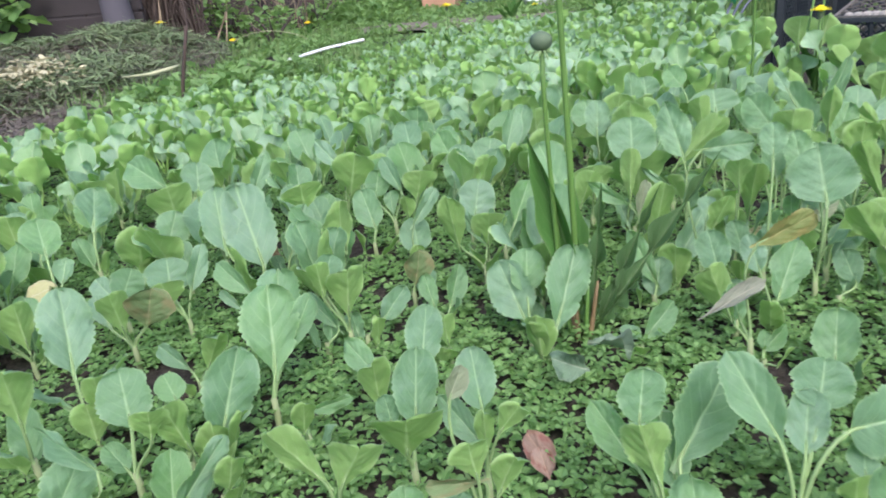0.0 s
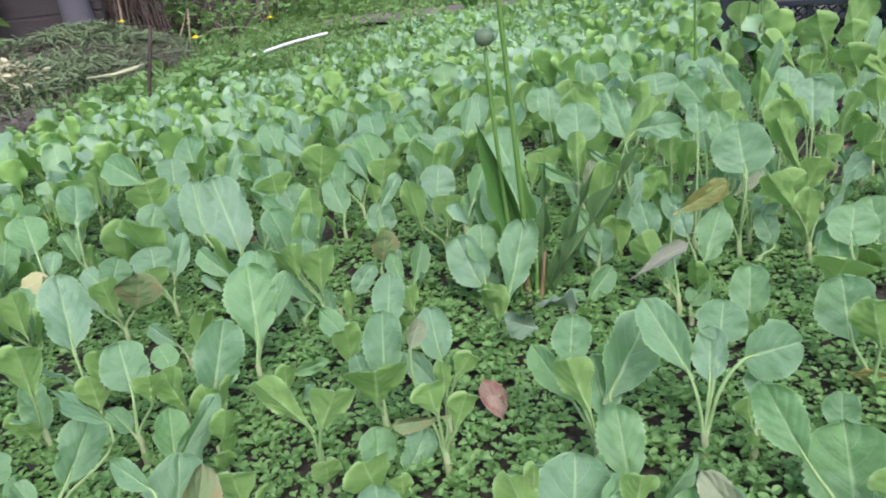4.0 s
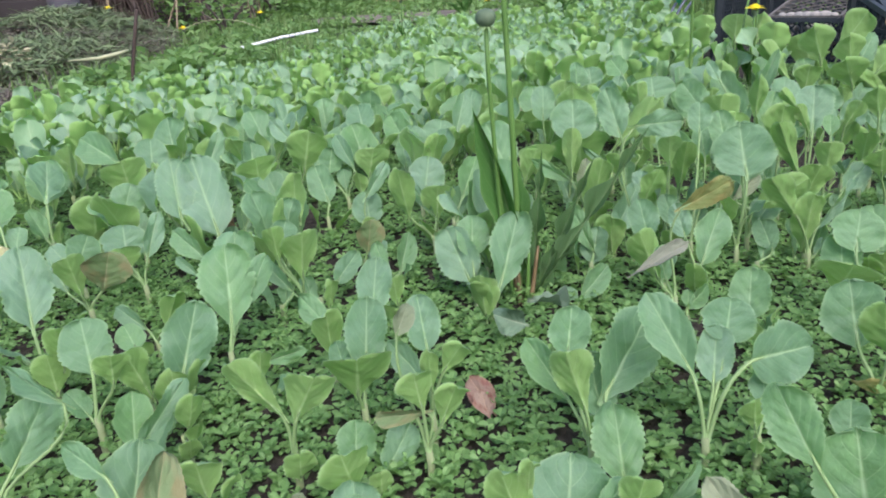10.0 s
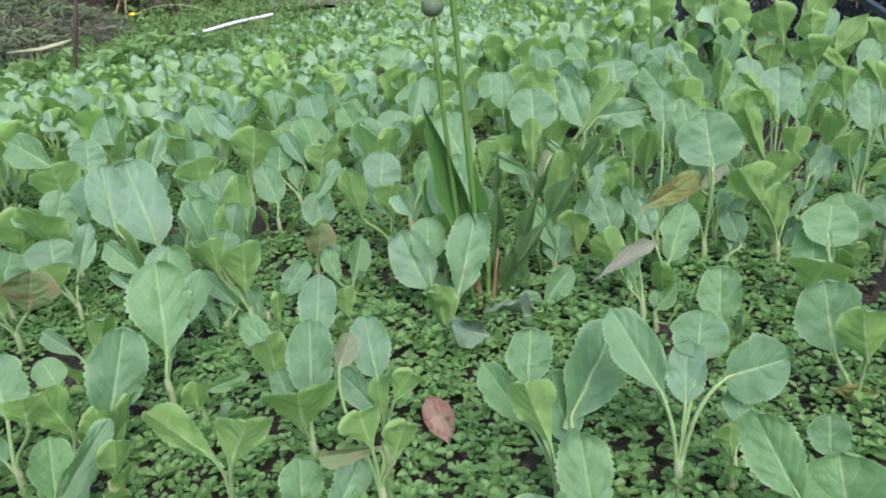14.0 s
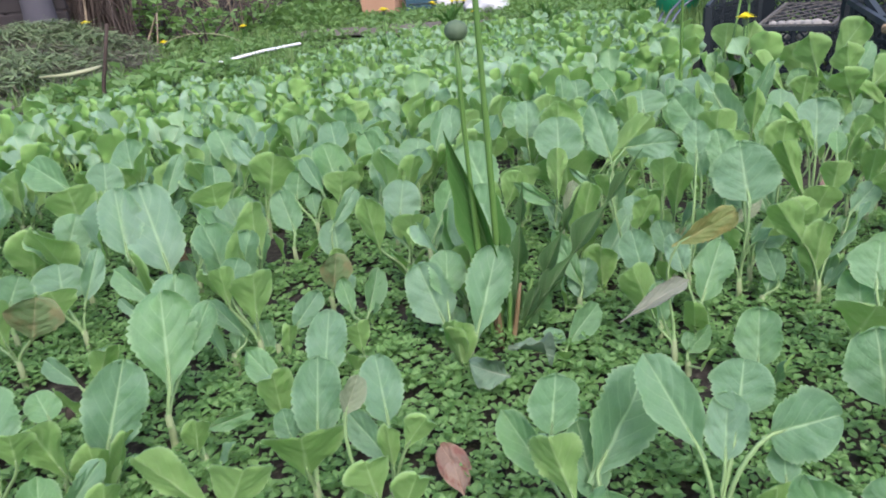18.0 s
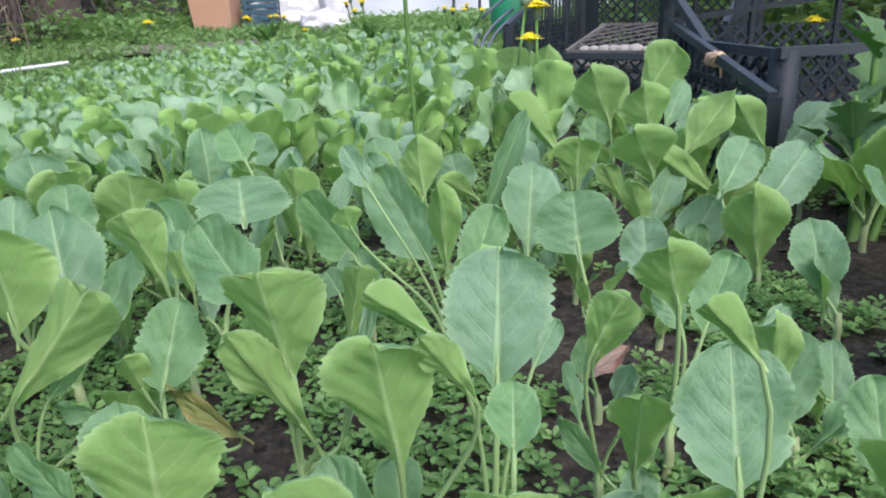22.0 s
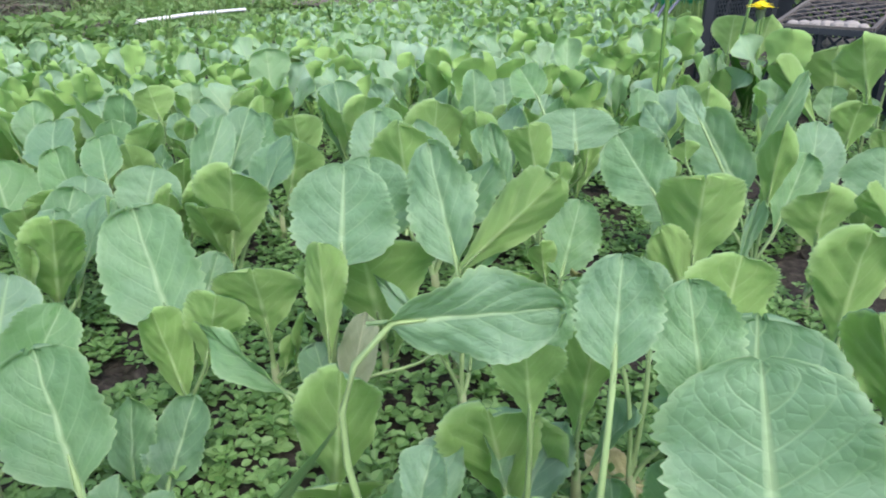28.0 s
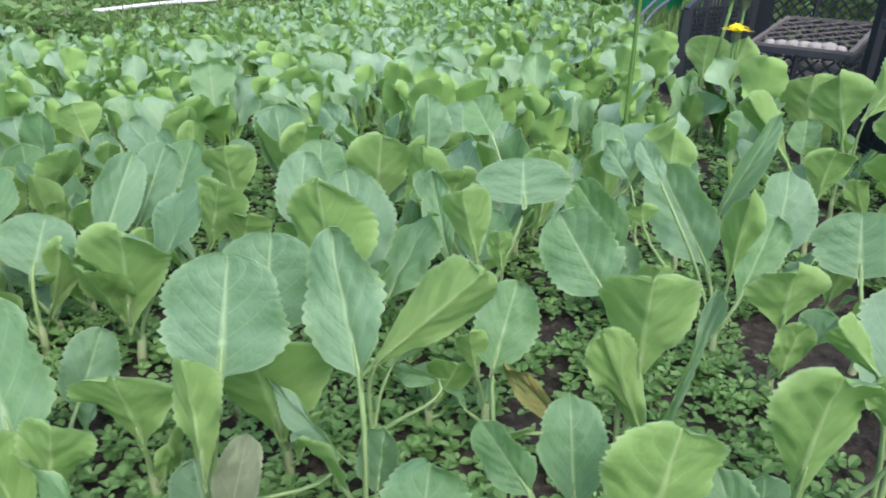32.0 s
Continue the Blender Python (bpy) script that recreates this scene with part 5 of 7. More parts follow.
weed_pieces = [sprigs(-0.95, 0.95, 0.12, 1.15, 30000, 0.0070, 0.06), sprigs(-1.25, 1.1, 1.15, 2.3, 17000, 0.0088, fine=False), sprigs(-1.1, 1.0, 2.3, 4.0, 6000, 0.013, fine=False)]
stuff("small_weeds", weed_pieces, WEED, "low bright green chickweed covering the soil between seedlings", "weeds")

# crumbs of soil
n = 5200
cx, cy = rng.uniform(-0.8, 0.95, n), rng.uniform(0.12, 1.9, n)
cs = 0.0012 + 0.006 * rng.random(n) ** 5
octa = np.array(((1, 0, 0), (-1, 0, 0), (0, 1, 0), (0, -1, 0), (0, 0, 1), (0, 0, -1)), float)
cv = (octa[None] + 0.35 * rng.normal(size=(n, 6, 3))) * cs[:, None, None] + np.stack([cx, cy, cs * 0.4], 1)[:, None]
cf = np.array(((0, 2, 4), (2, 1, 4), (1, 3, 4), (3, 0, 4), (2, 0, 5), (1, 2, 5), (3, 1, 5), (0, 3, 5)))
crumbs = new("soil_crumbs", mesh_of("soil_crumbs", cv.reshape(-1, 3), (cf[None] + 6 * np.arange(n)[:, None, None]).reshape(-1, 3), [SOIL], smooth=False))
tagged(crumbs, "small crumbs and clods of dark soil", "soil", kind="stuff")

# ---- dandelions ----
def lance_leaf(seed, along=18, lobes=0.3):
    """A long toothed dandelion leaf, one unit long, with an upper and a lower sheet."""
    rr = random.Random(seed)
    verts, uvs, faces, which = [], [], [], []
    ph = rr.uniform(0, 6)
    for sheet in (0, 1):
        for i in range(along + 1):
            s = i / along
            w = 0.5 * (0.12 + 0.88 * math.sin(math.pi * min(1, s * 0.92 + 0.04)) ** 0.8) * (1 - s**6)
            w *= 1 + (lobes * math.sin(s * 21 + ph) if 0.15 < s < 0.85 else 0)
            for k in range(5):
                u = k / 4 * 2 - 1
                verts.append((u * w, s + 0.03 * (1 - abs(u)), 0.18 * abs(u) * w + 0.05 * math.sin(3 * s + ph) - 0.006 * sheet))
                uvs.append((u * 0.5 + 0.5, s))
        o = sheet * (along + 1) * 5
        for i in range(along):
            for k in range(4):
                a = o + i * 5 + k
                q = (a, a + 1, a + 6, a + 5)
                faces.append(q if sheet == 0 else q[::-1])
                which.append(0)
    return mesh_of("leaf", verts, faces, [DARK_LEAF], uvs, which, flat=[(x, y) for x, y, z in verts])


LANCES = [lance_leaf(k) for k in range(4)]
BROAD_LANCE = lance_leaf(11, lobes=0.1)
LOBED = [repainted(lance_leaf(k, 34, 0.75), LOBED_LEAF) for k in (12, 13)]


def stalk_part(points, radius, parent, mat=FLOWER_STEM):
    return part("flower_stalk", mesh_of("flower_stalk", *tube(points, radius, 6), [mat]), None, parent)


def closed_bud(place, size, parent, tilt=0.0):
    """A closed seed head over a ring of turned-back bracts."""
    bm = bmesh.new()
    bmesh.ops.create_uvsphere(bm, u_segments=14, v_segments=9, radius=size)
    for v in bm.verts:
        v.co.z *= 1.05 if v.co.z > 0 else 0.85
        v.co.xy *= 1 + 0.05 * math.sin(7 * math.atan2(v.co.y, v.co.x))
        if v.co.z > size * 0.8:
            v.co.z -= size * 0.12
    head = part("bud", bm, BUD, parent, "closed grey-green bud")
    head.location = (place[0], place[1], place[2])
    for p in head.data.polygons:
        p.use_smooth = True
    for k in range(9):
        a = 6.283 * k / 9 + 0.3
        d = Vector((math.cos(a), math.sin(a), 0))
        c = Vector(place) - Vector((0, 0, size * 0.75))
        curve = [c, c + d * size * 0.6 + Vector((0, 0, -0.1 * size)), c + d * size * 1.25 + Vector((0, 0, -0.55 * size * (1 + 0.5 * math.sin(3 * k))))]
        part("bract", mesh_of("bract", *tube(curve, [size * 0.13, size * 0.1, size * 0.03], 6), [PETIOLE]), None, parent, "pale turned-back bract")


def flower_head(place, size, parent, seed=0, tilt=(0, 0)):
    """An open yellow head: rings of strap petals over a green cup."""
    rr = random.Random(seed)
    V, F = [], []
    for ring, (count, reach, lift) in enumerate(((24, 1.0, 0.34), (18, 0.8, 0.44), (12, 0.52, 0.52), (8, 0.3, 0.56))):
        for k in range(count):
            a = 6.283 * (k + 0.5 * ring) / count + rr.uniform(-0.08, 0.08)
            d, sd = Vector((math.cos(a), math.sin(a), 0)), Vector((-math.sin(a), math.cos(a), 0))
            L = size * reach * rr.uniform(0.88, 1.08)
            w = size * 0.1
            z0, z1 = 0.1 * size + 0.04 * size * ring, size * lift * rr.uniform(0.8, 1.2)
            o = len(V)
            for t, zz, ww in ((0.1, z0, 0.6), (0.55, z1 * 1.05, 1.0), (1.0, z1 * 0.85, 0.8)):
                for sgn in (-1, 1):
                    V.append(tuple(Vector(place) + d * L * t + sd * w * ww * sgn + Vector((tilt[0] * L * t * d.x, 0, zz + tilt[1] * L * t * d.y))))
            F += [(o, o + 1, o + 3, o + 2), (o + 2, o + 3, o + 5, o + 4)]
    part("flower", mesh_of("flower", V, F, [PETAL], np.tile((0.5, 0.5), (len(V), 1)), smooth=False), None, parent, "bright yellow dandelion head")
    p = Vector(place)
    part("cup", mesh_of("cup", *tube([p - Vector((0, 0, 0.55 * size)), p - Vector((0, 0, 0.3 * size)), p + Vector((0, 0, 0.12 * size))], [size * 0.14, size * 0.3, size * 0.3], 6), [BUD]), None, parent, "green cup")


def lances(parent, count, length, seed, spread=0.5, width=0.26):
    rr = random.Random(seed)
    for k in range(count):
        a = 6.283 * k / count + rr.uniform(-0.4, 0.4)
        lean = rr.uniform(0.15, spread)
        L = length * rr.uniform(0.7, 1.1)
        d = Vector((math.cos(a), math.sin(a), 0))
        leaf = part("leaf", LANCES[rr.randrange(4)], None, parent)
        leaf.matrix_local = leaf_frame(d * 0.006, d * (0.006 + L * math.sin(lean)) + Vector((0, 0, L * math.cos(lean))), L * width, Vector((0, 0, 0.3)) - d, rr.uniform(-0.3, 0.3))


# the tall plant among the near seedlings
p = thing("dandelion", (0.064, 0.603, 0.0), "tall dandelion with a closed bud and dark toothed leaves among seedlings", "dandelion", "dandelions")
stalk_part(bezier((-0.018, 0, -0.004), (-0.018, 0.0, 0.09), (-0.029, -0.004, 0.17), (-0.030, -0.012, 0.262), 9), [0.0027] * 5 + [0.0022] * 4, p)
closed_bud((-0.030, -0.012, 0.27), 0.0088, p)
stalk_part(bezier((-0.004, 0.006, -0.004), (-0.004, 0.008, 0.12), (-0.013, 0.006, 0.24), (-0.018, 0.004, 0.385), 11), [0.0031] * 6 + [0.0027] * 5, p)
closed_bud((-0.018, 0.004, 0.395), 0.011, p)
leaf = part("leaf", BROAD_LANCE, None, p, "broad dark green leaf")
leaf.matrix_local = leaf_frame((0.004, 0.0, 0.03), (-0.046, -0.004, 0.19), 0.028, (-0.3, -1.0, 0.2), 0.2)
leaf = part("leaf", BROAD_LANCE, None, p)
leaf.matrix_local = leaf_frame((0.004, 0.008, 0.04), (-0.006, 0.03, 0.145), 0.02, (0.7, -0.8, 0.2), -0.3)
for dx0, z0, dx, dy, h, w, twist in ((0.008, 0.012, 0.018, 0.004, 0.15, 0.011, 0.1), (0.012, 0.008, 0.066, 0.0, 0.143, 0.0095, 0.2), (0.02, 0.02, 0.118, 0.012, 0.168, 0.012, 0.3), (0.014, 0.01, 0.05, -0.02, 0.07, 0.009, -0.2)):
    leaf = part("leaf", LOBED[R.randrange(2)], None, p, "deeply lobed toothed leaf")
    leaf.matrix_local = leaf_frame((dx0, 0.0, z0), (dx, dy, h), w, (-0.5 * dx - 0.02, -1.0, 0.3), twist)
for k, (dx, dy) in enumerate(((-0.018, -0.008), (-0.008, -0.014), (0.004, -0.012), (0.012, -0.01), (0.022, 0.0), (-0.012, 0.004))):
    part("leaf_stalk", mesh_of("leaf_stalk", *tube([(dx * 0.5, dy * 0.5, -0.004), (dx * 0.8, dy * 0.8, 0.03), (dx * 1.1, dy, 0.06)], [0.0026, 0.0022, 0.0012], 6), [REDDISH if k % 2 else FLOWER_STEM]), None, p)

# the tall pair of flowers by the crates, and single ones
p = thing("dandelion", (0.688, 1.73, 0), "two yellow dandelion flowers on tall stalks beside the black crates", "dandelion", "dandelions")
stalk_part([(0, 0, -0.004), (-0.012, -0.02, 0.09), (-0.018, -0.036, 0.172)], 0.0024, p)
flower_head((-0.018, -0.036, 0.178), 0.023, p, 3)
stalk_part([(0.004, 0.004, -0.004), (0.006, 0.008, 0.12), (0.006, 0.013, 0.218)], 0.0024, p)
flower_head((0.006, 0.013, 0.224), 0.026, p, 4)
stalk_part([(-0.03, 0.0, -0.004), (-0.03, 0.0, 0.12), (-0.014, 0.01, 0.228)], 0.0027, p)
closed_bud((-0.014, 0.01, 0.237), 0.0075, p)
lances(p, 5, 0.12, 5, 0.8)
p = thing("dandelion", (0.46, 1.45, 0), "single yellow dandelion on a long upright stalk above the seedlings", "dandelion", "dandelions")
stalk_part(bezier((0, 0, -0.004), (0.004, 0, 0.1), (-0.006, 0, 0.19), (-0.005, -0.008, 0.279), 8), 0.0027, p)
flower_head((-0.005, -0.008, 0.286), 0.025, p, 6)
lances(p, 4, 0.1, 6, 0.8)
for n, (x, y, h, heads, group) in enumerate(((1.21, 1.78, 0.18, 1, "a"), (-0.303, 3.35, 0.185, 1, "b"), (-1.42, 4.95, 0.085, 1, "b"), (-0.02, 4.82, 0.17, 5, "b"), (0.52, 4.27, 0.22, 5, "b"), (0.95, 3.95, 0.21, 2, "b"), (-1.71, 4.3, 0.05, 1, "b"), (-1.93, 3.88, 0.2, 1, "b"), (0.14, 5.6, 0.05, 1, "b"), (1.3, 5.4, 0.17, 3, "b"), (-2.2, 6.8, 0.2, 2, "b"))):
    p = thing("dandelion", (x, y, 0), "clump of dandelions with yellow flowers in the rough grass" if heads > 1 else "single yellow dandelion flower in the rough grass", "dandelion", "dandelions")
    rr = random.Random(40 + n)
    for k in range(heads):
        dx, dy = (rr.uniform(-0.12, 0.12), rr.uniform(-0.07, 0.07)) if heads > 1 else (0, 0)
        hh = h * rr.uniform(0.8, 1.1) if heads > 1 else h
        stalk_part([(dx * 0.3, dy * 0.3, -0.004), (dx * 0.8, dy * 0.8, hh * 0.55), (dx, dy, hh)], 0.003, p)
        flower_head((dx, dy, hh), rr.uniform(0.026, 0.034) if y > 3 else 0.024, p, n * 7 + k)
    lances(p, 9 if heads > 1 else 4, 0.17 if heads > 1 else 0.09, 60 + n, 1.0)

# ---- fallen and withered leaves ----
bv, bf, bu, bw = blade(77, 0.7, 0.5, 0.3, outline=LONG)
CRUMPLED = mesh_of("fallen_leaf", bv, bf, [WILT_LEAF, WILT_LEAF], bu, bw, flat=[(x, y) for x, y, z in bv])


def loose_leaf(base, tip, width, mat, label, facing=(0, -0.4, 1), k=4):
    ob = new("fallen_leaf", repainted(BLADES[k] if k >= 0 else CRUMPLED, mat, mat))
    ob.matrix_world = leaf_frame(base, tip, width, facing, 0.2)
    return tagged(ob, label, "leaf")


loose_leaf((0.027, 0.405, 0.006), (0.010, 0.426, 0.022), 0.021, DEAD_LEAF, "reddish-brown dead leaf lying curled on the weeds", k=4)
loose_leaf((0.024, 0.398, 0.006), (0.018, 0.412, 0.02), 0.016, DEAD_LEAF, "small reddish-brown dead leaf scrap on the weeds", k=2)
loose_leaf((-0.262, 0.724, 0.048), (-0.282, 0.724, 0.063), 0.018, DEAD_LEAF, "pinkish dry leaf caught between seedling stalks", (0, -1, 0.3), 5)
loose_leaf((0.058, 0.512, 0.02), (0.032, 0.512, 0.03), 0.026, WILT_LEAF, "limp wilted grey-green leaf hanging over the weeds", (0, -1, 0.6), -1)
loose_leaf((0.066, 0.525, 0.035), (0.096, 0.52, 0.03), 0.012, WILT_LEAF, "limp shrivelled grey-green leaf beside the dandelion", (0, -0.6, 0.8), -1)
loose_leaf((0.153, 0.520, 0.061), (0.202, 0.541, 0.079), 0.013, PURPLE_LEAF, "faded purplish-grey leaf leaning on a seedling", (0, -0.8, 0.6), 2)
loose_leaf((-0.478, 0.592, 0.062), (-0.447, 0.597, 0.074), 0.026, PALE_LEAF, "bleached beige leaf resting on seedling leaves", (0, -0.8, 0.7), 5)
loose_leaf((0.30, 0.79, 0.006), (0.27, 0.8, 0.022), 0.02, PALE_LEAF, "withered tan leaf lying on the weeds", k=3)
loose_leaf((0.52, 0.98, 0.006), (0.56, 1.0, 0.016), 0.02, DEAD_LEAF, "dry brown leaf on bare soil", k=1)
loose_leaf((0.45, 0.72, 0.008), (0.475, 0.73, 0.02), 0.018, DEAD_LEAF, "reddish dead leaf scrap beneath the seedlings", k=2)

# ---- black crates ----
def bar(bm, a, b, w, h=None):
    """A square bar between two places."""
    a, b = Vector(a), Vector(b)
    d = b - a
    q = d.to_track_quat("Z", "X").to_matrix().to_4x4()
    bmesh.ops.create_cube(bm, size=1, matrix=Matrix.Translation((a + b) / 2) @ q @ Matrix.Diagonal((w, h or w, d.length, 1)))


def strips(w, h, pitch, to):
    """Ends of the crossed slanting strips that fill a w by h panel, cut at its rim."""
    for sgn in (1, -1):
        n = int((w + h) / pitch) + 1
        for i in range(n):
            c = i * pitch + pitch / 2
            u0, u1 = max(0.0, c - h), min(w, c)
            if u1 - u0 < 0.004:
                continue
            v0, v1 = c - u1, c - u0
            pts = [(u0, v1), (u1, v0)] if sgn > 0 else [(w - u0, v1), (w - u1, v0)]
            yield to(*pts[0]), to(*pts[1])


def crate_wall(parent, name, corner, along, length, height, peaks=0.0, slope=None, posts=(True, True), pitch=0.026, top_mat=DUSTY, band=0.0, panels=0.0, bow=0.1):
    """A crate's side: posts, rails and lattice; peaks raise the rim's ends, slope lowers its far end, band opens a strip below the rim."""
    along = Vector(along).normalized()
    c = Vector(corner)
    out = Vector((along.y, -along.x, 0))

    def to(u, v):
        return c + along * u + Vector((0, 0, v))

    h2 = slope if slope is not None else height
    low = min(height, h2) - band

    def piece(kind, *bars):
        bm = bmesh.new()
        for a, b, w in bars:
            bar(bm, a, b, w)
        part(kind, bm, BLACK, wall)

    def plate(kind, u0, v0, u1, v1, v2=None, v3=None):
        """A solid web between two places along the side."""
        v2, v3 = v1 if v2 is None else v2, v0 if v3 is None else v3
        ring = [to(u0, v0), to(u1, v3), to(u1, v2), to(u0, v1)]
        verts = [tuple(p + out * t) for t in (-0.002, 0.002) for p in ring]
        faces = [(3, 2, 1, 0), (4, 5, 6, 7)] + [(k, (k + 1) % 4, 4 + (k + 1) % 4, 4 + k) for k in range(4)]
        part(kind, mesh_of(kind, verts, faces, [BLACK], smooth=False), None, wall)

    bm = bmesh.new()
    bar(bm, to(0.012, 0.012), to(length - 0.012, 0.012), 0.014)
    wall = part(name, bm, BLACK, parent)
    for a, b in strips(length, low - 0.02, pitch, lambda u, v: to(u, v + 0.01)):
        piece("strip", (a, b, 0.0046))
    plate("sill", 0.01, 0.004, length - 0.01, min(0.042, 0.3 * low))
    if posts[0]:
        piece("post", (to(0, 0), to(0, height + peaks), 0.019))
    if posts[1]:
        piece("post", (to(length, 0), to(length, h2 + peaks), 0.019))
    if panels:
        plate("corner_panel", 0.008, 0.01, panels, height + 0.5 * peaks * (1 - panels / bow) if peaks else height)
        plate("corner_panel", length - panels, 0.01, length - 0.008, h2)
    n = max(2, round(length / 0.14))
    for i in range(1, n):
        u = length * i / n
        piece("rib", (to(u, 0), to(u, height + (h2 - height) * i / n), 0.009))
    if slope is not None and not band:
        # upright slats fill the wedge between the lattice and the slanting rim
        m = int(length / 0.024)
        for i in range(1, m):
            u = length * i / m
            piece("slat", (to(u, low - 0.012), to(u, height + (h2 - height) * i / m), 0.0046))
        piece("rail", (to(0.01, low), to(length - 0.01, low), 0.007))
    if band:
        piece("rail", (to(0, height - band), to(length, h2 - band), 0.009))
        for k in range(n):
            # webs that close every other opening of the strip under the rim
            u0, u1 = length * k / n, length * (k + 1) / n
            h0, h1 = height + (h2 - height) * k / n, height + (h2 - height) * (k + 1) / n
            if k % 2:
                for a, b in strips(u1 - u0, band - 0.01, pitch, lambda u, v: to(u0 + u, v + h0 - band + 0.004 + (h1 - h0) * u / (u1 - u0))):
                    piece("strip", (a, b, 0.0046))
            else:
                edge = 0.22 * (u1 - u0)
                plate("web", u0 + 0.004, h0 - band, u0 + edge, h0)
                plate("web", u1 - edge, h1 - band, u1 - 0.004, h1)
    bm = bmesh.new()
    if peaks:
        bar(bm, to(0, height + peaks), to(bow, height), 0.013)
        bar(bm, to(bow, height), to(length - bow, height), 0.0125)
        bar(bm, to(length - bow, height), to(length, height + peaks), 0.013)
        bar(bm, to(0.01, height - 0.004), to(bow, height - 0.004), 0.007)
        bar(bm, to(length - bow, height - 0.004), to(length - 0.01, height - 0.004), 0.007)
    else:
        bar(bm, to(-0.006, height), to(length + 0.006, h2), 0.012, 0.011)
    part("rim", bm, top_mat, wall, "dusty worn rim")
    return wall


def crate_floor(parent, corner, a, b, wa, wb, name="floor_mesh", mat=GRATE):
    c, a, b = Vector(corner), Vector(a).normalized(), Vector(b).normalized()
    bm = bmesh.new()
    for p, q in (((0, 0), (wa, 0)), ((wa, 0), (wa, wb)), ((wa, wb), (0, wb)), ((0, wb), (0, 0))):
        bar(bm, c + a * p[0] + b * p[1], c + a * q[0] + b * q[1], 0.008)
    floor = part(name, bm, mat, parent)
    for p, q in strips(wa, wb, 0.05, lambda u, v: c + a * u + b * v):
        bm = bmesh.new()
        bar(bm, p, q, 0.0028)
        part("strip", bm, mat, floor)
    return floor


# shallow crate with a mesh top, pale clods inside
crate = thing("plastic_crate", (0.985, 1.94, 0), "shallow black lattice crate with a dusty mesh top, pale clods inside", "crate", "black crates")
ax, ay = Vector((-0.79, 0.61, 0)).normalized(), Vector((0.61, 0.79, 0)).normalized()
crate_wall(crate, "front_wall", (0, 0, 0), ax, 0.18, 0.124, posts=(False, False), pitch=0.028)
crate_wall(crate, "side_wall", (0, 0, 0), ay, 0.26, 0.122, slope=0.162, posts=(False, False), pitch=0.028)
crate_wall(crate, "side_wall", ax * 0.18, ay, 0.26, 0.122, slope=0.162, posts=(False, False), pitch=0.028)
crate_wall(crate, "back_wall", ay * 0.26, ax, 0.18, 0.164, posts=(False, False), pitch=0.028)
crate_floor(crate, (0, 0, 0.131), ax, ay + Vector((0, 0, 0.155)), 0.18, 0.262, "mesh_top")
for k in range(14):
    row, i = divmod(k, 7)
    p = Vector((0.985, 1.94, 0)) + ax * (0.022 + 0.0215 * i + 0.012 * row) + ay * (0.026 - 0.004 * row + R.uniform(0, 0.005))
    bm = bmesh.new()
    bmesh.ops.create_icosphere(bm, subdivisions=2, radius=0.0155)
    for v in bm.verts:
        v.co = Vector((v.co.x * 1.1, v.co.y, v.co.z * (0.72 + 0.1 * row))) * (0.72 + 0.08 * ((k * 5) % 6)) * (1 + 0.16 * noise.noise(v.co * 60 + Vector((k * 3.1, 0, 0))))
    me = bpy.data.meshes.new("pale_clod")
    bm.to_mesh(me)
    bm.free()
    me.materials.append(MUD)
    clod = tagged(new("pale_clod", me), "pale dry rounded clod lying inside the black crate", "clod", "pale clods in the crate")
    clod.location = (p.x, p.y, (0.1335, 0.1)[row])
tray = tagged(new("packing_board", mesh_of("packing_board", [(*(Vector((0.985, 1.94, z)) + ax * u + ay * v),) for z in (0.054, 0.068) for u, v in ((0.015, 0.015), (0.165, 0.015), (0.165, 0.24), (0.015, 0.24))], [(0, 1, 2, 3), (4, 5, 6, 7), (0, 1, 5, 4), (1, 2, 6, 5), (2, 3, 7, 6), (3, 0, 4, 7)], [BOARD], smooth=False)), "thin grey board inside the crate under the clods", "board")
# upright crate behind, with high corners and sloping sides
crate = thing("plastic_crate", (0, 0, 0), "black plastic crate with raised corners and lattice sides", "crate", "black crates")
rl, fl = Vector((1.05, 2.58, 0)), Vector((0.75, 2.19, 0))
back_dir = Vector((0.793, -0.609, 0))
crate_wall(crate, "back_wall", rl, back_dir, 0.46, 0.285, 0.06, panels=0.05)
crate_wall(crate, "side_wall", rl, fl - rl, (fl - rl).length, 0.342, 0.0, 0.18, (False, True), pitch=0.02, panels=0.045)
crate_wall(crate, "side_wall", rl + back_dir * 0.46, fl - rl, (fl - rl).length, 0.342, 0.0, 0.18, (False, True))
crate_floor(crate, fl + Vector((0, 0, 0.02)), back_dir, rl - fl, 0.46, (rl - fl).length)
# open-fronted crate nearer the bed
crate = thing("plastic_crate", (0, 0, 0), "black plastic crate with an open sloping front and worn grey rims", "crate", "black crates")
a0, a1 = Vector((0.926, 1.765, 0)), Vector((0.862, 1.33, 0))
right = Vector((0.98, -0.07, 0)).normalized()
crate_wall(crate, "side_wall", a0 - Vector((0.01, 0.03, 0)), a1 - a0, (a1 - a0).length - 0.03, 0.2, 0.0, 0.132, (False, True), panels=0.04)
crate_wall(crate, "back_wall", a0, right, 0.6, 0.258, slope=0.325, posts=(True, True), band=0.062, panels=0.03)
crate_wall(crate, "side_wall", a0 + right * 0.6, a1 - a0, (a1 - a0).length, 0.32, 0.0, 0.2, (False, True))
crate_floor(crate, a1 + Vector((0, 0, 0.025)), right, a0 - a1, 0.6, (a0 - a1).length)
bm = bmesh.new()
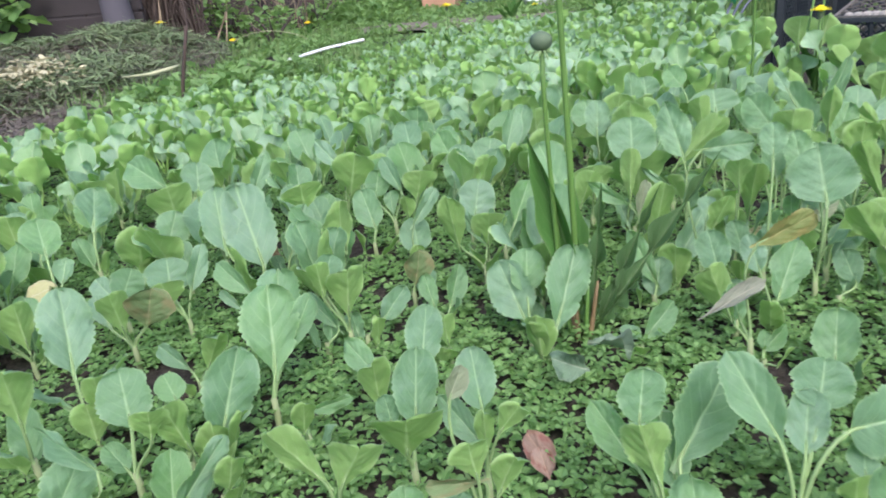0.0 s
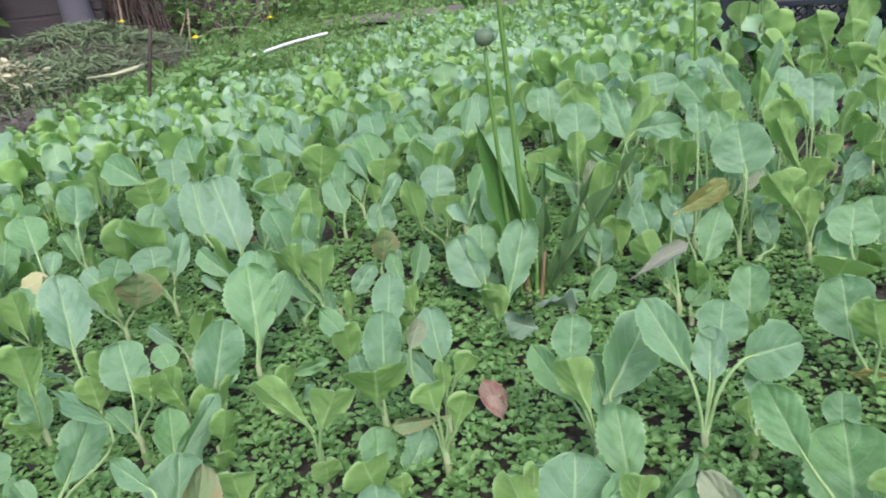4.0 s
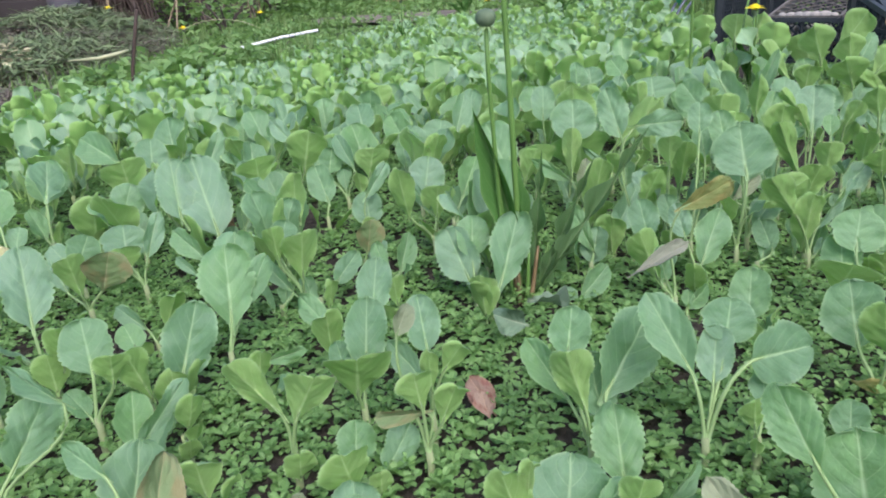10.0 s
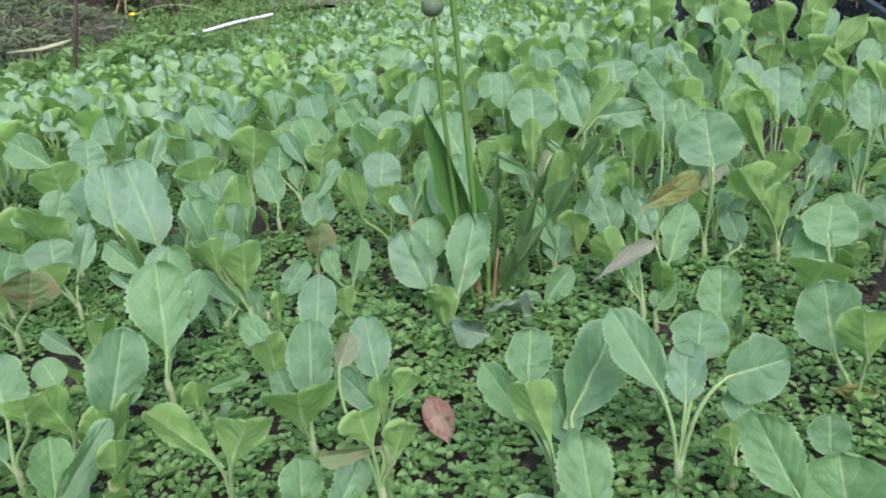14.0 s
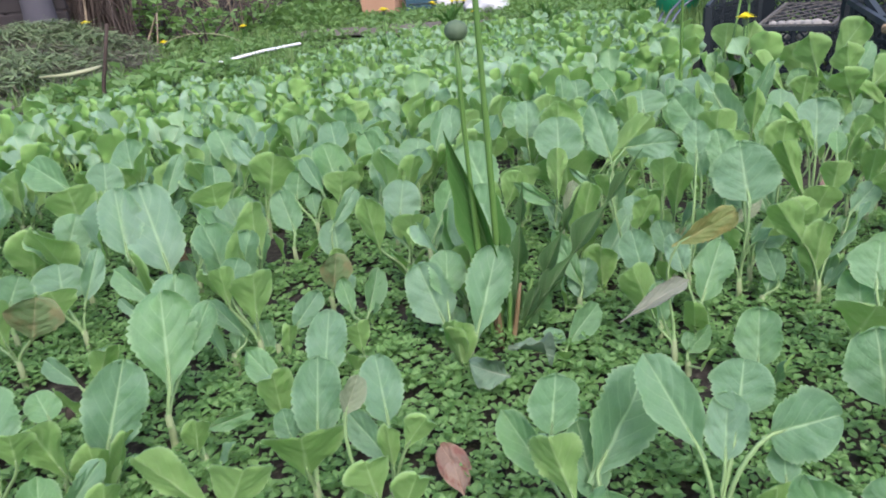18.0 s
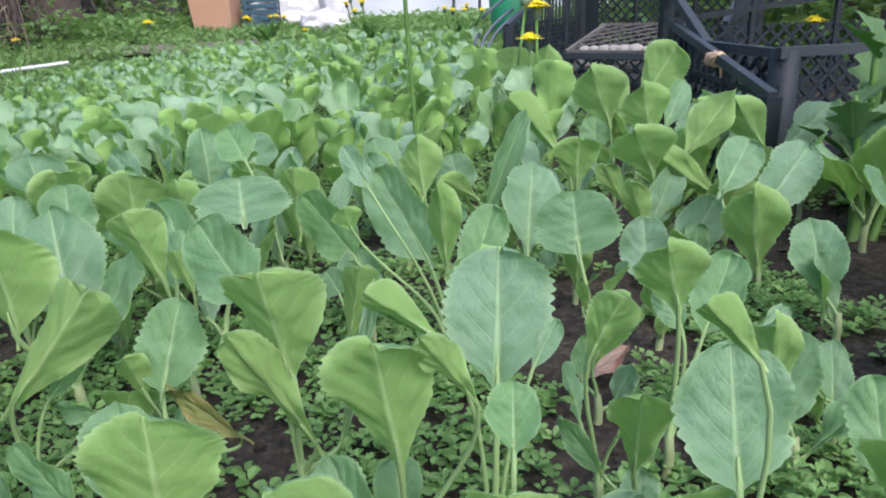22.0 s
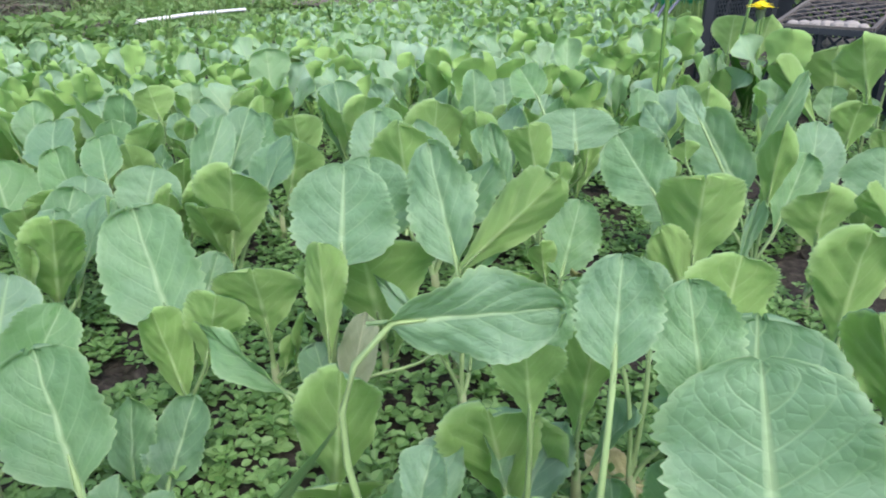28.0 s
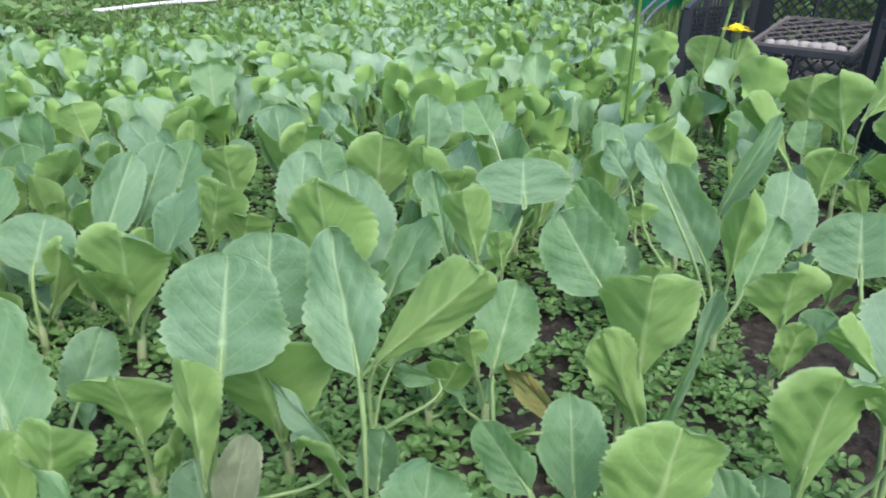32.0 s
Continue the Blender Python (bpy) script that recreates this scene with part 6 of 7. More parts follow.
bar(bm, a0 + Vector((0, 0, 0.255)), a0 + Vector((-0.012, -0.17, 0.17)), 0.013)
part("brace", bm, DUSTY, crate, "slanting grey brace")
# low crate in front
crate = thing("plastic_crate", (0, 0, 0), "low black plastic crate with rounded hollow corner posts", "crate", "black crates")
c0 = Vector((0.926, 1.424, 0.03))
r2, b2 = Vector((1, 0.05, 0)).normalized(), Vector((-0.05, 1, 0)).normalized()
crate_wall(crate, "front_wall", c0, r2, 0.5, 0.141, posts=(False, True))
crate_wall(crate, "side_wall", c0, b2, 0.26, 0.139, posts=(False, True))
crate_floor(crate, c0 + Vector((0, 0, 0.02)), r2, b2, 0.5, 0.26)
post_v, post_f = tube([c0 + Vector((0.012, 0.012, 0.0)), c0 + Vector((0.012, 0.012, 0.143))], 0.019, 12, False)
post_v2, post_f2 = tube([c0 + Vector((0.012, 0.012, 0.143)), c0 + Vector((0.012, 0.012, 0.06))], 0.014, 12, False)
ring_f = [(12 + k, 12 + (k + 1) % 12, 24 + (k + 1) % 12, 24 + k) for k in range(12)]
part("corner_post", mesh_of("corner_post", post_v + post_v2, post_f + [tuple(i + 24 for i in q) for q in post_f2] + ring_f, [BLACK]), None, crate, "hollow round corner post")
# knot of twine on the worn rim
knot = thing("twine_knot", (0.881, 1.505, 0.157), "tan twine knotted round a crate rim, ends hanging", "twine")
turns = []
for i in range(64):
    a = 6.283 * i / 13
    turns.append(((0.0085 + 0.0015 * math.sin(i * 1.7)) * math.cos(a), (i - 32) * 0.0004 + 0.003 * math.sin(i), 0.001 + (0.0085 + 0.0012 * math.cos(i * 2.3)) * math.sin(a)))
part("knot", mesh_of("knot", *tube(turns, 0.0023, 6), [TWINE]), None, knot)
part("end", mesh_of("end", *gather([tube([(0, -0.012, 0), (0.002, -0.02, -0.03), (-0.002, -0.02, -0.065)], [0.0025, 0.002, 0.002], 6), tube([(-0.002, -0.02, -0.06), (-0.006, -0.02, -0.085)], [0.006, 0.011], 6)]), [TWINE]), None, knot)

# ---- bucket and hose ----
bucket = thing("bucket", (1.24, 4.18, 0), "bright green plastic bucket standing in the weeds", "bucket")


def ring_wall(outer, inner, sides=36):
    pts = [(r_, z_) for r_, z_ in outer] + [(r_, z_) for r_, z_ in inner]
    v = [(r_ * math.cos(6.28319 * k / sides), r_ * math.sin(6.28319 * k / sides), z_) for r_, z_ in pts for k in range(sides)]
    f = [(i * sides + k, i * sides + (k + 1) % sides, (i + 1) * sides + (k + 1) % sides, (i + 1) * sides + k) for i in range(len(pts) - 1) for k in range(sides)]
    return v, f


part("body", mesh_of("body", *ring_wall([(0.0, 0.0), (0.098, 0.0), (0.104, 0.01), (0.14, 0.35)], [(0.137, 0.35), (0.1, 0.012), (0.0, 0.012)]), [GREEN]), None, bucket)
part("rim", mesh_of("rim", *ring_wall([(0.1395, 0.335), (0.15, 0.335), (0.152, 0.352), (0.147, 0.36)], [(0.1375, 0.358), (0.137, 0.345)]), [GREEN]), None, bucket)
part("handle", mesh_of("handle", *tube([(0.15 * math.cos(a), -0.02 - 0.05 * math.sin(a), 0.34 - 0.11 * math.sin(a)) for a in np.linspace(0, math.pi, 15)], 0.003, 6), [DUSTY]), None, bucket, "thin wire handle")
hose = thing("garden_hose", (0.93, 2.85, 0), "blue-grey garden hose lying in loose loops behind the crates", "hose")
for k in range(4):
    pts = []
    for i in range(26):
        a = 0.5 + 5.0 * i / 25 + k
        rad = 0.075 + 0.012 * k
        pts.append((rad * math.cos(a) * 1.3, 0.03 * k + 0.05 * math.sin(a), 0.11 + 0.012 * k + (0.085 + 0.01 * k) * math.sin(a + 0.7)))
    pts = [(x, y, max(0.012, z)) for x, y, z in pts]
    part("loop", mesh_of("loop", *tube(pts, 0.005, 6), [HOSE]), None, hose)

# ---- white pipe, iron stake, reeds ----
pipe = tagged(new("pipe", mesh_of("pipe", *tube([(-1.05, 3.2, 0.02), (-0.95, 3.62, 0.027), (-0.85, 4.04, 0.022)], 0.0075, 8), [PIPE])), "white painted pipe lying on the ground beside the bed", "pipe")
stake = tagged(new("iron_stake", mesh_of("iron_stake", *tube([(-1.016, 2.08, -0.05), (-1.0, 2.083, 0.08), (-0.975, 2.087, 0.17), (-0.954, 2.091, 0.248)], [0.006, 0.006, 0.0055, 0.005], 6), [RUST])), "thin rusty iron stake standing at the bed's edge", "stake")
reed = tagged(new("dry_reed", mesh_of("dry_reed", *tube([(-1.357, 2.374, 0.088), (-1.299, 2.461, 0.082), (-1.266, 2.555, 0.087), (-1.257, 2.611, 0.092)], [0.003, 0.007, 0.008, 0.004], 6), [STRAW_PALE])), "pale yellow-green reed lying on the compost heap", "reed")
arch = tagged(new("bent_stalk", mesh_of("bent_stalk", *tube(bezier((-1.75, 4.2, 0.0), (-1.6, 4.2, 0.15), (-1.3, 4.2, 0.12), (-1.15, 4.1, 0.02), 12), 0.0018, 6), [STRAW_PALE])), "pale dry stalk arching over the ground", "stalk")
cane = tagged(new("bent_cane", mesh_of("bent_cane", *tube([(-1.892, 4.418, 0.000), (-1.776, 4.444, 0.220), (-1.771, 4.334, 0.000)], 0.006, 6), [CANE])), "pale dry cane snapped over in the middle, standing in the weeds", "cane")
cane = tagged(new("dry_cane", mesh_of("dry_cane", *tube([(-2.121, 4.211, 0.000), (-2.119, 4.294, 0.336), (-2.148, 4.510, 0.753)], 0.007, 6), [CANE])), "pale dry cane leaning upright against the vines", "cane")
scrap = tagged(new("plastic_scrap", mesh_of("plastic_scrap", [(-0.03, 0, 0), (0.03, -0.01, 0.01), (0.025, 0.02, 0.05), (-0.035, 0.02, 0.055), (-0.02, 0.03, 0.01), (0.03, 0.035, 0.02)], [(0, 1, 2, 3), (3, 2, 5, 4), (0, 4, 5, 1)], [BRIGHT_BLUE])), "crumpled scrap of bright blue plastic on the ground", "plastic")
scrap.matrix_world = pose(0.25, 4.45, 0.02) @ Matrix.Scale(0.6, 4)

sheet_v = [(u, 0.02 * math.sin(9 * u) + 0.03 * v, v + 0.015 * math.sin(14 * u + 3 * v)) for v in (0.0, 0.05, 0.1, 0.15) for u in np.linspace(0, 0.22, 8)]
sheet = new("plastic_sheet", mesh_of("plastic_sheet", sheet_v, [(j * 8 + i, j * 8 + i + 1, j * 8 + i + 9, j * 8 + i + 8) for j in range(3) for i in range(7)], [PIPE]))
sheet.matrix_world = pose(1.34, 1.72, 0.0, rz=-35)
tagged(sheet, "crumpled white plastic sheet lying behind the tall weed", "plastic")

# ---- compost heap ----
def heap_height(x, y):
    """Low and long, with a higher hump towards the post."""
    d = ((x + 2.35) / 1.08) ** 2 + ((y - 3.0) / 1.2) ** 2
    if d >= 1:
        return -0.02
    hump = math.exp(-((x + 1.95) / 0.42) ** 2 - ((y - 3.6) / 0.34) ** 2)
    return (1 - d) ** 0.6 * (0.135 + 0.03 * noise.noise((x * 2.3, y * 2.3, 3))) + 0.085 * hump + 0.05 * noise.noise((x * 6, y * 6, 6)) * (1 - d) + 0.02 * noise.noise((x * 17, y * 17, 2)) * (1 - d)


heap = thing("compost_heap", (0, 0, 0), "low compost heap of rotting weeds and dry stalks", "heap")
hx, hy = np.linspace(-3.4, -1.08, 62), np.linspace(1.72, 4.28, 66)
hv = [(x, y, heap_height(x, y)) for y in hy for x in hx]
part("mound", mesh_of("mound", hv, [(j * 62 + i, j * 62 + i + 1, (j + 1) * 62 + i + 1, (j + 1) * 62 + i) for j in range(65) for i in range(61)], [HEAP]), None, heap)


def strands(count, place, length, width, flat=0.25):
    """Thin bent strips lying about: place(n) gives their middles."""
    c = place(count)
    count = len(c)
    az = rng.uniform(0, 6.28, count)
    d = np.stack([np.cos(az), np.sin(az), rng.normal(0, flat, count)], 1)
    sd = np.stack([-np.sin(az), np.cos(az), rng.normal(0, 0.3, count)], 1)
    L, wd = (length * rng.uniform(0.4, 1.3, count))[:, None], (width * rng.uniform(0.5, 1.5, count))[:, None]
    sag = np.array((0, 0, 1.0)) * (L * rng.uniform(-0.1, 0.2, (count, 1)))
    rows = []
    for t in (-0.5, 0.0, 0.5):
        m = c + d * L * t + sag * (1 - 4 * t * t)
        rows += [m - sd * wd * 0.5, m + sd * wd * 0.5]
    v = np.stack(rows, 1)
    b = 6 * np.arange(count)[:, None]
    return v.reshape(-1, 3), np.concatenate([b + (0, 1, 3, 2), b + (2, 3, 5, 4)]), np.tile((0.5, 0.5), (6 * count, 1))


def on_heap(lift, west=1.0):
    def place(n):
        x, y = -3.35 + 2.2 * rng.random(2 * n) ** west, rng.uniform(1.75, 4.25, 2 * n)
        inside = ((x + 2.35) / 1.06) ** 2 + ((y - 3.0) / 1.18) ** 2 < 1.0 + 0.08 * np.sin(9 * x + 7 * y)
        x, y = x[inside][:n], y[inside][:n]
        n = len(x)
        z = np.array([heap_height(a, b) for a, b in zip(x, y)])
        z = np.maximum(z, 0.0) + rng.uniform(0, lift, n)
        return np.stack([x, y, z], 1)
    return place


def heap_part(name, pieces, mat, label):
    """A layer of litter as a part of the heap."""
    ob = stuff(name, pieces, mat, label, "litter")
    me = ob.data
    bpy.data.objects.remove(ob)
    return part(name, me, None, heap, label)


def before_heap(n):
    """Litter spread between the heap and the bed."""
    x, y = rng.uniform(-2.9, -0.85, 3 * n), rng.uniform(1.1, 3.2, 3 * n)
    keep = np.array([not in_bed(a, b) and b > 1.3 + 0.6 * noise.noise((a * 2.2, b * 2.2, 9)) + 0.25 * max(0.0, -1.6 - a) and heap_height(a, b) < 0.07 and a < -0.62 - 0.28 * b + 0.5 * noise.noise((a * 4, b * 4, 7)) + 0.35 for a, b in zip(x, y)])
    x, y = x[keep][:n], y[keep][:n]
    z = np.array([max(0.0, heap_height(a, b)) for a, b in zip(x, y)])
    return np.stack([x, y, z + rng.uniform(0.0, 0.022, len(x))], 1)


def green_place(n):
    """Fresh cuttings, thrown in clumps over the hump and down its front."""
    at = np.array(((-1.95, 3.5), (-2.1, 3.3), (-1.75, 3.35), (-1.55, 2.75), (-1.45, 2.5), (-1.6, 2.35), (-2.4, 3.3), (-1.95, 2.1)))
    c = at[rng.integers(0, len(at), n)] + rng.normal(size=(n, 2)) * 0.13
    z = np.array([max(0.0, heap_height(a, b)) for a, b in c])
    return np.c_[c, z + rng.uniform(0.0, 0.035, n)]


heap_part("straw_litter", [strands(19000, on_heap(0.026), 0.10, 0.0026), strands(15000, before_heap, 0.09, 0.0034), strands(1500, before_heap, 0.05, 0.009)], STRAW, "tangle of brown dry stalks")
heap_part("green_litter", [strands(11000, on_heap(0.03, 0.8), 0.085, 0.003), strands(5200, green_place, 0.13, 0.0042), strands(2600, before_heap, 0.06, 0.0032)], CUTTINGS, "wilting green weed cuttings")


def pale_place(n):
    x, y = rng.normal(-1.74, 0.075, n), rng.normal(2.42, 0.075, n)
    z = np.array([max(0.0, heap_height(a, b)) for a, b in zip(x, y)])
    return np.stack([x, y, z + rng.uniform(0.015, 0.07, n)], 1)


pc = pale_place(300)
heap_part("leaf_litter", [leaf_cloud(pc, np.stack([rng.normal(size=300), rng.normal(size=300), rng.normal(0, 0.3, 300)], 1), rng.uniform(0.022, 0.04, 300), 0.5)], PALE_LEAF, "bleached yellow leaves")

# ---- grass and weeds round the bed ----
def tufts(count, where, size, spread=0.5, per=6, thin=0.05):
    """Blades of grass in tufts, feet from where(n)."""
    c = np.repeat(where(count), per, 0)
    n = len(c)
    az, lean = rng.uniform(0, 6.28, n), np.abs(rng.normal(0, spread, n))
    d = np.stack([np.cos(az) * np.sin(lean), np.sin(az) * np.sin(lean), np.cos(lean)], 1)
    c = c + np.stack([0.15 * size * rng.normal(size=n), 0.15 * size * rng.normal(size=n), np.zeros(n)], 1)
    L, w = (size * rng.uniform(0.5, 1.3, n))[:, None], (size * thin * rng.uniform(0.6, 1.4, n))[:, None]
    sd = np.stack([-np.sin(az), np.cos(az), np.zeros(n)], 1)
    drop = np.array((0, 0, -1.0)) * L * (0.25 * lean[:, None])
    rows = [c - sd * w, c + sd * w, c + d * L * 0.55 - sd * w * 0.9, c + d * L * 0.55 + sd * w * 0.9, c + d * L + drop - sd * w * 0.15, c + d * L + drop + sd * w * 0.15]
    v = np.stack(rows, 1)
    b = 6 * np.arange(n)[:, None]
    return v.reshape(-1, 3), np.concatenate([b + (0, 1, 3, 2), b + (2, 3, 5, 4)]), np.tile((0.5, 0.5), (6 * n, 1))


def area(x0, x1, y0, y1, hole=None):
    def place(n):
        x, y = rng.uniform(x0, x1, n), rng.uniform(y0, y1, n)
        if hole is not None:
            keep = np.array([not hole(a, b) for a, b in zip(x, y)])
            x, y = x[keep], y[keep]
        return np.stack([x, y, np.zeros(len(x))], 1)
    return place


def on_path(x, y):
    if -0.07 < x - (-1.05 + 0.24 * (y - 3.2)) < 0.3 and 2.95 < y < 4.2 and x < 0.6 * y - 2.6 + 0.1 * noise.noise((x * 20, y * 20, 4)):
        return True
    t = (x + 1.1) / 1.9
    return (0 < t < 1.02 and abs(y - (5.1 - 0.3 * t)) < 0.16 + 0.34 * noise.noise((x * 3.1, y * 3.1, 2))) or in_bed(x, y) or (-0.98 < x < -0.52 and 7.5 < y < 8.0) or (x - 1.24) ** 2 + (y - 4.18) ** 2 < 0.03


def broad(count, where, size, tall, per=7):
    """Broad-leaved weeds: leaves at several heights round a foot."""
    c = np.repeat(where(count), per, 0)
    n = len(c)
    az = rng.uniform(0, 6.28, n)
    c = c + np.stack([0.5 * size * np.cos(az), 0.5 * size * np.sin(az), tall * rng.random(n) ** 1.2], 1)
    return leaf_cloud(c, np.stack([np.cos(az), np.sin(az), rng.uniform(-0.1, 0.9, n)], 1), size * rng.uniform(0.5, 1.2, n), 0.7)


stuff("rough_grass", [tufts(260, area(-1.5, -0.7, 2.0, 4.6, on_path), 0.08), tufts(1500, area(-3.2, 3.2, 4.1, 9.0, on_path), 0.055), tufts(420, area(0.85, 1.6, 2.7, 4.0, on_path), 0.1, 0.5)],
      GRASS, "rough green grass round the bed and path", "grass")
stuff("ground_weeds", [broad(430, area(-1.35, -0.7, 1.9, 4.4, on_path), 0.03, 0.05), broad(520, area(-1.1, -0.45, 2.6, 4.3, in_bed), 0.022, 0.012), broad(90, area(-1.2, -0.8, 2.0, 2.7, on_path), 0.045, 0.08), broad(2600, area(-3.3, 3.2, 4.05, 9.2, on_path), 0.04, 0.045), broad(420, area(-3.0, -0.95, 5.6, 8.8, on_path), 0.065, 0.16), broad(420, area(0.35, 2.6, 4.4, 7.5, on_path), 0.05, 0.11), broad(380, area(0.95, 2.4, 0.6, 1.6, lambda a, b: (a - 1.5) ** 2 / 0.7 + (b - 1.25) ** 2 / 0.3 > 1 + 0.8 * noise.noise((a * 4, b * 4, 1))), 0.03, 0.03)],
      SHRUB, "broad-leaved green weeds on the ground round the bed", "weeds")
stuff("tall_onion_leaves", [tufts(60, area(1.45, 2.5, 3.0, 3.9), 0.62, 0.2, 6, 0.009)], GRASS, "tall upright green leaves behind the crates", "leaves")


# ---- shrubs, vines, trunk ----
def shrub(x, y, h, w, seed, label, size=0.05, count=900):
    global rng
    rng = np.random.default_rng(seed)
    s = thing("shrub", (x, y, 0), label, "shrub", "shrubs")
    rr = random.Random(seed)
    for k in range(6):
        a = 6.28 * k / 6 + rr.uniform(-0.4, 0.4)
        top = Vector((math.cos(a) * w * 0.35, math.sin(a) * w * 0.35, h * rr.uniform(0.6, 0.95)))
        part("branch", mesh_of("branch", *tube(bezier((0.02 * math.cos(a), 0.02 * math.sin(a), -0.02), (0, 0, h * 0.3), top * 0.7, top, 6), [0.012, 0.01, 0.008, 0.007, 0.005, 0.003], 6), [BARK]), None, s)
    # clumps of leaves at uneven distances
    ctr = np.stack([rng.normal(0, w * 0.3, 16), rng.normal(0, w * 0.25, 16), rng.uniform(0.08, 0.95, 16) * h], 1)
    c = ctr[rng.integers(0, 16, count)] + rng.normal(size=(count, 3)) * (w * 0.13, w * 0.13, h * 0.1)
    c[:, 2] = np.maximum(c[:, 2], 0.01)
    az = rng.uniform(0, 6.28, count)
    v, f, u = leaf_cloud(c, np.stack([np.cos(az), np.sin(az), rng.uniform(-0.6, 0.7, count)], 1), size * rng.uniform(0.5, 1.3, count), 0.7)
    part("foliage", mesh_of("foliage", v, f, [SHRUB], u, smooth=False), None, s)
    return s


for n, (x, y, h, w, size, count) in enumerate(((-2.95, 3.75, 0.75, 0.7, 0.10, 420), (-1.88, 4.75, 0.42, 0.42, 0.06, 240), (-1.6, 6.1, 0.3, 0.6, 0.05, 420), (-1.6, 7.7, 0.6, 0.7, 0.075, 800), (-1.3, 9.0, 0.62, 0.7, 0.07, 800), (-2.6, 7.2, 1.2, 1.3, 0.07, 1500), (-0.2, 8.5, 0.55, 0.7, 0.05, 700),
                                           (2.3, 3.6, 1.1, 1.0, 0.06, 1500), (2.9, 2.8, 1.2, 1.2, 0.06, 1700), (2.2, 2.2, 0.8, 0.9, 0.05, 1300), (3.2, 4.6, 1.4, 1.4, 0.07, 1500), (-1.5, 4.45, 0.2, 0.4, 0.045, 220), (1.72, 2.95, 0.5, 0.7, 0.045, 800), (1.6, 3.7, 0.5, 0.6, 0.05, 900), (2.0, 2.6, 0.55, 0.8, 0.05, 800))):
    shrub(x, y, h, w, 200 + n, "leafy green shrub along the garden's edge", size, count)
rng = np.random.default_rng(77)

vines = thing("vine_tangle", (0, 0, 0), "tangle of bare brown vines and dead stems against the fence", "vines", kind="stuff")
rr = random.Random(31)
V = []
for k in range(150):
    t = 0.62 * rr.random()
    x, y = -2.3 + 0.85 * t + rr.uniform(-0.25, 0.25), 4.3 + 2.6 * t + rr.uniform(-0.25, 0.25)
    h = rr.uniform(0.35, 1.6)
    dx = rr.uniform(-0.5, 0.5)
    V.append(tube(bezier((x, y, -0.02), (x + rr.uniform(-0.25, 0.25), y, h * 0.5), (x + dx + rr.uniform(-0.3, 0.3), y + rr.uniform(-0.2, 0.2), h), (x + dx * 1.6, y + rr.uniform(-0.2, 0.2), h * rr.uniform(0.3, 1.1)), 7), rr.uniform(0.0015, 0.0055) if k % 25 else 0.009, 6, False))
part("stems", mesh_of("stems", *gather(V), [BARK]), None, vines)
V = []
for k in range(15):
    t = rr.random()
    x, y = -2.2 + 0.7 * t, 4.1 + 1.6 * t
    h = rr.uniform(0.3, 0.9)
    V.append(tube(bezier((x, y, 0), (x + rr.uniform(-0.1, 0.1), y, h * 0.6), (x + rr.uniform(-0.3, 0.3), y - 0.1, h), (x + rr.uniform(-0.4, 0.4), y - 0.15, h * rr.uniform(0.1, 0.9)), 7), 0.0032, 6, False))
part("dry_canes", mesh_of("dry_canes", *gather(V), [CANE]), None, vines, "pale dry canes")

trunk = thing("tree_trunk", (-1.95, 7.0, 0), "dark rough trunk of an old tree wrapped in vines", "tree")
tv, tf = tube([(0, 0, -0.05), (0.01, 0, 0.2), (0.02, 0.02, 0.7), (0.0, 0.05, 1.4), (0.05, 0.05, 2.4)], [0.34, 0.235, 0.2, 0.19, 0.18], 22, False)
tv = [(x * (1 + 0.1 * noise.noise((x * 14, y * 14, z * 3))), y * (1 + 0.1 * noise.noise((x * 14, y * 14, z * 3 + 5))), z) for x, y, z in tv]
part("trunk", mesh_of("trunk", tv, tf, [OLD_BARK]), None, trunk)

stump = thing("vine_stump", (-2.12, 4.45, 0), "gnarled dark brown old vine stock matted with dead stems", "vine")
rr = random.Random(88)
for k in range(150):
    a0, r0 = rr.uniform(0, 6.28), rr.uniform(0.02, 0.15)
    x0, y0 = r0 * math.cos(a0), r0 * math.sin(a0)
    h = rr.uniform(0.5, 1.5)
    lean = rr.uniform(-0.35, 0.35)
    part("stem", mesh_of("stem", *tube(bezier((x0 * 1.5, y0 * 1.5, -0.03), (x0 - lean * 0.8, y0 + rr.uniform(-0.1, 0.1), h * 0.3), (x0 + lean + rr.uniform(-0.2, 0.2), y0 - 0.05, h * rr.uniform(0.4, 0.9)), (x0 + lean * rr.uniform(-0.6, 1.4), y0 + rr.uniform(-0.15, 0.1), h * rr.uniform(0.3, 1.0)), 9), [rr.choice((0.0025, 0.003, 0.004, 0.005, 0.008)) * (1 - 0.07 * i) for i in range(9)], 8, False), [OLD_BARK]), None, stump)

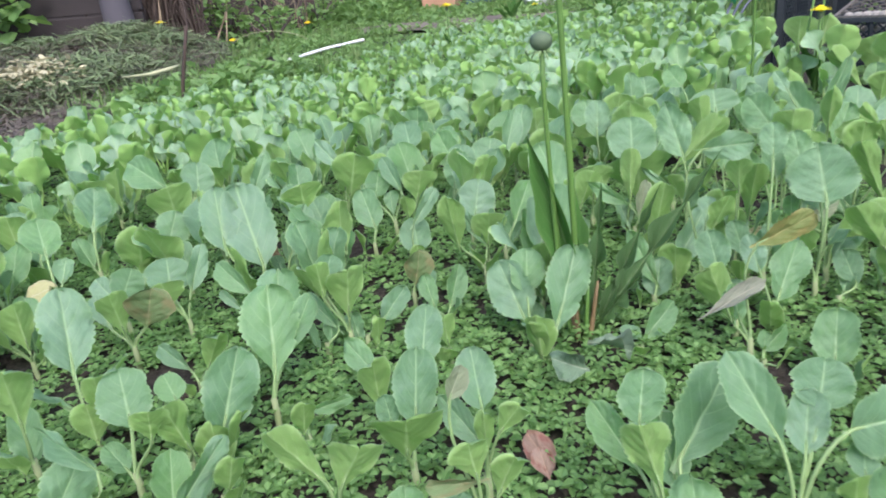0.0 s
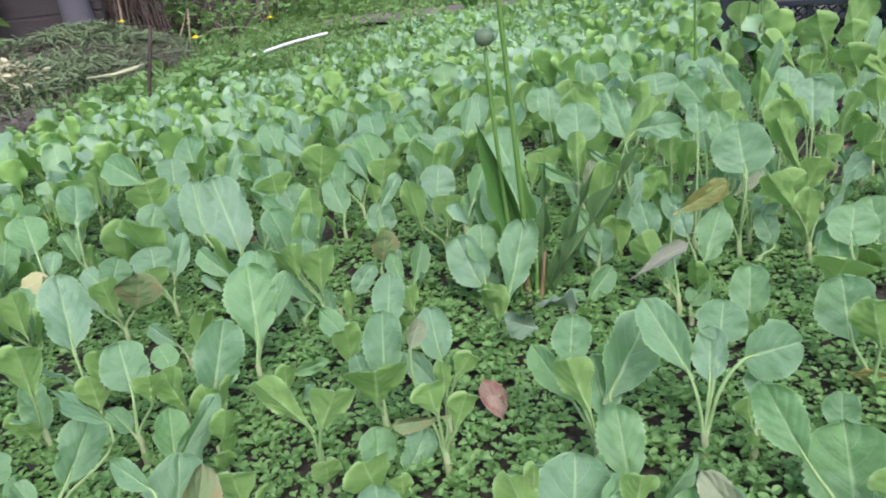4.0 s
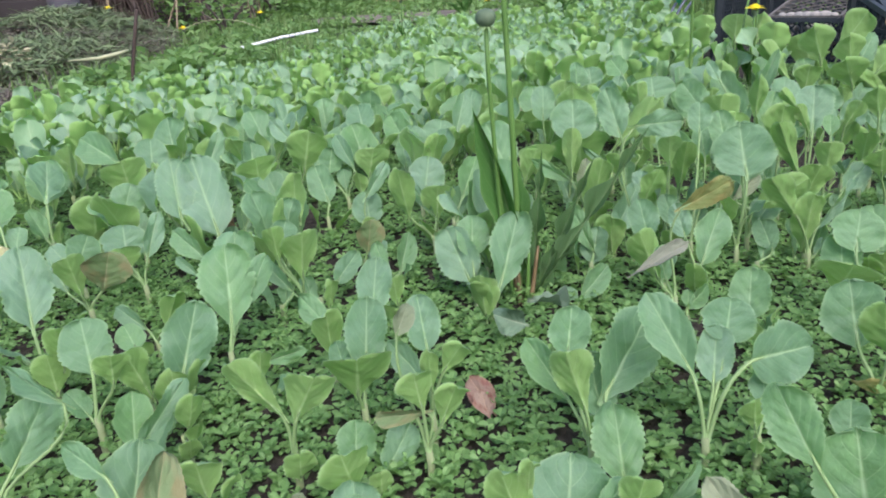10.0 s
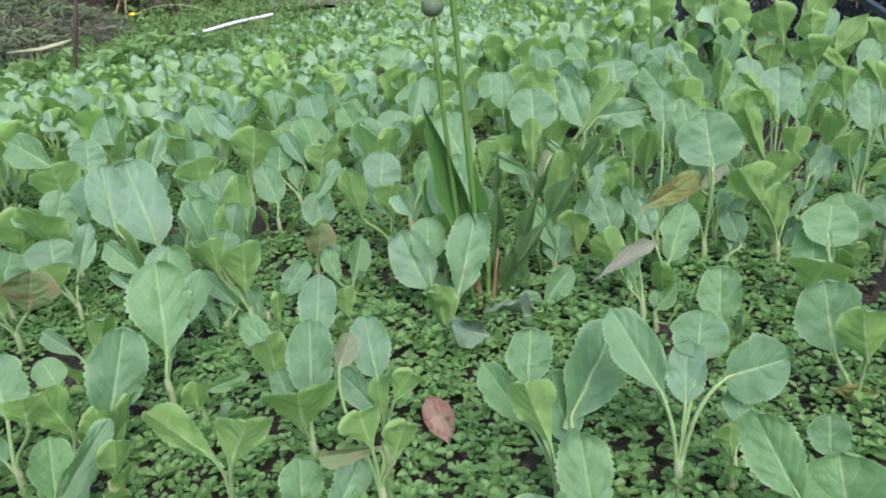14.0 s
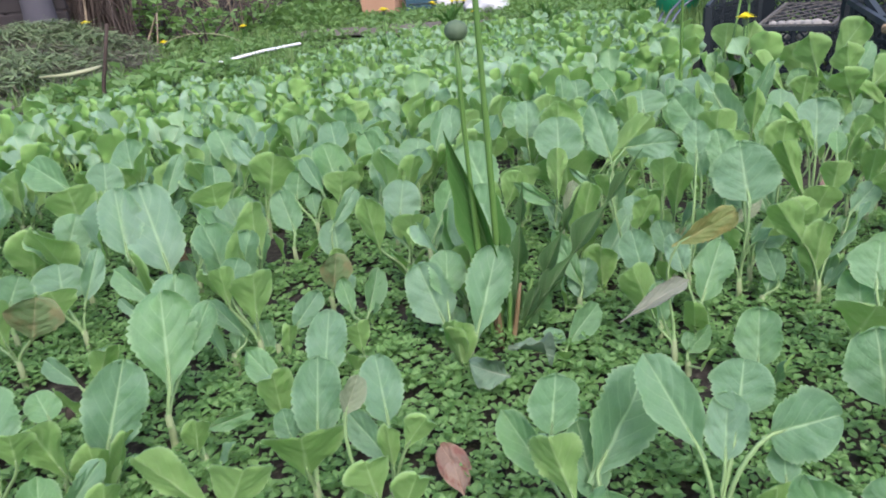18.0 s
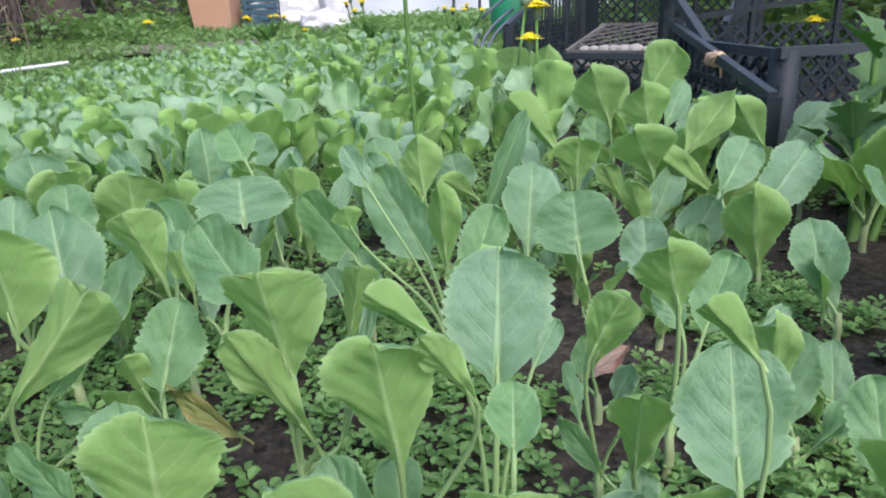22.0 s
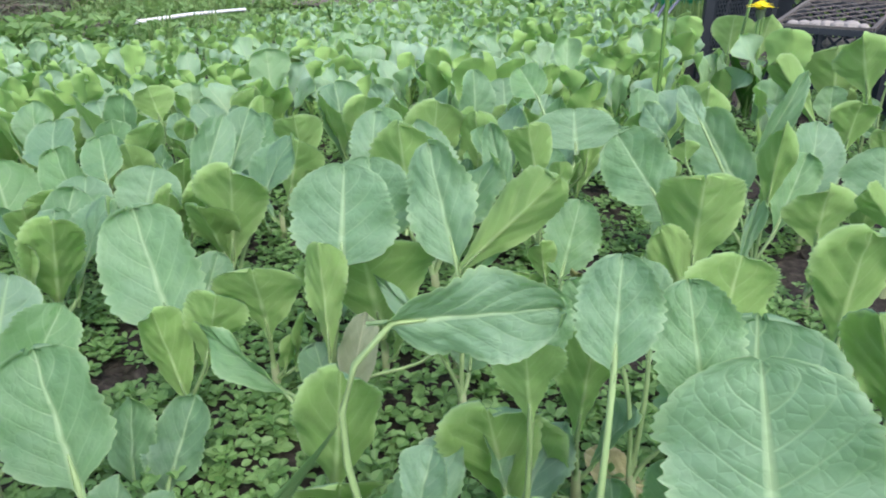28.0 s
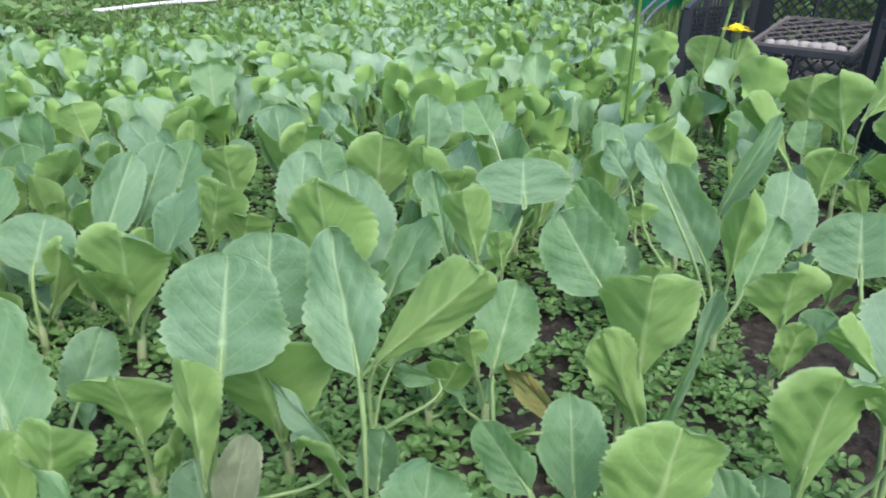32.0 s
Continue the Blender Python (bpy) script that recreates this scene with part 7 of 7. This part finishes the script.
# the tall leafy plant beside the low crate
weed = thing("leafy_weed", (0.90, 1.21, 0), "tall green weed with toothed leaves on upright stalks beside the crate", "weed")
TOOTHED = [repainted(lance_leaf(k, 30, 0.3), LOBED_LEAF) for k in (21, 22)]
for k, (dx, dy, h) in enumerate(((-0.012, 0.0, 0.2), (0.012, 0.012, 0.24), (0.03, -0.012, 0.19), (-0.028, -0.01, 0.15), (0.045, 0.005, 0.15))):
    part("stalk", mesh_of("stalk", *tube(bezier((dx * 0.4, dy * 0.4, -0.004), (dx * 0.6, dy * 0.6, h * 0.4), (dx, dy, h * 0.7), (dx * 1.5, dy * 1.5, h), 7), [0.005, 0.0046, 0.0042, 0.0038, 0.0034, 0.003, 0.002], 6), [FLOWER_STEM]), None, weed)
    rr = random.Random(300 + k)
    for n in range(5):
        z = h * (0.22 + 0.17 * n)
        a = 2.4 * n + k
        bx, by = dx * (0.5 + z / h), dy * (0.5 + z / h)
        reach = rr.uniform(0.045, 0.075) * (1.15 - 0.5 * z / h)
        leaf = part("leaf", TOOTHED[n % 2], None, weed)
        leaf.matrix_local = leaf_frame((bx, by, z), (bx + reach * math.cos(a), by + reach * math.sin(a), z + rr.uniform(0.02, 0.05)), rr.uniform(0.03, 0.042), (-math.cos(a), -math.sin(a), 0.9), rr.uniform(-0.3, 0.3))

# ---- fences and walls at the edge ----
def board_fence(a, b, height, width, name, label, z0=0.02, gap=-0.012, top_wave=0.03):
    f = thing(name, (0, 0, 0), label, "fence", kind="structure")
    a, b = Vector((*a, 0)), Vector((*b, 0))
    d = b - a
    n = int(d.length / width)
    ang = math.atan2(d.y, d.x)
    rr = random.Random(int(height * 100) + n)
    meshes = []
    for k in range(3):
        bm = box_bm(bmesh.new(), -width / 2 + gap / 2, -0.011, 0, width / 2 - gap / 2, 0.011, height * (1 + rr.uniform(-top_wave, top_wave)), 0.003)
        me = bpy.data.meshes.new("board")
        bm.to_mesh(me)
        bm.free()
        me.materials.append(BOARD)
        meshes.append(me)
    for i in range(n):
        o = part("board", meshes[rr.randrange(3)], None, f)
        p = a + d * ((i + 0.5) / n)
        p += Vector((-d.y, d.x, 0)).normalized() * 0.012 * (1 if i % 2 else -1)
        o.matrix_local = pose(p.x, p.y, z0, rr.uniform(-0.4, 0.4), rr.uniform(-0.6, 0.6), math.degrees(ang))
    for z in (0.35, height * 0.8):
        bm = box_bm(bmesh.new(), 0, 0.026, z - 0.035, d.length, 0.06, z + 0.035, 0.003)
        o = part("rail", bm, BOARD, f)
        o.matrix_local = pose(a.x, a.y, 0, 0, 0, math.degrees(ang))
    return f


board_fence((-2.3, 5.2), (-1.9, 9.9), 1.7, 0.13, "fence_west", "weathered grey board fence behind the vines")
board_fence((-2.0, 9.9), (0.0, 10.0), 1.8, 0.14, "fence_north", "dark weathered board fence at the garden's end")
barrier = thing("plank_barrier", (0, 0, 0), "grey weathered planks nailed on edge behind the heap", "planks")
for k, (z0, z1) in enumerate(((0.0, 0.27), (0.28, 0.53))):
    o = part("plank", box_bm(bmesh.new(), 0, 0, z0, 1.3, 0.035, z1, 0.005), DARK_BOARD, barrier)
    o.matrix_local = pose(-3.45, 3.95 + 0.004 * k, 0, 0, 0, 9)
o = part("upright", box_bm(bmesh.new(), 0.55, -0.04, 0, 0.62, -0.002, 1.1, 0.005), DARK_BOARD, barrier)
o.matrix_local = pose(-3.45, 3.95, 0, 0, 0, 9)
post = tagged(new("post", mesh_of("post", *tube([(-2.25, 4.04, -0.05), (-2.25, 4.04, 0.12), (-2.27, 4.06, 0.35), (-2.28, 4.08, 0.8), (-2.3, 4.1, 1.7)], [0.105, 0.09, 0.08, 0.078, 0.078], 20, False), [CONCRETE])), "thick grey round post beside the heap", "post")
shed = thing("shed", (0, 0, 0), "pale lilac plastered shed wall behind the vines", "shed")
o = part("wall", box_bm(bmesh.new(), 0, 0, 0.0, 3.4, 0.2, 2.3, 0.01), LILAC, shed)
o.matrix_local = pose(-5.0, 4.9, 0, 0, 0, 18)
o = part("plinth", box_bm(bmesh.new(), -0.02, -0.05, 0.0, 3.42, -0.002, 0.35, 0.01), DARK_BOARD, shed)
o.matrix_local = pose(-5.0, 4.9, 0, 0, 0, 18)

# ---- cardboard box, blue crate, white sheeting ----
carton = thing("cardboard_box", (-0.77, 7.8, 0.0), "open orange-brown cardboard box with a white label, standing by the path", "box", turn=-9)
bm = bmesh.new()
for x0, y0, x1, y1 in ((-0.2, -0.18, 0.2, -0.172), (-0.2, 0.172, 0.2, 0.18), (-0.2, -0.17, -0.192, 0.17), (0.192, -0.17, 0.2, 0.17)):
    box_bm(bm, x0, y0, 0.004, x1, y1, 0.385, 0.0015)
box_bm(bm, -0.19, -0.17, 0.004, 0.19, 0.17, 0.012)
for v in bm.verts:
    k = 0.86 + 0.14 * v.co.z / 0.385
    v.co.x, v.co.y = v.co.x * k + 0.004 * math.sin(30 * v.co.z), v.co.y * k
part("body", bm, CARD, carton)
label = part("label", box_bm(bmesh.new(), -0.13, -0.1835, 0.315, -0.02, -0.1805, 0.365), PAPER, carton, "white paper label")
part("fold_line", box_bm(bmesh.new(), 0.004, -0.1825, 0.01, 0.008, -0.1805, 0.38), CARD, carton)

stick = tagged(new("leaning_stick", mesh_of("leaning_stick", *tube([(-0.52, 8.1, 0.0), (-0.72, 8.14, 0.45), (-0.98, 8.18, 0.95)], [0.012, 0.011, 0.009], 6), [CANE])), "pale dry stick leaning behind the cardboard box", "stick")
blue = thing("plastic_crate", (-0.36, 7.95, 0), "blue plastic slatted crate beside the cardboard box", "crate")
for z in (0.02, 0.075, 0.13, 0.185, 0.24):
    bm = bmesh.new()
    for x0, y0, x1, y1 in ((-0.15, -0.2, 0.15, -0.185), (-0.15, 0.185, 0.15, 0.2), (-0.15, -0.184, -0.135, 0.184), (0.135, -0.184, 0.15, 0.184)):
        box_bm(bm, x0, y0, z, x1, y1, z + 0.035, 0.002)
    part("slat", bm, BLUE, blue)
for sx in (-0.145, 0.145):
    for sy in (-0.195, 0.195):
        part("corner", box_bm(bmesh.new(), sx - 0.012, sy - 0.012, 0, sx + 0.012, sy + 0.012, 0.28, 0.002), BLUE, blue)


def lump(name, place, size, seed, label):
    """A slumped white sack or bunched sheet."""
    bm = bmesh.new()
    bmesh.ops.create_icosphere(bm, subdivisions=4, radius=1)
    for v in bm.verts:
        c = v.co.copy()
        k = 1 + 0.26 * noise.noise(c * 1.7 + Vector((seed, 0, 0))) + 0.2 * noise.noise(c * 4.0 + Vector((0, seed, 0))) + 0.1 * noise.noise(c * 9)
        v.co = Vector((c.x * size[0], c.y * size[1], c.z * size[2])) * k
        v.co.z = max(v.co.z, -size[2] * 0.55)
    me = bpy.data.meshes.new(name)
    bm.to_mesh(me)
    bm.free()
    me.materials.append(SACK)
    for p in me.polygons:
        p.use_smooth = True
    ob = tagged(new(name, me), label, "sack", "white sheeting")
    ob.location = (place[0], place[1], size[2] * 0.55)
    return ob


lump("white_sack", (0.26, 6.5, 0), (0.2, 0.14, 0.105), 1, "crumpled white sack slumped on the ground by the path")
lump("white_sack", (0.36, 7.05, 0), (0.13, 0.13, 0.42), 2, "bunched white sheeting gathered against a pole")
lump("white_sack", (-0.13, 8.35, 0), (0.4, 0.2, 0.22), 3, "heap of folded white sheeting beside the blue crate")

tunnel = thing("greenhouse", (0, 0, 0), "white film greenhouse with thin dark poles", "greenhouse")
fv, ff = [], []
for i in range(41):
    for k in range(13):
        x, z = 0.25 + 5.2 * i / 40, 0.03 + 2.1 * k / 12
        fv.append((x, 9.0 - 0.12 * x + 0.04 * math.sin(i * 0.9) * (1 - k / 14) + 0.02 * noise.noise((x * 3, z * 3, 1)) + 0.35 * (k / 12) ** 3, z))
ff = [(i * 13 + k, (i + 1) * 13 + k, (i + 1) * 13 + k + 1, i * 13 + k + 1) for i in range(40) for k in range(12)]
part("film", mesh_of("film", fv, ff, [FILM], np.tile((0.5, 0.5), (len(fv), 1))), None, tunnel)
for x in (0.5, 1.62, 1.9, 3.4, 4.8):
    part("pole", mesh_of("pole", *tube([(x, 8.78 - 0.12 * x, -0.02), (x + 0.01, 8.78 - 0.12 * x, 1.0), (x, 8.9 - 0.12 * x, 2.1)], 0.018, 6), [DUSTY]), None, tunnel)
board_fence((5.4, 8.4), (4.6, 0.5), 1.7, 0.16, "fence_east", "dark weathered board fence beyond the shrubs")
